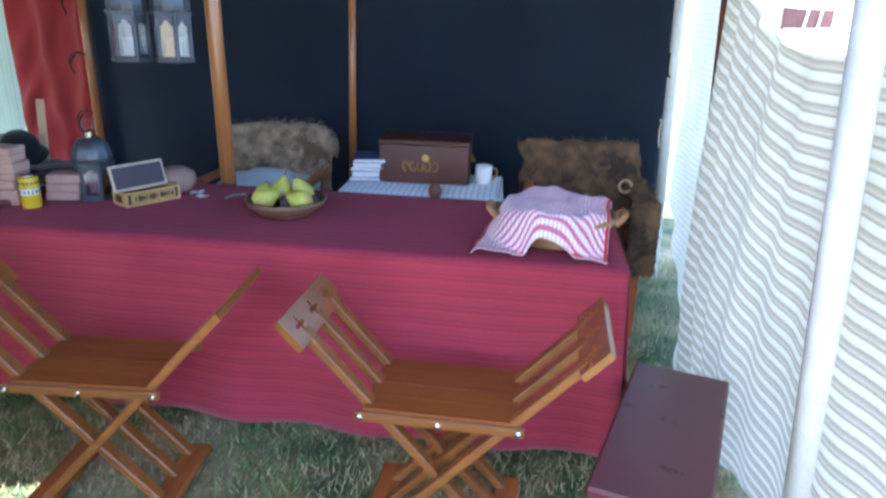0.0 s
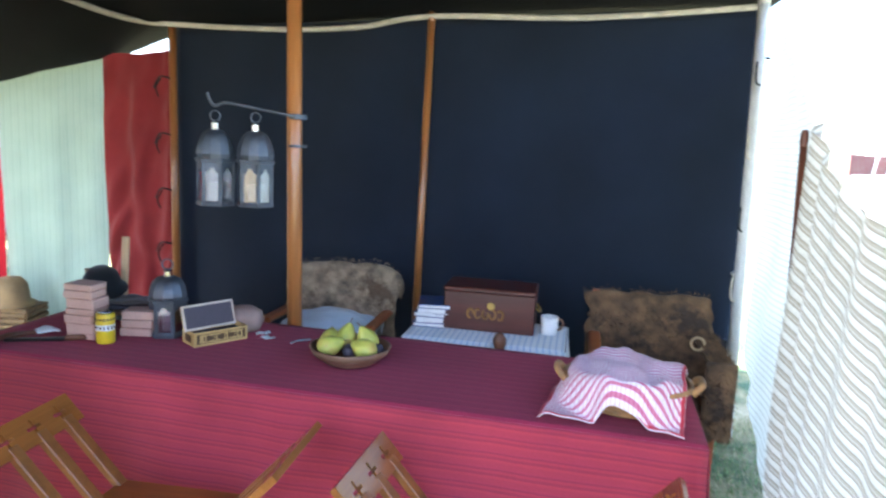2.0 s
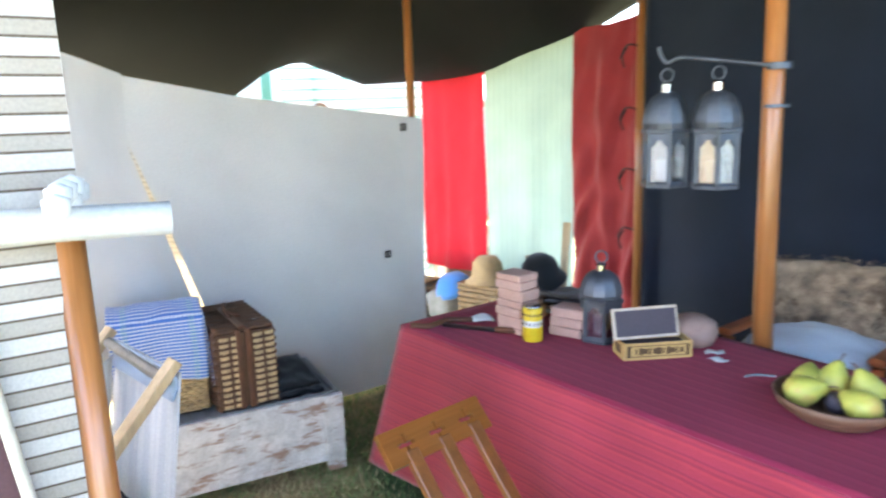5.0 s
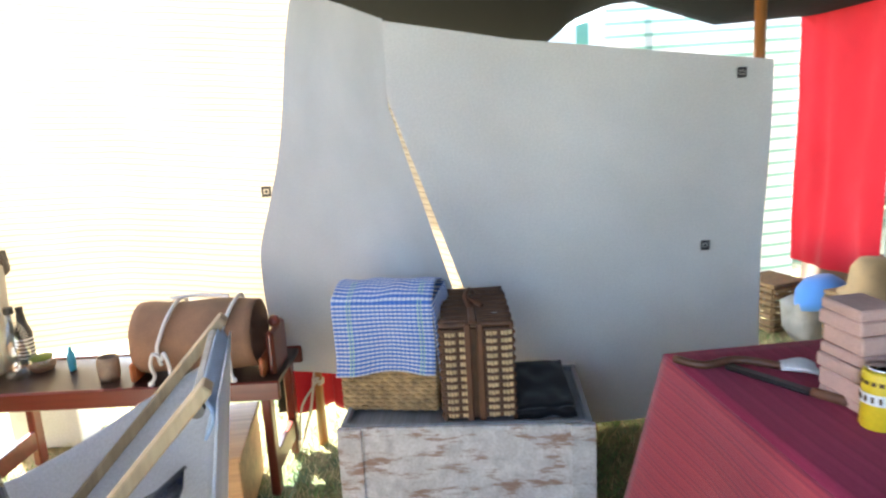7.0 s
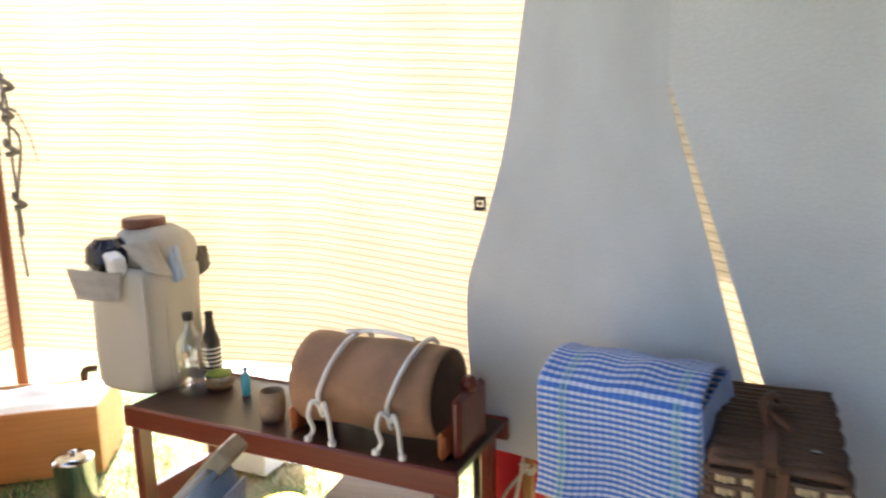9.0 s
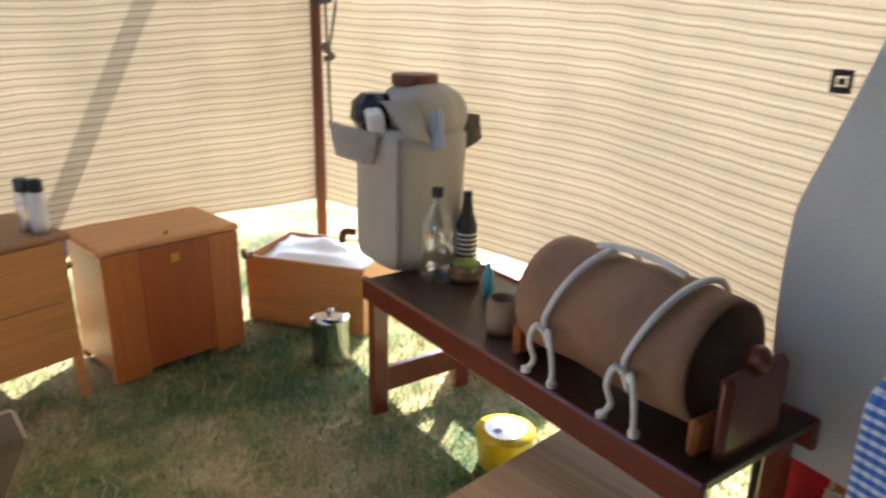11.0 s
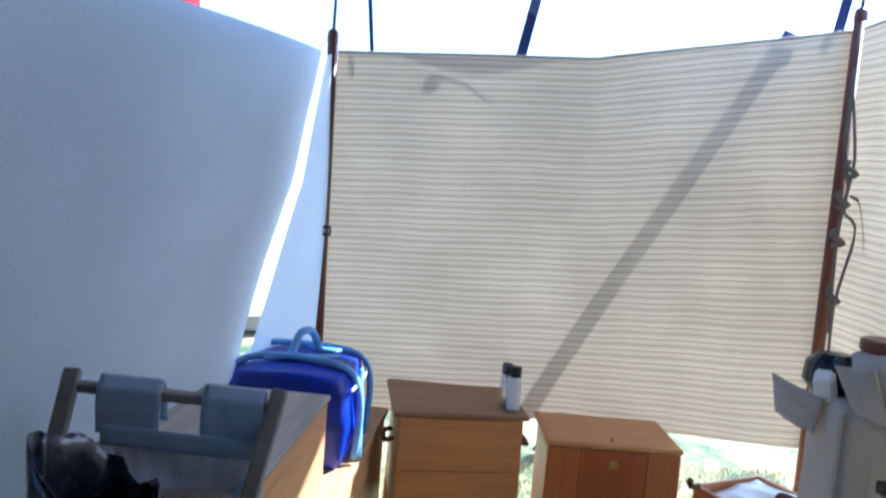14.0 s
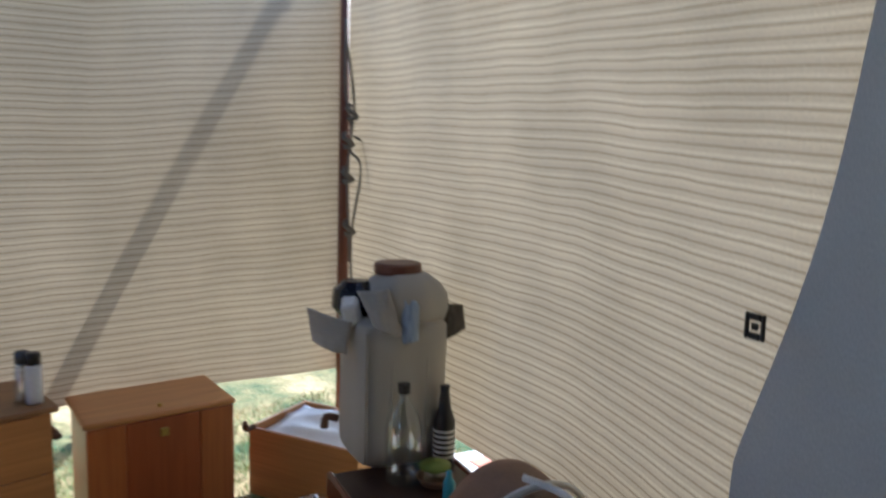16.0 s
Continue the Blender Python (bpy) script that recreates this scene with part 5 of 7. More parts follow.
def side_table():
    m = pose(-0.14, 3.34, 0, 0, 0, -6)
    ob = thing("side_table", m, "small table behind the long table", "table")
    part("top", box((0.72, 0.42, 0.03), (0, 0, 0.72)), pine_x, ob)
    for x in (-0.31, 0.31):
        for y in (-0.17, 0.17):
            part("leg", bar((x, y, 0), (x, y, 0.705), 0.04, 0.04), pine_x, ob)
    cl = thing("table_runner", m, "white cloth with pale blue stripes on the side table", "tablecloth")
    part("top", sheet(lambda u, v: (lerp(-0.365, 0.365, u), lerp(-0.215, 0.215, v), 0.736 + 0.002 * nz(u * 7, v * 5)), 30, 16, 0.73, 0.43, thick=0.004), check_blue_white, cl, smooth=True)
    part("front_drop", sheet(lambda u, v: (lerp(-0.37, 0.37, u), -0.218 - 0.02 * (1 - v) * (1 + math.sin(u * 20)), lerp(0.50, 0.738, v)), 40, 10, 0.73, 0.24, thick=0.003), check_blue_white, cl, smooth=True)
    for s in (-1, 1):
        part("end_drop", sheet(lambda u, v, s=s: (s * (0.369 + 0.02 * (1 - v) * (1 + math.sin(u * 12))), lerp(-0.215, 0.215, u), lerp(0.50, 0.738, v)), 20, 10, 0.43, 0.24, thick=0.003), check_blue_white, cl, smooth=True)
    ch = thing("writing_chest", pose(-0.135, 3.43, 0.742, 0, 0, -5), "dark mahogany chest with brass escutcheon and gilt initials", "chest")
    part("body", box((0.43, 0.24, 0.185), (0, 0, 0.093), bevel=0.004), chest_mat, ch)
    part("lid", box((0.436, 0.246, 0.022), (0, 0, 0.1975), bevel=0.006), chest_mat, ch)
    part("lock_plate", lathe([(0, 0), (0.017, 0), (0.019, 0.003), (0.012, 0.006), (0, 0.006)], 18), brass, ch, "round brass lock escutcheon").matrix_basis = pose(0.01, -0.121, 0.125, 90, 0, 0)
    bm = bmesh.new()
    for k in range(5):
        tube([(-0.085 + 0.035 * k + 0.014 * math.cos(a), -0.1225, 0.085 + 0.022 * math.sin(a)) for a in [i * 0.8 + k for i in range(7)]], 0.0055, 5, bm=bm)
    part("gilt_ornament", bm, gold_mat, ch, "worn gilt flourish on the front")
    for s in (-1, 1):
        part("handle", tube([(s * 0.217, -0.05, 0.12), (s * 0.235, -0.03, 0.10), (s * 0.235, 0.03, 0.10), (s * 0.217, 0.05, 0.12)], 0.005), brass, ch)
    z = 0.742
    for k in range(5):
        h = 0.02 + 0.006 * (k % 2)
        bk = thing("book", pose(-0.43 + 0.005 * k, 3.42 + 0.01 * math.sin(k), z, 0, 0, 6 * math.sin(k * 2.2)), "white-edged book in a stack on the side table", "book", "stacked books")
        part("page_block", box((0.145, 0.19, h - 0.006), (0.002, 0, h / 2), bevel=0.001), paper_white, bk)
        for zz in (0.0015, h - 0.0015):
            part("cover", box((0.15, 0.20, 0.003), (0, 0, zz), bevel=0.001), paper_white if k % 2 else blue_ink, bk)
        z += h
    cup = thing("mug", pose(0.145, 3.36, 0.742, 0, 0, 20), "white china mug with a brown handle", "mug")
    part("body", lathe([(0, 0), (0.034, 0), (0.038, 0.01), (0.042, 0.085), (0.039, 0.085), (0.034, 0.01), (0, 0.008)], 24), white_china, cup, smooth=True)
    part("handle", tube([(0.04, 0, 0.07), (0.065, 0, 0.065), (0.07, 0, 0.04), (0.055, 0, 0.02), (0.039, 0, 0.02)], 0.005), leather, cup, smooth=True)
    fold = thing("chair_finial", pose(-0.085, 3.08, 0), "pointed wooden chair-back finial behind the table", "finial")
    part("post", lathe([(0.022, 0), (0.022, 0.74), (0.03, 0.76), (0.03, 0.78), (0.018, 0.80), (0, 0.812)], 14), strap_leather, fold, smooth=True)


side_table()


# ---- pile in the far corner ----
# darker wicker: the corner's shade is put into its colour
shaded_straw = plain("wicker_shaded", (0.20, 0.13, 0.065), 0.8, scale=30, var=0.4, grain=250, relief=0.5)


def woven_crate(x, y, turn, w, d, rows, label):
    b = thing("wicker_crate", pose(x, y, 0, 0, 0, turn), label, "crate", "woven crates")
    bm = bmesh.new()
    for k in range(rows):
        z = 0.02 + 0.04 * k
        for s in (-1, 1):
            rod((-w / 2, s * d / 2, z), (w / 2, s * d / 2, z), 0.018, segs=6, bm=bm)
            rod((s * w / 2, -d / 2, z), (s * w / 2, d / 2, z), 0.018, segs=6, bm=bm)
    part("weave", bm, shaded_straw, b)
    part("lid", box((w + 0.02, d + 0.02, 0.02), (0, 0, 0.04 * rows + 0.01)), shaded_straw, b)


def corner_pile():
    woven_crate(-4.12, 4.40, 8, 0.26, 0.24, 7, "small woven crate standing on the grass")
    woven_crate(-3.40, 4.42, 5, 0.34, 0.24, 9, "woven crate under the straw hat")
    # grey of the bag lowered to carry the corner's shade
    bag = thing("plastic_bag", pose(-3.80, 4.46, 0.0), "crumpled grey-white bag under the cap", "bag")
    part("bag", lathe([(0, 0), (0.12, 0), (0.16, 0.06), (0.16, 0.18), (0.12, 0.24), (0.05, 0.26), (0, 0.26)], 28), plain("shaded_grey_bag", (0.24, 0.24, 0.235), 0.6, var=0.3), bag, smooth=True)
    for v in bag.children[0].data.vertices:
        v.co *= 1 + 0.35 * nz(v.co.x * 12, v.co.y * 12, v.co.z * 12)
    cap = thing("cloth_beret", pose(-3.74, 4.44, 0.24, 8, -12, 20), "bright blue cloth cap on the pile", "hat")
    part("crown", lathe([(0, 0.15), (0.08, 0.145), (0.125, 0.10), (0.145, 0.045), (0.15, 0.0), (0, 0.0)], 24), blue_hat_mat, cap, smooth=True)
    hat = thing("straw_hat", pose(-3.40, 4.42, 0.38, 0, 0, 0), "straw hat resting on the woven crate", "hat")
    part("crown", lathe([(0, 0.19), (0.07, 0.185), (0.105, 0.14), (0.12, 0.03), (0.16, 0.01), (0.162, 0.004), (0.11, 0.0), (0, 0.0)], 24), straw_hat_mat, hat, smooth=True)


corner_pile()


# ---- crate with baskets ----
CRATE = pose(-2.745, 2.08, 0, 0, 0, 72.5)


def crate():
    ob = thing("wooden_crate", CRATE, "worn white-painted wooden crate with a sunken grey lid", "crate")
    w, d, h = 0.90, 0.54, 0.36
    for y in (0.0, d):
        part("panel", box((w - 0.12, 0.018, h - 0.06), (0, y, 0.06 + (h - 0.06) / 2)), crate_mat, ob)
        part("bottom_rail", box((w - 0.14, 0.022, 0.035), (0, y, 0.065)), crate_mat, ob)
    for x in (-w / 2 + 0.02, w / 2 - 0.02):
        part("end_panel", box((0.018, d - 0.03, h - 0.06), (x, d / 2, 0.06 + (h - 0.06) / 2)), crate_mat, ob)
        for y in (-0.005, d + 0.005):
            part("corner_post", box((0.085, 0.03, h), (math.copysign(abs(x) - 0.025, x), y, h / 2)), crate_mat, ob)
    part("lid", box((w - 0.05, d - 0.05, 0.02), (0, d / 2, h - 0.025)), crate_grey, ob)
    for y in (0.022, d - 0.022):
        part("rim", box((w - 0.02, 0.02, 0.022), (0, y, h - 0.006)), crate_grey, ob)
    for x in (-w / 2 + 0.02, w / 2 - 0.02):
        part("rim", box((0.02, d - 0.07, 0.022), (x, d / 2, h - 0.006)), crate_grey, ob)


def on_crate(x, y, turn=0):
    return CRATE @ pose(x, y, 0.346, 0, 0, turn)


def woven_wall(bm, a, b, z0, z1, rows, uprights, r, bulge=0.004):
    """Strands weaving in and out of uprights between plan points a and b."""
    a, b = Vector(a), Vector(b)
    d = b - a
    n = Vector((-d.y, d.x)).normalized()
    for k in range(rows):
        z = lerp(z0, z1, (k + 0.5) / rows)
        pts = []
        for i in range(uprights + 1):
            p = a + d * (i / uprights) + n * (bulge if (i + k) % 2 else -bulge)
            pts.append((p.x, p.y, z))
        tube(pts, r, 5, bm=bm)


def wicker_with_cloth():
    m = pose(-3.049, 1.89, 0.346, 0, 0, 68)
    ob = thing("wicker_basket", m, "square straw wicker basket on the crate", "basket")
    w, d, h = 0.345, 0.26, 0.34
    bm = bmesh.new()
    x0, x1, y0, y1 = -w / 2, w / 2, -0.08, d - 0.08
    for a, b in (((x0, y0), (x1, y0)), ((x1, y0), (x1, y1)), ((x1, y1), (x0, y1)), ((x0, y1), (x0, y0))):
        woven_wall(bm, a, b, 0.01, 0.20, 12, 18, 0.0085, 0.005)
    part("weave", bm, straw_mat, ob, smooth=True)
    part("body", box((w - 0.02, d - 0.02, h - 0.03), (0, d / 2 - 0.08, (h - 0.03) / 2), bevel=0.01), straw_mat, ob)
    cl = thing("checked_cloth", m, "blue and white checked cloth draped over the basket", "cloth")
    top = h + 0.115

    def fn(u, v):
        s = v * (0.30 + d + 0.24)
        x = lerp(x0 - 0.015, x1 + 0.01, u)
        wob = 0.012 * nz(u * 5, v * 6, 3)
        if s < 0.30:
            t = s / 0.30
            return (x + 0.01 * (1 - t) * math.sin(v * 9), y0 - 0.022 - 0.012 * (1 - t) * (1 + math.sin(u * 9)) + wob * (1 - t), lerp(0.16 + 0.012 * math.sin(u * 4 - 1), top - 0.03, t))
        s -= 0.30
        if s < d:
            t = s / d
            return (x, lerp(y0 - 0.02, y1 + 0.01, t), top - 0.03 + 0.05 * math.sin(math.pi * min(1, t * 1.1)) ** 0.6 + 0.012 * nz(u * 4, t * 4, 8))
        t = (s - d) / 0.24
        return (x, y1 + 0.015 + 0.02 * t, lerp(top - 0.035, 0.18, t))
    part("drape", sheet(fn, 30, 60, 0.36, 0.76, thick=0.003), blue_cloth_mat, cl, smooth=True)
    part("side_drop", sheet(lambda u, v: (x1 + 0.012 + 0.03 * (1 - v) * (0.5 + 0.5 * math.sin(u * 8)), lerp(y0 - 0.035, y1, u), lerp(0.12 + 0.16 * u, top - 0.02, v)), 14, 20, 0.26, 0.3, thick=0.003), blue_cloth_mat, cl, smooth=True)
    stripe = plain("green_thread", (0.35, 0.62, 0.42), 0.8)
    bm = bmesh.new()
    for u0 in (0.16, 0.86):
        for k in range(2):
            pts = [Vector(fn(u0 + 0.03 * k, v / 24)) + Vector((0, -0.004, 0.002)) for v in range(15)]
            tube(pts, 0.0016, 4, bm=bm)
    part("thread_line", bm, stripe, cl)


def picnic_basket():
    m = pose(-2.833, 2.16, 0.346, 0, 0, 76)
    ob = thing("picnic_basket", m, "dark brown wicker hamper standing on end with pale weave", "basket")
    w, d, h = 0.245, 0.46, 0.365
    part("body", box((w - 0.02, d - 0.02, h - 0.02), (0, d / 2 - 0.06, h / 2), bevel=0.012), brown_wicker, ob)
    y0 = -0.06
    rows = 12
    for x0, x1 in ((-w / 2, -0.035), (0.02, w / 2)):
        bm, bm2 = bmesh.new(), bmesh.new()
        for k in range(rows):
            z = lerp(0.02, h - 0.02, (k + 0.5) / rows)
            n = max(3, int((x1 - x0) / 0.012))
            for i in range(n):
                x = lerp(x0, x1, (i + 0.5) / n)
                tgt = bm if i % 4 else bm2
                box(((x1 - x0) / n * 0.98, 0.012 if i % 4 else 0.008, 0.019), (x, y0 - 0.003, z + (0.0015 if i % 2 else -0.0015)), bevel=0.004, bm=tgt)
            tube([(x0, y0 - 0.004, z + 0.0135), ((x0 + x1) / 2, y0 - 0.008, z + 0.0135), (x1, y0 - 0.004, z + 0.0135)], 0.0055, 5, bm=bm2)
        part("pale_weave", bm, pale_wicker, ob)
        part("dark_weave", bm2, brown_wicker, ob)
    bm = bmesh.new()
    woven_wall(bm, (w / 2, y0), (w / 2, y0 + d), 0.01, h - 0.01, 22, 10, 0.009, 0.004)
    woven_wall(bm, (-w / 2, y0), (-w / 2, y0 + d), 0.01, h - 0.01, 22, 10, 0.009, 0.004)
    for k in range(16):
        y = lerp(y0, y0 + d, (k + 0.5) / 16)
        tube([(-w / 2, y, h - 0.006 + 0.004 * (k % 2)), (0, y, h - 0.004), (w / 2, y, h - 0.006 + 0.004 * (k % 2))], 0.013, 5, bm=bm)
    part("side_weave", bm, brown_wicker, ob, smooth=True)
    for x in (-0.030, 0.012):
        part("edge_strap", box((0.022, 0.014, h + 0.01), (x, y0 - 0.008, h / 2), bevel=0.004), strap_leather, ob)
    part("top_strap", box((0.03, d * 0.8, 0.012), (-0.01, y0 + d * 0.4, h + 0.006), bevel=0.004), strap_leather, ob)
    hd = tube([(-0.01, 0.10, h), (-0.03, 0.15, h + 0.04), (-0.01, 0.21, h + 0.05), (0.01, 0.27, h)], 0.009)
    tube([(0.03, 0.12, h + 0.01), (-0.02, 0.17, h + 0.03), (0.03, 0.22, h + 0.02)], 0.008, bm=hd)
    part("handle", hd, strap_leather, ob, smooth=True)
    part("buckle", box((0.02, 0.012, 0.004), (0.07, 0.03, h + 0.008), bevel=0.001), steel, ob)


def black_on_crate():
    ob = thing("folded_felt", on_crate(0.275, 0.20, 4), "folded black felt lying on the crate lid", "cloth")
    part("fold", sheet(lambda u, v: (lerp(-0.11, 0.11, u), lerp(-0.13, 0.22, v), 0.015 + 0.05 * v + 0.012 * nz(u * 4, v * 4, 6)), 16, 20, 0.22, 0.35, thick=-0.014), black_cloth, ob, smooth=True)
    part("fold", sheet(lambda u, v: (lerp(-0.10, 0.11, u), lerp(-0.10, 0.21, v), 0.035 + 0.05 * v + 0.012 * nz(u * 4, v * 4, 2)), 16, 20, 0.22, 0.35, thick=-0.012), black_cloth, ob, smooth=True)


def red_bag_and_stake():
    ob = thing("red_bag", pose(-3.60, 1.64, 0.0), "red cloth bag hanging behind the sheet", "bag")
    part("bag", sheet(lambda u, v: (0.03 * math.sin(u * 7), lerp(-0.12, 0.13, u), lerp(0.14, 0.46, v) + 0.02 * math.sin(u * 4)), 16, 12, 0.25, 0.3, thick=0.05), red_cloth, ob, smooth=True)
    part("lining", sheet(lambda u, v: (0.02, lerp(-0.20, -0.11, u), lerp(0.16, 0.44, v)), 8, 12, 0.1, 0.3, thick=0.04), black_cloth, ob, smooth=True)
    part("strap", tube([(0.08, -0.12, 0.0), (0.09, -0.06, 0.18), (0.06, -0.02, 0.42)], 0.006), rope_mat, ob)
    st = pole((-3.53, 1.62, 0), (-3.55, 1.62, 0.62), 0.022, 0.020, pole_mat, "short varnished peg with a cord", "peg")
    part("cord", tube([(0.024 * math.cos(a), 0.024 * math.sin(a), 0.28 + 0.002 * a) for a in [i * 0.6 for i in range(22)]] + [(0.05, -0.08, 0.2), (0.06, -0.10, 0.05)], 0.005), rope_mat, st)


crate()
wicker_with_cloth()
picnic_basket()
black_on_crate()
red_bag_and_stake()


# ---- long red bench and what stands on it ----
BENCH = pose(-3.429, 0.283, 0, 0, 0, -14.5)
BH = 0.47


def on_bench(x, y, turn=0):
    """x across the bench from its room-side edge towards the wall, y along it."""
    return BENCH @ pose(-x, y - 0.085, BH, 0, 0, turn)


def long_bench():
    ob = thing("long_bench", BENCH, "long mahogany-red bench with a dark top", "bench")
    ln, dp = 1.215, 0.37
    part("top", box((dp, ln, 0.022), (-dp / 2, ln / 2, BH - 0.011)), dark_top, ob)
    for x in (0.006, -dp - 0.006):
        part("rail", box((0.02, ln + 0.02, 0.075), (x, ln / 2, BH - 0.032), bevel=0.006), mahogany, ob)
    for y in (0.03, ln - 0.05):
        for x in (-0.02, -dp + 0.02):
            part("leg", box((0.06, 0.035, BH - 0.03), (x, y, (BH - 0.03) / 2), bevel=0.006), mahogany_z, ob)
        part("stretcher", box((dp - 0.08, 0.025, 0.085), (-dp / 2, y, 0.12)), mahogany, ob)
    part("end_board", box((0.20, 0.03, 0.22), (-0.175, ln - 0.035, BH + 0.06), bevel=0.012), mahogany_z, ob)
    part("end_knob", lathe([(0, 0), (0.022, 0), (0.026, 0.02), (0.015, 0.04), (0, 0.042)], 14, (-0.175, ln - 0.035, BH + 0.165)), mahogany_z, ob, smooth=True)


def leather_roll():
    m = on_bench(0.17, 0.975)
    ob = thing("leather_roll", m, "tan leather barrel roll tied with white cord", "barrel")
    bm = bmesh.new()
    n, segs, ln, r = 16, 36, 0.46, 0.142
    rings = []
    for i in range(n + 1):
        y = lerp(-ln / 2, ln / 2, i / n)
        rr = r * (1 + 0.03 * math.cos(i / n * 6.28 * 1.5)) * (0.985 if 0 < i < n else 0.97)
        rings.append([bm.verts.new((rr * math.cos(k * 6.2832 / segs) * (1 + 0.02 * nz(k * 0.4, y * 6)), y, 0.145 + rr * 0.98 * math.sin(k * 6.2832 / segs))) for k in range(segs)])
    inner = [bm.verts.new((r * 0.86 * math.cos(k * 6.2832 / segs), ln / 2, 0.145 + r * 0.86 * math.sin(k * 6.2832 / segs))) for k in range(segs)]
    deep = [bm.verts.new((r * 0.84 * math.cos(k * 6.2832 / segs), ln / 2 - 0.12, 0.145 + r * 0.84 * math.sin(k * 6.2832 / segs))) for k in range(segs)]
    for a, b in zip(rings + [inner], rings[1:] + [inner, deep]):
        for k in range(segs):
            bm.faces.new((a[k], b[k], b[(k + 1) % segs], a[(k + 1) % segs]))
    bm.faces.new(rings[0])
    bm.faces.new(deep[::-1])
    bmesh.ops.recalc_face_normals(bm, faces=bm.faces)
    part("roll", bm, leather, ob, smooth=True)
    for y in (-0.11, 0.12):
        c = tube([(0.150 * math.cos(a), y + 0.05 * max(0, math.sin(a)) - 0.01, 0.145 + 0.150 * math.sin(a)) for a in [-0.5 + i * 0.25 for i in range(21)]], 0.0075, 8)
        for s in (-1, 1):
            tube([(0.145, y, 0.10), (0.165, y + s * 0.02, 0.13), (0.168, y + s * 0.035, 0.085), (0.155, y + s * 0.03, 0.04), (0.165, y + s * 0.04, 0.015)], 0.007, bm=c)
        for s in (-1, 1):
            lathe([(0, -0.012), (0.012, -0.006), (0.012, 0.006), (0, 0.012)], 8, (0.166, y + s * 0.042, 0.012), bm=c)
        part("cord", c, white_mat, ob, "white cord tied in a bow", smooth=True)
    part("cross_cord", tube([(0.02, -0.10, 0.302), (-0.01, 0.0, 0.304), (0.02, 0.13, 0.302)], 0.0075), white_mat, ob, smooth=True)
    cr = thing("roll_cradle", m, "mahogany cradle ends under the leather roll", "cradle")
    for y in (-0.22, 0.24):
        part("end", box((0.26, 0.025, 0.08), (0, y + (0.02 if y > 0 else -0.02), 0.04), bevel=0.01), red_wood, cr)


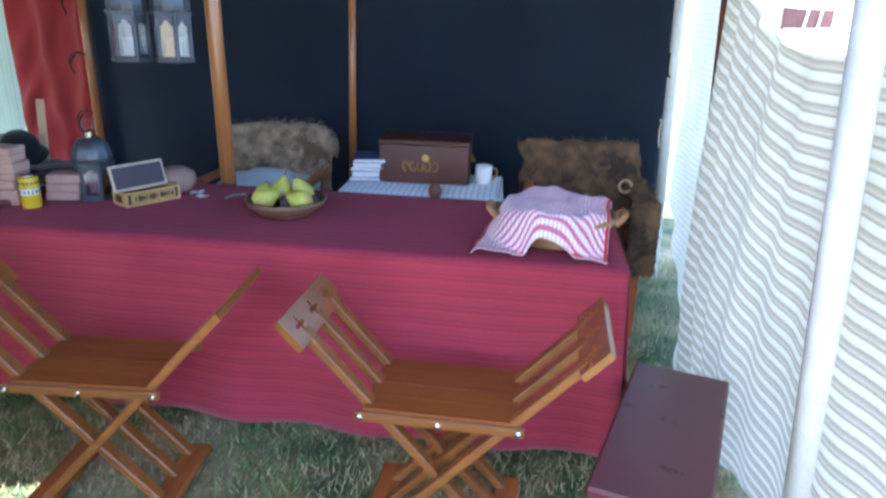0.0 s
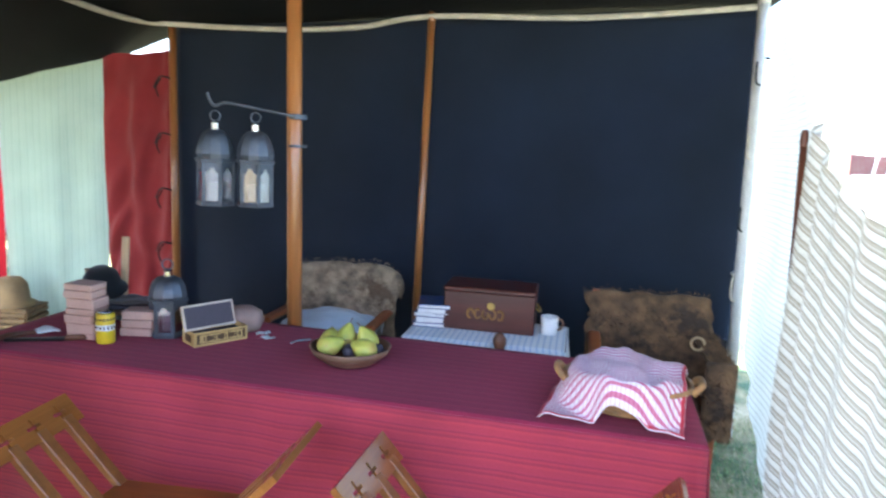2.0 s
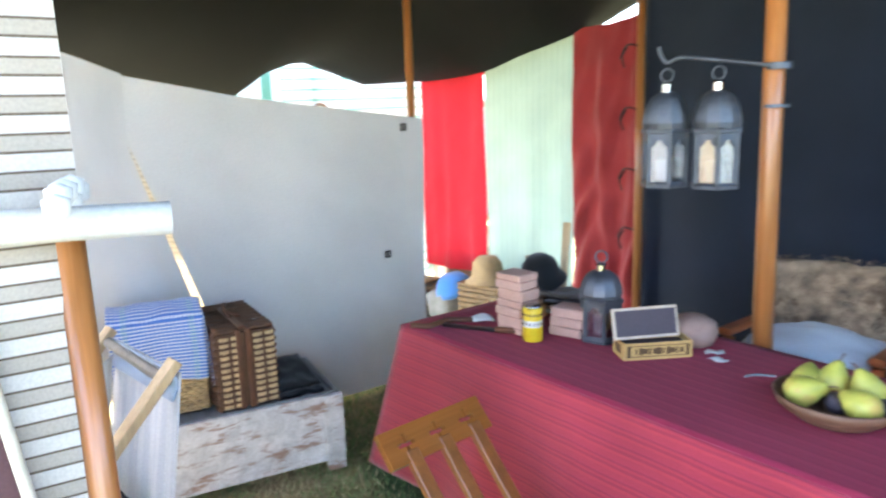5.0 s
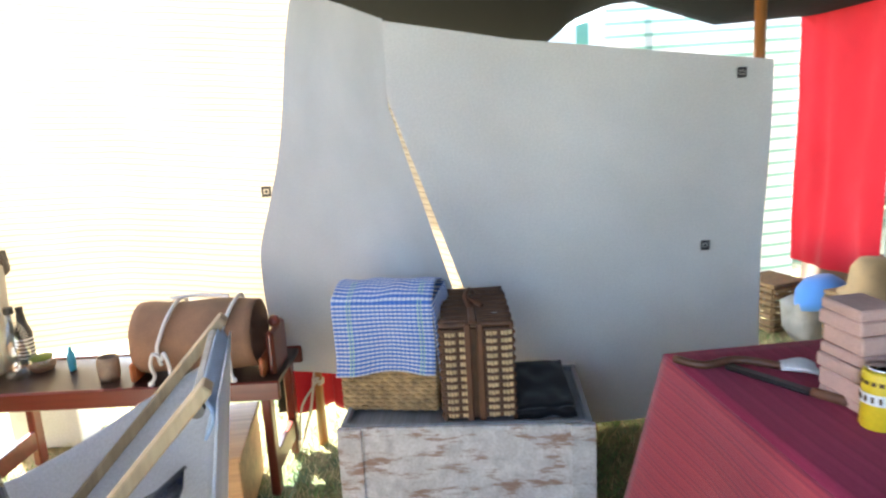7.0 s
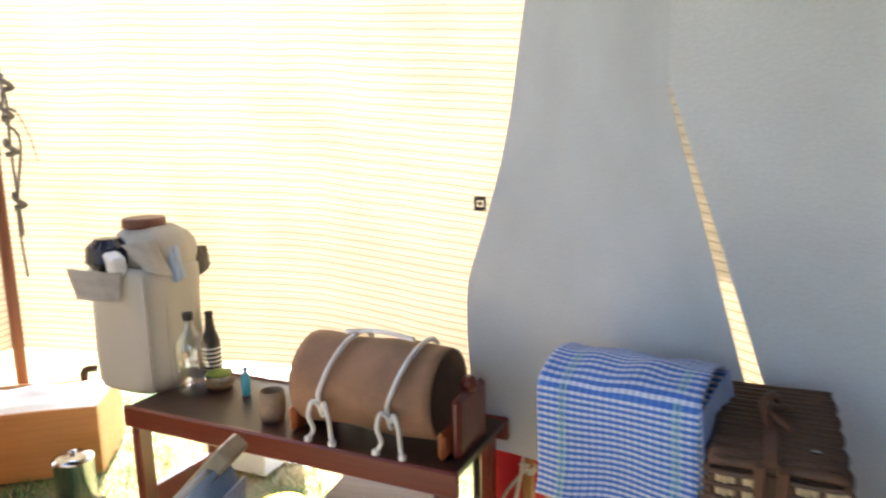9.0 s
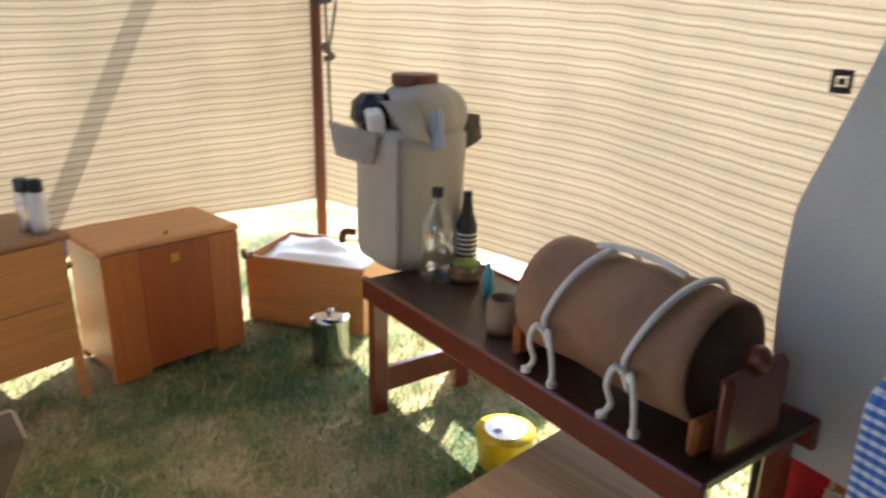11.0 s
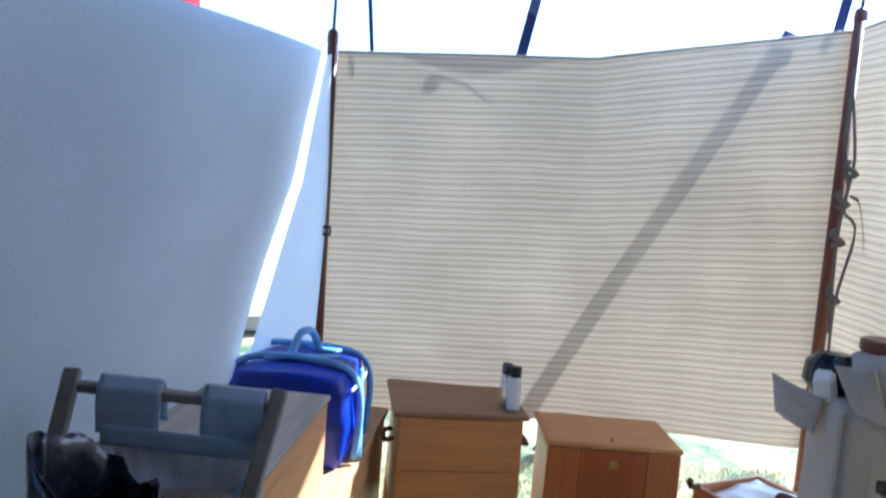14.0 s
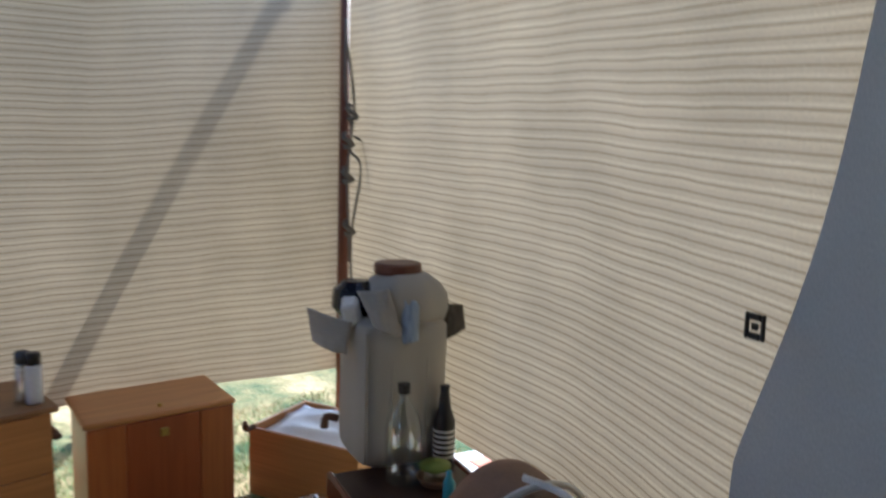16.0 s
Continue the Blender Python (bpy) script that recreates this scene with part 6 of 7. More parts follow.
def canvas_jug():
    m = pose(-3.69, 0.215, BH, 0, 0, -5) @ Matrix.Diagonal((1.05, 1.05, 0.95, 1))
    ob = thing("canvas_water_carrier", m, "tall khaki canvas carrier with open flaps and brown lid", "carrier")

    def skin(rings_of, sq, seed, creases):
        bm = bmesh.new()
        segs = 48
        rings = []
        for r, z in rings_of:
            row = []
            for k in range(segs):
                a = k * 6.2832 / segs
                q = (abs(math.cos(a)) ** 4 + abs(math.sin(a)) ** 4) ** -0.25
                rr = r * (1 - sq + sq * q) * (1 + 0.04 * nz(a * 1.7, z * 4, seed) + creases * math.sin(a * 9 + 4 * z + seed) * (0.6 + nz(a, z * 3, seed)))
                row.append(bm.verts.new((rr * 0.9 * math.cos(a), rr * math.sin(a), z)))
            rings.append(row)
        for a, b in zip(rings, rings[1:]):
            for k in range(segs):
                bm.faces.new((a[k], a[(k + 1) % segs], b[(k + 1) % segs], b[k]))
        bm.faces.new(rings[0][::-1])
        bm.faces.new(rings[-1])
        return bm

    part("body", skin([(0.150, 0.0), (0.158, 0.02), (0.160, 0.12), (0.157, 0.22), (0.159, 0.32), (0.163, 0.40), (0.162, 0.45), (0.150, 0.465)], 0.92, 1, 0.012), khaki, ob, smooth=True).matrix_basis = pose(0, 0, 0, 0, 0, -10)
    part("hood", skin([(0.128, 0.44), (0.134, 0.50), (0.128, 0.545), (0.108, 0.58), (0.082, 0.598), (0.066, 0.608)], 0.6, 3, 0.05), khaki, ob, "cloth hood gathered under the lid", smooth=True).matrix_basis = pose(-0.025, 0.025, 0, 0, 0, -10)
    part("lid", lathe([(0, 0.60), (0.068, 0.60), (0.072, 0.606), (0.072, 0.632), (0.066, 0.638), (0, 0.638)], 24, (-0.01, 0.01, 0)), dark_pole_mat, ob, "flat brown wooden lid")

    def flap(corners, material, label, sag=0.012):
        """A loose four-cornered piece of cloth: corners as (outward at -40 degrees, towards 50 degrees, height)."""
        ca, sa = math.cos(radians(-40)), math.sin(radians(-40))
        c = [Vector((p * ca - q * sa, p * sa + q * ca, z)) for p, q, z in corners]

        def fn(u, v):
            p = c[0].lerp(c[1], u).lerp(c[3].lerp(c[2], u), v)
            bulge = sag * math.sin(math.pi * u) * (0.5 + v) + 0.008 * nz(u * 5, v * 5, c[0].x * 30)
            return p + Vector((-sa, ca, 0)) * bulge
        part("flap", sheet(fn, 14, 14, 0.15, 0.14, thick=0.006), material, ob, label, smooth=True)

    flap([(0.245, 0.075, 0.488), (0.095, 0.150, 0.462), (0.110, 0.158, 0.362), (0.225, 0.085, 0.378)], khaki, "folded-out corner flap")
    # right-hand flap, drawn in the shaded copy of khaki
    flap([(-0.135, 0.06, 0.525), (-0.215, 0.015, 0.505), (-0.225, 0.01, 0.425), (-0.165, 0.055, 0.395)], khaki_shaded, "side flap in shaded khaki")
    flap([(0.085, 0.125, 0.56), (-0.01, 0.135, 0.575), (-0.055, 0.176, 0.435), (0.03, 0.172, 0.465)], khaki, "front lappet of the hood", 0.02)
    flap([(-0.045, 0.128, 0.545), (-0.095, 0.115, 0.535), (-0.100, 0.160, 0.42), (-0.055, 0.170, 0.41)], denim, "blue-grey cloth tucked in")
    part("liner", lathe([(0, 0.45), (0.05, 0.455), (0.075, 0.49), (0.070, 0.545), (0.04, 0.575), (0, 0.578)], 18, (0.095, -0.055, 0)), bin_liner, ob, "dark shiny liner in the opening")
    part("packet", box((0.09, 0.05, 0.08), (0.145, 0.01, 0.49), (10, 15, 60), 0.01), white_plastic, ob, "white packet in the opening")
    for a, q in ((35, 1.27), (58, 1.06), (98, 1.03)):
        c, sn = math.cos(radians(a)) * q, math.sin(radians(a)) * q
        part("seam", tube([(0.150 * c, 0.160 * sn, 0.02), (0.148 * c, 0.158 * sn, 0.2), (0.150 * c, 0.162 * sn, 0.44)], 0.006, 6), khaki, ob, smooth=True)
    part("tap", tube([(0.11, -0.14, 0.07), (0.135, -0.17, 0.07), (0.14, -0.175, 0.03)], 0.013), strap_leather, ob, "small dark tap", smooth=True)


def bench_clutter():
    b = thing("water_bottle", pose(-3.56, 0.453, BH), "half-full clear plastic bottle with black cap", "bottle")
    bot = part("bottle", lathe([(0, 0.012), (0.03, 0.0), (0.046, 0.006), (0.053, 0.02), (0.053, 0.06), (0.049, 0.075), (0.053, 0.09), (0.053, 0.165), (0.044, 0.20), (0.022, 0.235), (0.015, 0.25), (0.014, 0.272), (0, 0.272)], 24), clear, b, smooth=True)
    bot.visible_shadow = False
    part("cap", lathe([(0, 0.268), (0.018, 0.268), (0.018, 0.294), (0, 0.295)], 16), black_plastic, b)
    b2 = thing("dark_bottle", pose(-3.735, 0.43, BH), "dark bottle with white bands", "bottle")
    part("bottle", lathe([(0, 0), (0.032, 0), (0.034, 0.01), (0.034, 0.14), (0.02, 0.18), (0.014, 0.23), (0.016, 0.25), (0, 0.25)], 20), black_plastic, b2, smooth=True)
    bm = bmesh.new()
    for k in range(6):
        lathe([(0.0342, 0.03 + 0.016 * k), (0.035, 0.03 + 0.016 * k), (0.035, 0.037 + 0.016 * k), (0.0342, 0.037 + 0.016 * k)], 20, bm=bm)
    part("label", bm, paper_white, b2, "white printed bands")
    d = thing("dish", pose(-3.63, 0.515, BH), "small brown dish with a green lid", "dish")
    part("dish", lathe([(0, 0), (0.04, 0), (0.055, 0.025), (0.05, 0.025), (0.036, 0.006), (0, 0.006)], 20), leather, d, smooth=True)
    part("lid", lathe([(0, 0.05), (0.045, 0.05), (0.047, 0.058), (0, 0.066)], 20), green_mat, d, smooth=True)
    part("jar", lathe([(0, 0.007), (0.03, 0.007), (0.034, 0.03), (0.03, 0.05), (0, 0.05)], 16), clear, d, smooth=True)
    t = thing("blue_tube", pose(-3.57, 0.645, BH), "small cyan plastic tube standing upright", "tube")
    part("tube", lathe([(0, 0), (0.014, 0), (0.016, 0.01), (0.016, 0.07), (0.008, 0.085), (0.008, 0.10), (0, 0.10)], 14), cyan_mat, t, smooth=True)
    c = thing("beaker", pose(-3.395, 0.823, BH), "small brown clay beaker on the bench", "beaker")
    part("cup", lathe([(0, 0), (0.036, 0), (0.042, 0.03), (0.042, 0.07), (0.038, 0.095), (0.034, 0.095), (0.037, 0.07), (0.03, 0.012), (0, 0.01)], 24), clay, c, smooth=True)
    wb = thing("white_box", pose(-4.02, 0.42, 0.0, 0, 0, -14), "white box with red print behind the bench", "box")
    part("box", box((0.25, 0.32, 0.38), (0, 0, 0.19), bevel=0.006), white_plastic, wb)
    part("panel", box((0.16, 0.2, 0.003), (0, 0, 0.382), (0, 0, 8), 0.001), red_wood, wb)
    ub = thing("pine_box", BENCH @ pose(-0.02, 0.935, 0, 0, 0, 8), "pine storage box under the bench", "box")
    part("body", box((0.46, 0.30, 0.28), (0.06, 0, 0.14), bevel=0.004), pine, ub)
    part("lid", box((0.48, 0.32, 0.02), (0.06, 0, 0.291), bevel=0.004), pine, ub)
    part("label", box((0.002, 0.12, 0.05), (0.292, 0.0, 0.17), bevel=0), ink_mat, ub)
    part("latch", box((0.01, 0.05, 0.02), (0.295, 0, 0.26)), pine, ub)
    yt = thing("yellow_tub", pose(-3.50, 0.78, 0, 0, 0, -10), "yellow tub with a blue and white label", "tub")
    part("tub", lathe([(0, 0), (0.075, 0), (0.085, 0.10), (0.09, 0.105), (0, 0.11)], 24), yellow_mat, yt, smooth=True)
    part("label", lathe([(0, 0.111), (0.06, 0.111), (0.06, 0.113), (0, 0.114)], 20), white_plastic, yt)
    part("print", box((0.08, 0.02, 0.002), (0, 0, 0.115), bevel=0), blue_ink, yt)
    can = thing("steel_can", pose(-3.585, -0.09, 0), "polished steel can with a lid on the grass", "can")
    part("body", lathe([(0, 0), (0.068, 0), (0.07, 0.005), (0.07, 0.165), (0.073, 0.17), (0.073, 0.18), (0.05, 0.192), (0, 0.195)], 28), steel, can, smooth=True)
    part("knob", lathe([(0, 0.194), (0.012, 0.195), (0.014, 0.208), (0, 0.212)], 12), steel, can, smooth=True)
    part("handle", tube([(-0.02, -0.07, 0.15), (-0.02, -0.10, 0.15), (-0.02, -0.10, 0.06), (-0.02, -0.07, 0.06)], 0.005), steel, can, smooth=True)


long_bench()
leather_roll()
canvas_jug()
bench_clutter()


# ---- travelling cabinets ----
def cabinet_on_legs():
    ob = thing("cabinet", pose(-2.615, -0.47, 0, 0, 0, 4.5), "honey-brown travelling cabinet on short legs", "cabinet", "travelling cabinets")
    w, d = 0.50, 0.44
    part("body", box((w - 0.03, d - 0.02, 0.40), (0, -d / 2, 0.355), bevel=0.004), pine_x, ob)
    part("top", box((w + 0.015, d + 0.015, 0.02), (0, -d / 2, 0.565), bevel=0.006), wood("cabinet_top", (0.30, 0.15, 0.06), 0.5, 0), ob)
    part("drawer", box((w - 0.036, 0.012, 0.196), (0, 0.0, 0.456), bevel=0.002), pine_x, ob)
    part("door", box((w - 0.036, 0.012, 0.20), (0, 0.0, 0.256), bevel=0.003), pine_x, ob)
    for s in (-1, 1):
        for y in (-0.01, -d + 0.03):
            part("leg", bar((s * (w / 2 - 0.02), y, 0), (s * (w / 2 - 0.035), y, 0.56), 0.028, 0.028), pine_x, ob)
        part("side_handle", tube([(s * 0.245, -0.08, 0.45), (s * 0.275, -0.08, 0.44), (s * 0.275, -0.18, 0.44), (s * 0.245, -0.18, 0.45)], 0.010), strap_leather, ob, smooth=True)
    for x, glassy in ((-0.20, False), (-0.155, True)):
        sh = thing("shaker", pose(-2.615 - (-x) * 1.0 + (0.02 if glassy else 0) * -1, -0.56 if not glassy else -0.60, 0.575), "clear salt shaker with black cap on the cabinet" if not glassy else "smaller dark-filled shaker beside it", "shaker", "shakers")
        part("jar", lathe([(0, 0.0), (0.024, 0), (0.026, 0.01), (0.026, 0.12), (0.022, 0.13), (0, 0.13)], 18), white_plastic if not glassy else pane_mat, sh, smooth=True)
        part("cap", lathe([(0, 0.128), (0.022, 0.128), (0.023, 0.165), (0.018, 0.17), (0, 0.17)], 16), black_plastic if not glassy else zinc, sh, smooth=True)


def lidded_cabinet():
    ob = thing("cabinet", pose(-3.195, -0.465, 0, 0, 0, -3.5), "reddish-brown lidded cabinet with a plank door", "cabinet", "travelling cabinets")
    w, d, h = 0.51, 0.34, 0.475
    part("body", box((w - 0.02, d - 0.02, h - 0.03), (0, -d / 2, 0.03 + (h - 0.03) / 2), bevel=0.004), red_wood, ob)
    part("lid", box((w + 0.01, d + 0.012, 0.022), (0, -d / 2, h + 0.008), bevel=0.006), pine_x, ob)
    for s in (-1, 1):
        part("stile", box((0.125, 0.016, h - 0.004), (s * (w / 2 - 0.066), 0.0, h / 2 - 0.002), bevel=0.004), wood("stile", (0.43, 0.135, 0.036), 0.4, 2, figure=0.5), ob)
        for y in (-0.02, -d + 0.03):
            part("foot", box((0.10, 0.03, 0.035), (s * (w / 2 - 0.055), y, 0.0175), bevel=0.004), red_wood, ob)
    part("door", box((0.25, 0.012, h - 0.03), (0, 0.0012, h / 2 + 0.01), bevel=0.003), wood("plank_door", (0.38, 0.095, 0.026), 0.4, 2, figure=0.6), ob)
    part("hasp", box((0.028, 0.006, 0.03), (0, 0.010, h - 0.055), bevel=0.002), brass, ob)
    part("knob", lathe([(0, 0), (0.008, 0), (0.009, 0.012), (0, 0.015)], 10, (0.0, -0.05, h + 0.019)), brass, ob)


def open_box():
    ob = thing("open_box", pose(-3.60, -0.64, 0, 0, 0, 113), "open pine box filled with white packing", "box")
    w, d, h = 0.54, 0.36, 0.29
    part("front", box((w, 0.016, h), (w / 2, 0, h / 2)), pine_x, ob)
    part("back", box((w, 0.016, h), (w / 2, d, h / 2)), pine_x, ob)
    for x in (0.008, w - 0.008):
        part("side", box((0.016, d - 0.018, h), (x, d / 2, h / 2)), pine_x, ob)
    part("base", box((w - 0.034, d - 0.018, 0.012), (w / 2, d / 2, 0.008)), pine_x, ob)
    pk = thing("packing_sheet", pose(-3.60, -0.64, 0, 0, 0, 113), "sunlit white sheet folded in the open box", "cloth")
    part("sheet", sheet(lambda u, v: (lerp(0.03, w - 0.03, u), lerp(0.02, d - 0.03, v), 0.255 + 0.012 * nz(u * 4, v * 4, 1) + 0.03 * v), 20, 16, 0.55, 0.36, thick=-0.2), white_plastic, pk, smooth=True)
    wr = thing("wrench", pose(-3.60, -0.60, 0.30, 0, 60, 20), "dark tool handle sticking out of the box", "tool")
    part("handle", tube([(0, 0, 0), (0.02, 0.0, 0.04), (0.0, 0.01, 0.07)], 0.012), strap_leather, wr)


cabinet_on_legs()
lidded_cabinet()
open_box()


# ---- boxes along the side wall ----
SIDE = pose(-2.205, 0.10, 0, 0, 0, -8)


def side_boxes():
    a = thing("long_chest", SIDE, "long pine chest along the side wall", "chest")
    part("body", box((0.42, 0.90, 0.45), (0.215, -0.46, 0.225), bevel=0.004), pine, a)
    part("lid", box((0.44, 0.92, 0.022), (0.213, -0.46, 0.462), bevel=0.004), pine, a)
    b = thing("low_chest", SIDE, "low box with sunlight put into its white colour", "chest")
    # white body stands in for the sun falling on this face
    part("body", box((0.42, 0.80, 0.38), (0.235, 0.43, 0.19), bevel=0.004), white_plastic, b)
    part("lid", box((0.45, 0.84, 0.022), (0.235, 0.43, 0.392), bevel=0.004), leather, b)
    for y in (0.18, 0.68):
        part("bracket", box((0.03, 0.10, 0.06), (0.015, y, 0.36), bevel=0.006), red_wood, b)
    c = thing("top_box", SIDE @ pose(0.045, -0.02, 0.404, 0, 0, 1), "pale plywood box stacked on the low chest", "box")
    part("body", box((0.36, 0.72, 0.30), (0.19, 0.30, 0.19), bevel=0.004), pine, c)
    part("lid", box((0.375, 0.735, 0.016), (0.19, 0.30, 0.349), bevel=0.004), wood("grey_ply", (0.46, 0.40, 0.33), 0.6, 1), c)
    for y in (0.02, 0.30, 0.58):
        part("foot", box((0.30, 0.05, 0.04), (0.19, y, 0.02), bevel=0.004), red_wood, c)
    h = thing("slotted_block", pose(-2.070, 0.586, 0.31, 0, 0, 0) @ Matrix.Scale(0.75, 4), "reddish wooden block with a slot", "block")
    part("block", box((0.09, 0.12, 0.10), (0, 0, 0.05), bevel=0.004), red_wood, h)
    # slot drawn as a dark plate on the face, its inner shade painted
    part("slot", box((0.004, 0.06, 0.018), (-0.0455, 0, 0.05), bevel=0), ink_mat, h)
    part("bracket", box((0.02, 0.06, 0.412), (0.03, 0, -0.206), bevel=0.003), red_wood, h)


def cooler_bag():
    ob = thing("cooler_bag", SIDE @ pose(0.235, -0.40, 0.473, 0, 0, 4), "bright blue nylon cooler bag with straps", "bag")
    w, d, h = 0.43, 0.46, 0.325
    n = 19
    own = bmesh.new()
    bmesh.ops.create_cube(own, size=1)
    bmesh.ops.subdivide_edges(own, edges=own.edges[:], cuts=n, use_grid_fill=True)
    for v in own.verts:
        p = v.co * 2
        q = Vector((p.x * math.sqrt(max(0, 1 - p.y ** 2 / 5 - p.z ** 2 / 5)), p.y * math.sqrt(max(0, 1 - p.x ** 2 / 5 - p.z ** 2 / 5)), p.z))
        q.z = p.z * (1 - 0.10 * (p.x ** 2 + p.y ** 2) * (1 if p.z > 0 else 0))
        k = 1 + 0.035 * nz(p.x * 2, p.y * 2, p.z * 2) + 0.03 * abs(nz(p.x * 4, p.y * 4, p.z * 5))
        v.co = Vector((q.x * w / 2 * k, q.y * d / 2 * k, (q.z + 1) * h / 2))
    part("body", own, blue_bag_mat, ob, smooth=True)
    for s in (-0.5, 0.5):
        y = s * d * 0.55
        part("strap", tube([(-w / 2 - 0.005, y, 0.02), (-w / 2 - 0.015, y, 0.2), (-w / 2 + 0.03, y * 0.9, h * 0.95), (0, y * 0.75, h + 0.012), (w / 2 - 0.03, y * 0.9, h * 0.95), (w / 2 + 0.012, y, 0.15)], 0.012), blue_trim, ob, smooth=True)
    # pale webbing strips, sunlight on the bag put into their colour
    bm = bmesh.new()
    box((0.012, 0.035, 0.30), (-w / 2 - 0.012, 0.08, 0.16), (0, 3, 0), 0.004, bm=bm)
    box((0.26, 0.035, 0.01), (-0.02, 0.06, h + 0.004), (0, 0, 20), 0.003, bm=bm)
    box((0.16, 0.05, 0.01), (-0.05, -0.09, h + 0.004), (0, 0, -25), 0.003, bm=bm)
    part("webbing", bm, blue_trim, ob, "webbing with the sun's brightness put into its light blue")
    part("handle", tube([(-0.05, -0.06, h), (-0.03, -0.03, h + 0.07), (0.0, 0.03, h + 0.075), (0.02, 0.07, h)], 0.014), blue_trim, ob, smooth=True)
    part("zip", tube([(-w / 2 + 0.01, -d / 2 + 0.05, h * 0.8), (-w / 2 - 0.008, 0, h * 0.82), (-w / 2 + 0.01, d / 2 - 0.05, h * 0.8)], 0.005), white_mat, ob)


side_boxes()
cooler_bag()


def sling_stand():
    ob = thing("folding_sling", pose(-1.93, 0.92, 0), "folding cross-legged frame holding a cloth sack", "laundry stand")
    for top, foot in (((-0.190, -0.29, 0.955), (-0.035, 0.28, 0.0)), ((0.223, -0.29, 0.972), (0.19, 0.28, 0.0))):
        part("leg", bar(foot, top, 0.020, 0.032, side=(1, 0, 0)), grey_bar, ob)
    for x in (-0.19, 0.20):
        part("leg", bar((x - 0.005, -0.50, 0.0), (x + 0.012, 0.475, 1.03), 0.022, 0.045, side=(1, 0, 0)), pale_bar, ob, "pale wooden batten leg")
    part("back_rail", bar((-0.19, -0.283, 0.920), (0.225, -0.283, 0.940), 0.020, 0.028), grey_bar, ob)
    part("front_rail", rod((-0.175, 0.455, 1.0), (0.21, 0.45, 0.985), 0.014, segs=12), grey_bar, ob)
    sk = thing("sack", pose(-1.93, 0.92, 0), "denim and grey cloth sack slung on the frame", "sack")

    def loop(x0, x1):
        """A cloth loop laid over the back rail."""
        line = [(-0.312, 0.860), (-0.306, 0.925), (-0.284, 0.953), (-0.262, 0.930), (-0.258, 0.885), (-0.262, 0.838)]

        def fn(u, v):
            k = v * (len(line) - 1)
            i = min(int(k), len(line) - 2)
            y, z = (lerp(line[i][n], line[i + 1][n], k - i) for n in (0, 1))
            x = lerp(x0, x1, u)
            return (x, y + 0.004 * nz(u * 4, v * 4, x0 * 20), z + 0.05 * (x + 0.19) * 0.9)
        part("loop", sheet(fn, 10, 30, abs(x1 - x0), 0.25, thick=0.004), denim, sk, smooth=True)

    loop(0.165, 0.040)
    loop(-0.040, -0.162)
    part("back_band", sheet(lambda u, v: (lerp(0.15, -0.17, u), -0.256 + 0.004 * nz(u * 5, v, 3), lerp(0.825, 0.865, v) + 0.02 * (0.5 - u)), 16, 4, 0.32, 0.05, thick=0.004), denim, sk)

    def back(u, v):
        left, right = lerp(0.050, 0.128, v), lerp(-0.105, -0.165, v)
        return (lerp(left, right, u), -0.262 + 0.10 * (1 - v) ** 1.5 + 0.012 * nz(u * 4, v * 4, 2), lerp(0.64, 0.835, v) - 0.02 * math.sin(math.pi * u) * (1 - v))
    part("back_panel", sheet(back, 20, 16, 0.32, 0.22, thick=0.004), sack_grey, sk, smooth=True)
    part("back_lining", sheet(lambda u, v: (lerp(0.19, -0.17, u), -0.275 + 0.22 * (1 - v) ** 2, lerp(0.30, 0.83, v)), 16, 16, 0.36, 0.6, thick=0.004), sack_white, sk, smooth=True)
    part("front_panel", sheet(lambda u, v: (lerp(lerp(-0.215, -0.178, v), 0.21, u), 0.475 - 0.12 * (1 - v) + 0.018 * math.sin(u * 22) * (1 - v) + 0.012, lerp(0.22, 0.995, v)), 40, 20, 0.41, 0.7, thick=0.004), sack_grey, sk, smooth=True)
    part("front_hem", sheet(lambda u, v: (lerp(-0.182, 0.21, u), 0.462 + 0.018 * math.sin(v * 3.1) - 0.002 * u, lerp(0.93, 1.012, v)), 20, 6, 0.41, 0.06, thick=0.005), denim, sk, smooth=True)

    def side(u, v):
        z = lerp(0.20, lerp(0.70, 0.955, u) - 0.05 * math.sin(math.pi * u), v)
        return (-0.172 - 0.012 * math.sin(math.pi * u) + 0.01 * nz(u * 4, v * 4, 3), lerp(max(-0.26, 0.42 - 0.773 * z), 0.47 - 0.155 * (0.995 - z), u), z)
    part("side_panel", sheet(side, 24, 24, 0.6, 0.6, thick=0.004), sack_white, sk, smooth=True)
    part("base", sheet(lambda u, v: (lerp(-0.18, 0.18, u), lerp(-0.18, 0.24, v), 0.21 - 0.05 * math.sin(math.pi * u) * math.sin(math.pi * v)), 12, 12, 0.36, 0.42, thick=0.004), sack_white, sk, smooth=True)
    ln = thing("bin_liner", pose(-1.93, 0.92, 0.0), "black plastic bin liner inside the sack", "bin bag")

    def bag(u, v):
        a = u * 6.2832
        r = 0.135 * (1 + 0.15 * nz(math.cos(a) * 2, math.sin(a) * 2, v * 2)) * (0.7 + 0.3 * math.sin(math.pi * min(1, v + 0.15)))
        return (0.06 + r * math.cos(a), 0.02 + 1.1 * r * math.sin(a) - 0.05 * v, lerp(0.22, 0.86, v) + 0.06 * nz(math.cos(a) * 2, math.sin(a) * 2, 5) + (0.08 * math.cos(a) if v > 0.8 else 0))
    part("liner", sheet(bag, 36, 16, 0.9, 0.6, thick=0.003), bin_liner, ln, smooth=True)
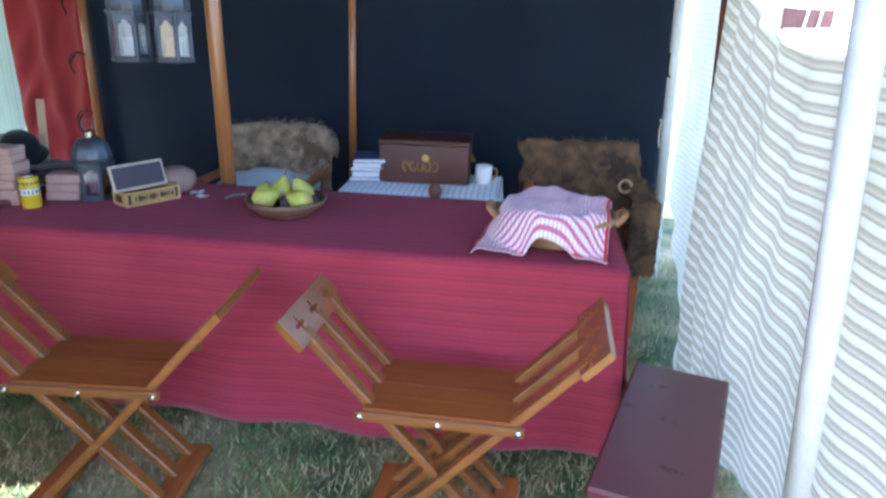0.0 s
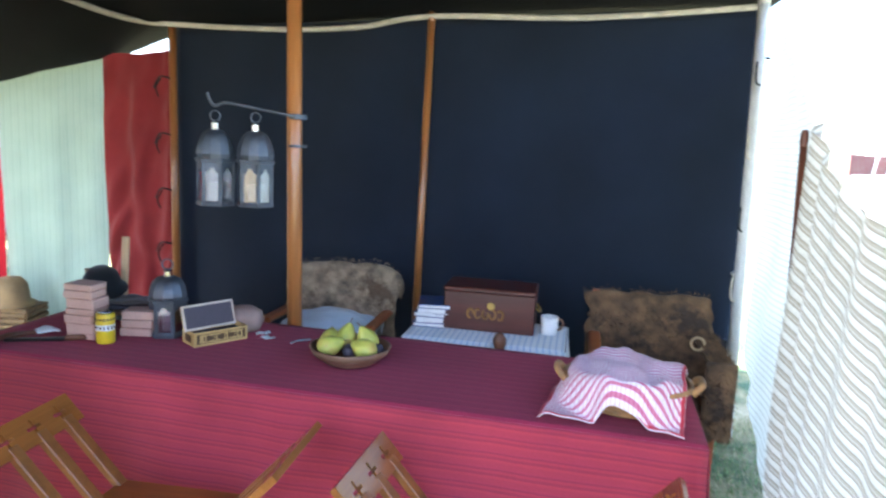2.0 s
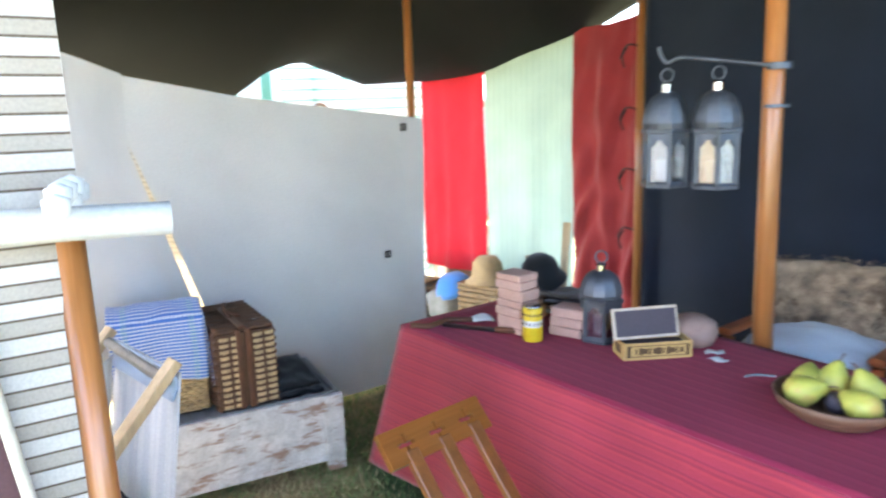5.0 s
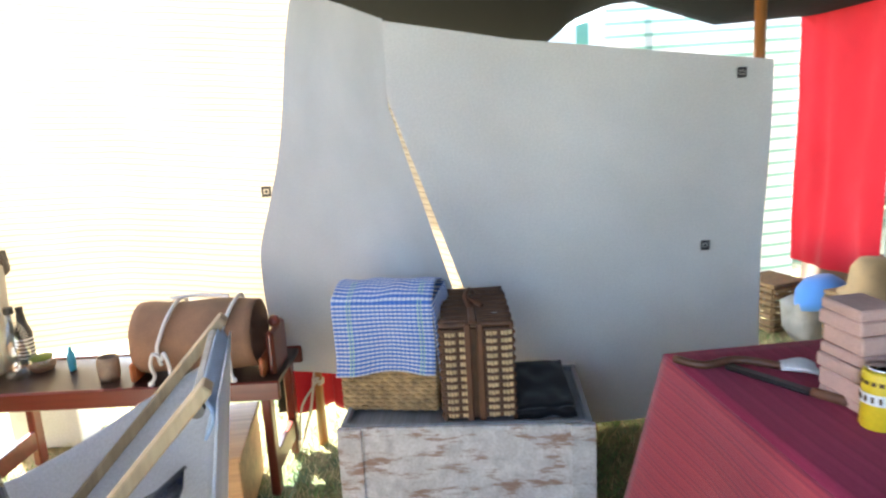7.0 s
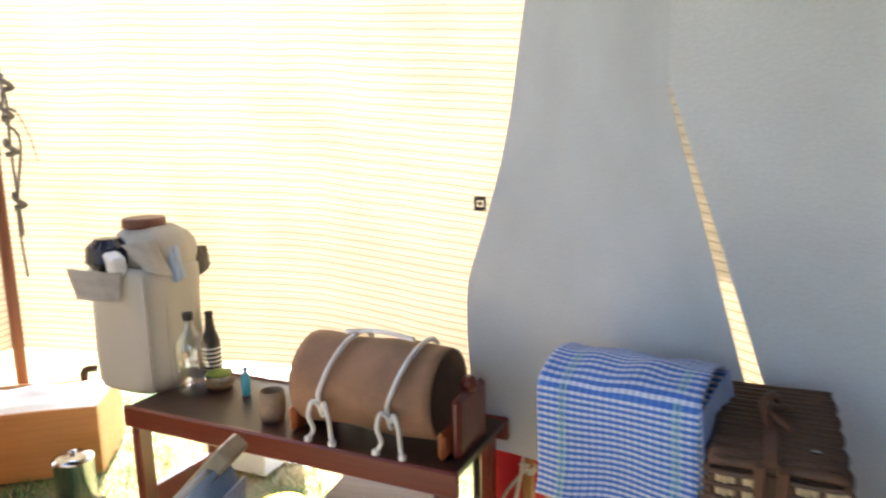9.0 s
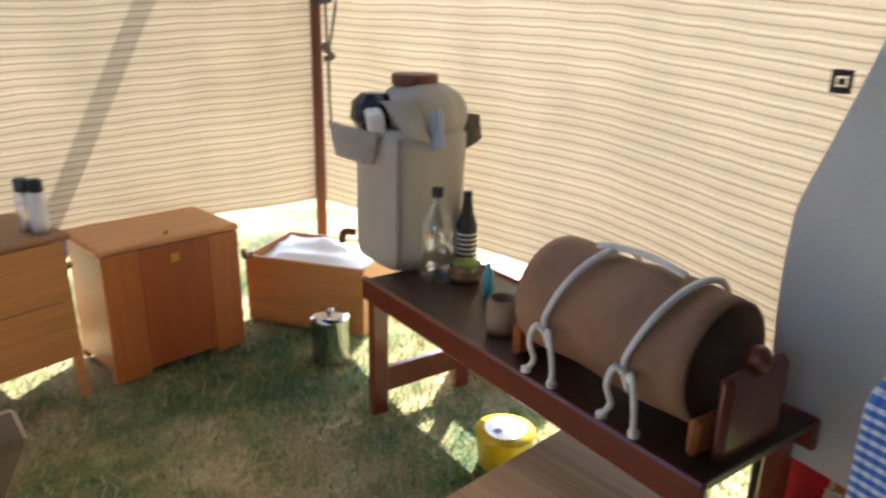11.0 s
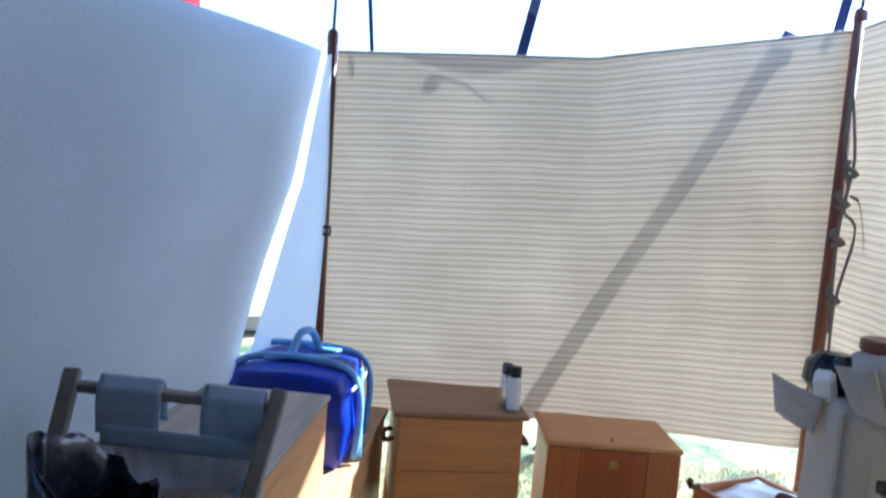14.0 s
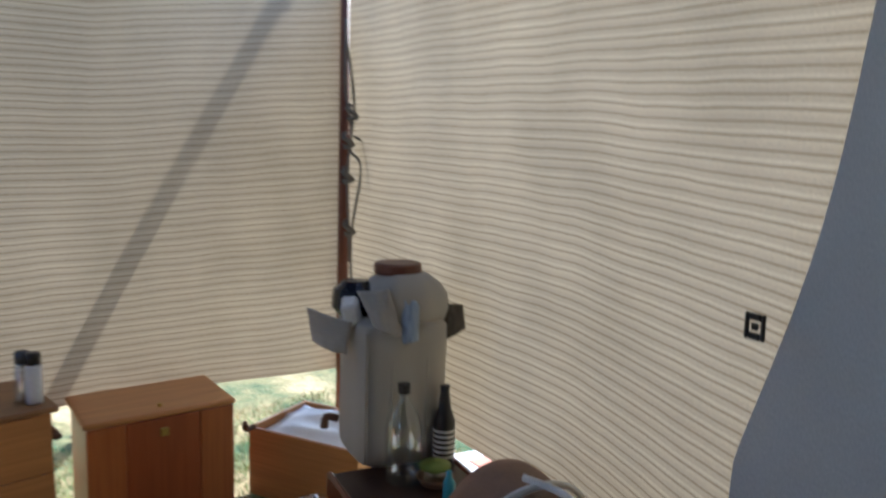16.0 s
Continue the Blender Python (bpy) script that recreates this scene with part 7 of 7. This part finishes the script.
    part("liner_fold", sheet(lambda u, v: (lerp(-0.165, 0.14, u), lerp(-0.20, 0.36, v), 0.60 + 0.03 * nz(u * 4, v * 4, 8) + 0.10 * (2 * v - 1) ** 2), 24, 24, 0.3, 0.5, thick=0.004), bin_liner, ln, "slack black plastic across the sack", smooth=True)
    st = thing("shoulder_strap", pose(-1.93, 0.92, 0), "dark blue-grey webbing strap over the sack", "strap")
    part("webbing", tube([(-0.02, -0.06, 0.690), (-0.07, -0.12, 0.695), (-0.115, -0.19, 0.725), (-0.150, -0.25, 0.775)], 0.020), denim, st, smooth=True)


sling_stand()


# ---- outside ----
def market_tent(x, y, w, h, body, roof, label, turn=0, eave_share=0.62):
    ob = thing("market_tent", pose(x, y, 0, 0, 0, turn), label, "tent", "neighbouring tents")
    eave = h * eave_share
    for s in (-1, 1):
        part("roof_slope", sheet(lambda u, v, s=s: (lerp(-w / 2, w / 2, u), s * lerp(w / 2 + 0.2, 0.0, v), lerp(eave, h, v) - 0.10 * math.sin(math.pi * v) - 0.06 * math.sin(math.pi * 3 * u) ** 2 * (1 - v)), 24, 10, w, w * 0.6, thick=0.01), roof, ob, smooth=True)
        part("side_wall", sheet(lambda u, v, s=s: (lerp(-w / 2, w / 2, u), s * (w / 2) + 0.03 * math.sin(u * 25), lerp(0, eave, v)), 40, 4, w, eave, thick=0.01), body, ob, smooth=True)
        part("gable", sheet(lambda u, v, s=s: (s * w / 2, lerp(-w / 2, w / 2, u), lerp(0, lerp(h, eave, abs(2 * u - 1)), v)), 20, 6, w, h, thick=0.01), body, ob, smooth=True)
        part("pole", rod((s * w / 2, 0, 0), (s * w / 2, 0, h + 0.25), 0.025), pole_mat, ob)


stripe_roof = cloth("green_white_stripe", (0.6, 0.7, 0.65), across=[(0, (0.60, 0.62, 0.56)), (0.55, (0.12, 0.26, 0.18)), (0.85, (0.60, 0.62, 0.56))], period=0.42, through_light=0.25)
pale_canvas = cloth("pale_canvas", (0.74, 0.74, 0.71), through_light=0.15)
market_tent(-9.2, 5.15, 4.4, 2.26, stripe_roof, stripe_roof, "market tent of green and white striped canvas", 0, 0.78)
market_tent(-9.5, 9.5, 3.4, 2.9, pale_canvas, stripe_roof, "distant market tent of pale canvas with striped roof", 40)
market_tent(2.6, -9.0, 3.0, 4.9, pale_canvas, red_mat, "distant tent with a bright red roof", 20)
# the low ridge tent is added as a bright backdrop behind the slit
market_tent(-0.5, -6.6, 4.6, 2.3, pale_canvas, pale_canvas, "low white ridge tent added to fill the lining slit with brightness", 30, 0.08)
market_tent(9.5, 14.5, 3.6, 2.7, pale_canvas, pale_canvas, "distant white tent with a dark red opening", 15)
win = thing("dark_opening", pose(6.4, 13.22, 1.33, 0, 0, 42), "dark red opening framed in white on a pale tent", "opening")
part("panel", box((2.2, 0.02, 0.36), (0, 0, 0.18), bevel=0.002), plain("dark_red_panel", (0.09, 0.01, 0.015), 0.7), win)
for x in (-0.25, 0.35):
    part("mullion", bar((x, -0.03, 0), (x + 0.13, -0.03, 0.36), 0.05, 0.03), white_mat, win)
part("frame", box((2.0, 0.04, 0.05), (0, -0.02, 0.0)), white_mat, win)
part("post", rod((0, 0.02, -1.33), (0, 0.02, 0), 0.03), white_mat, win)
strap([(1.10, 1.9, 2.35), (1.35, 1.95, 1.95), (2.6, 2.1, 0.0)], 0.035, "lilac-blue guy strap outside the striped sheet")
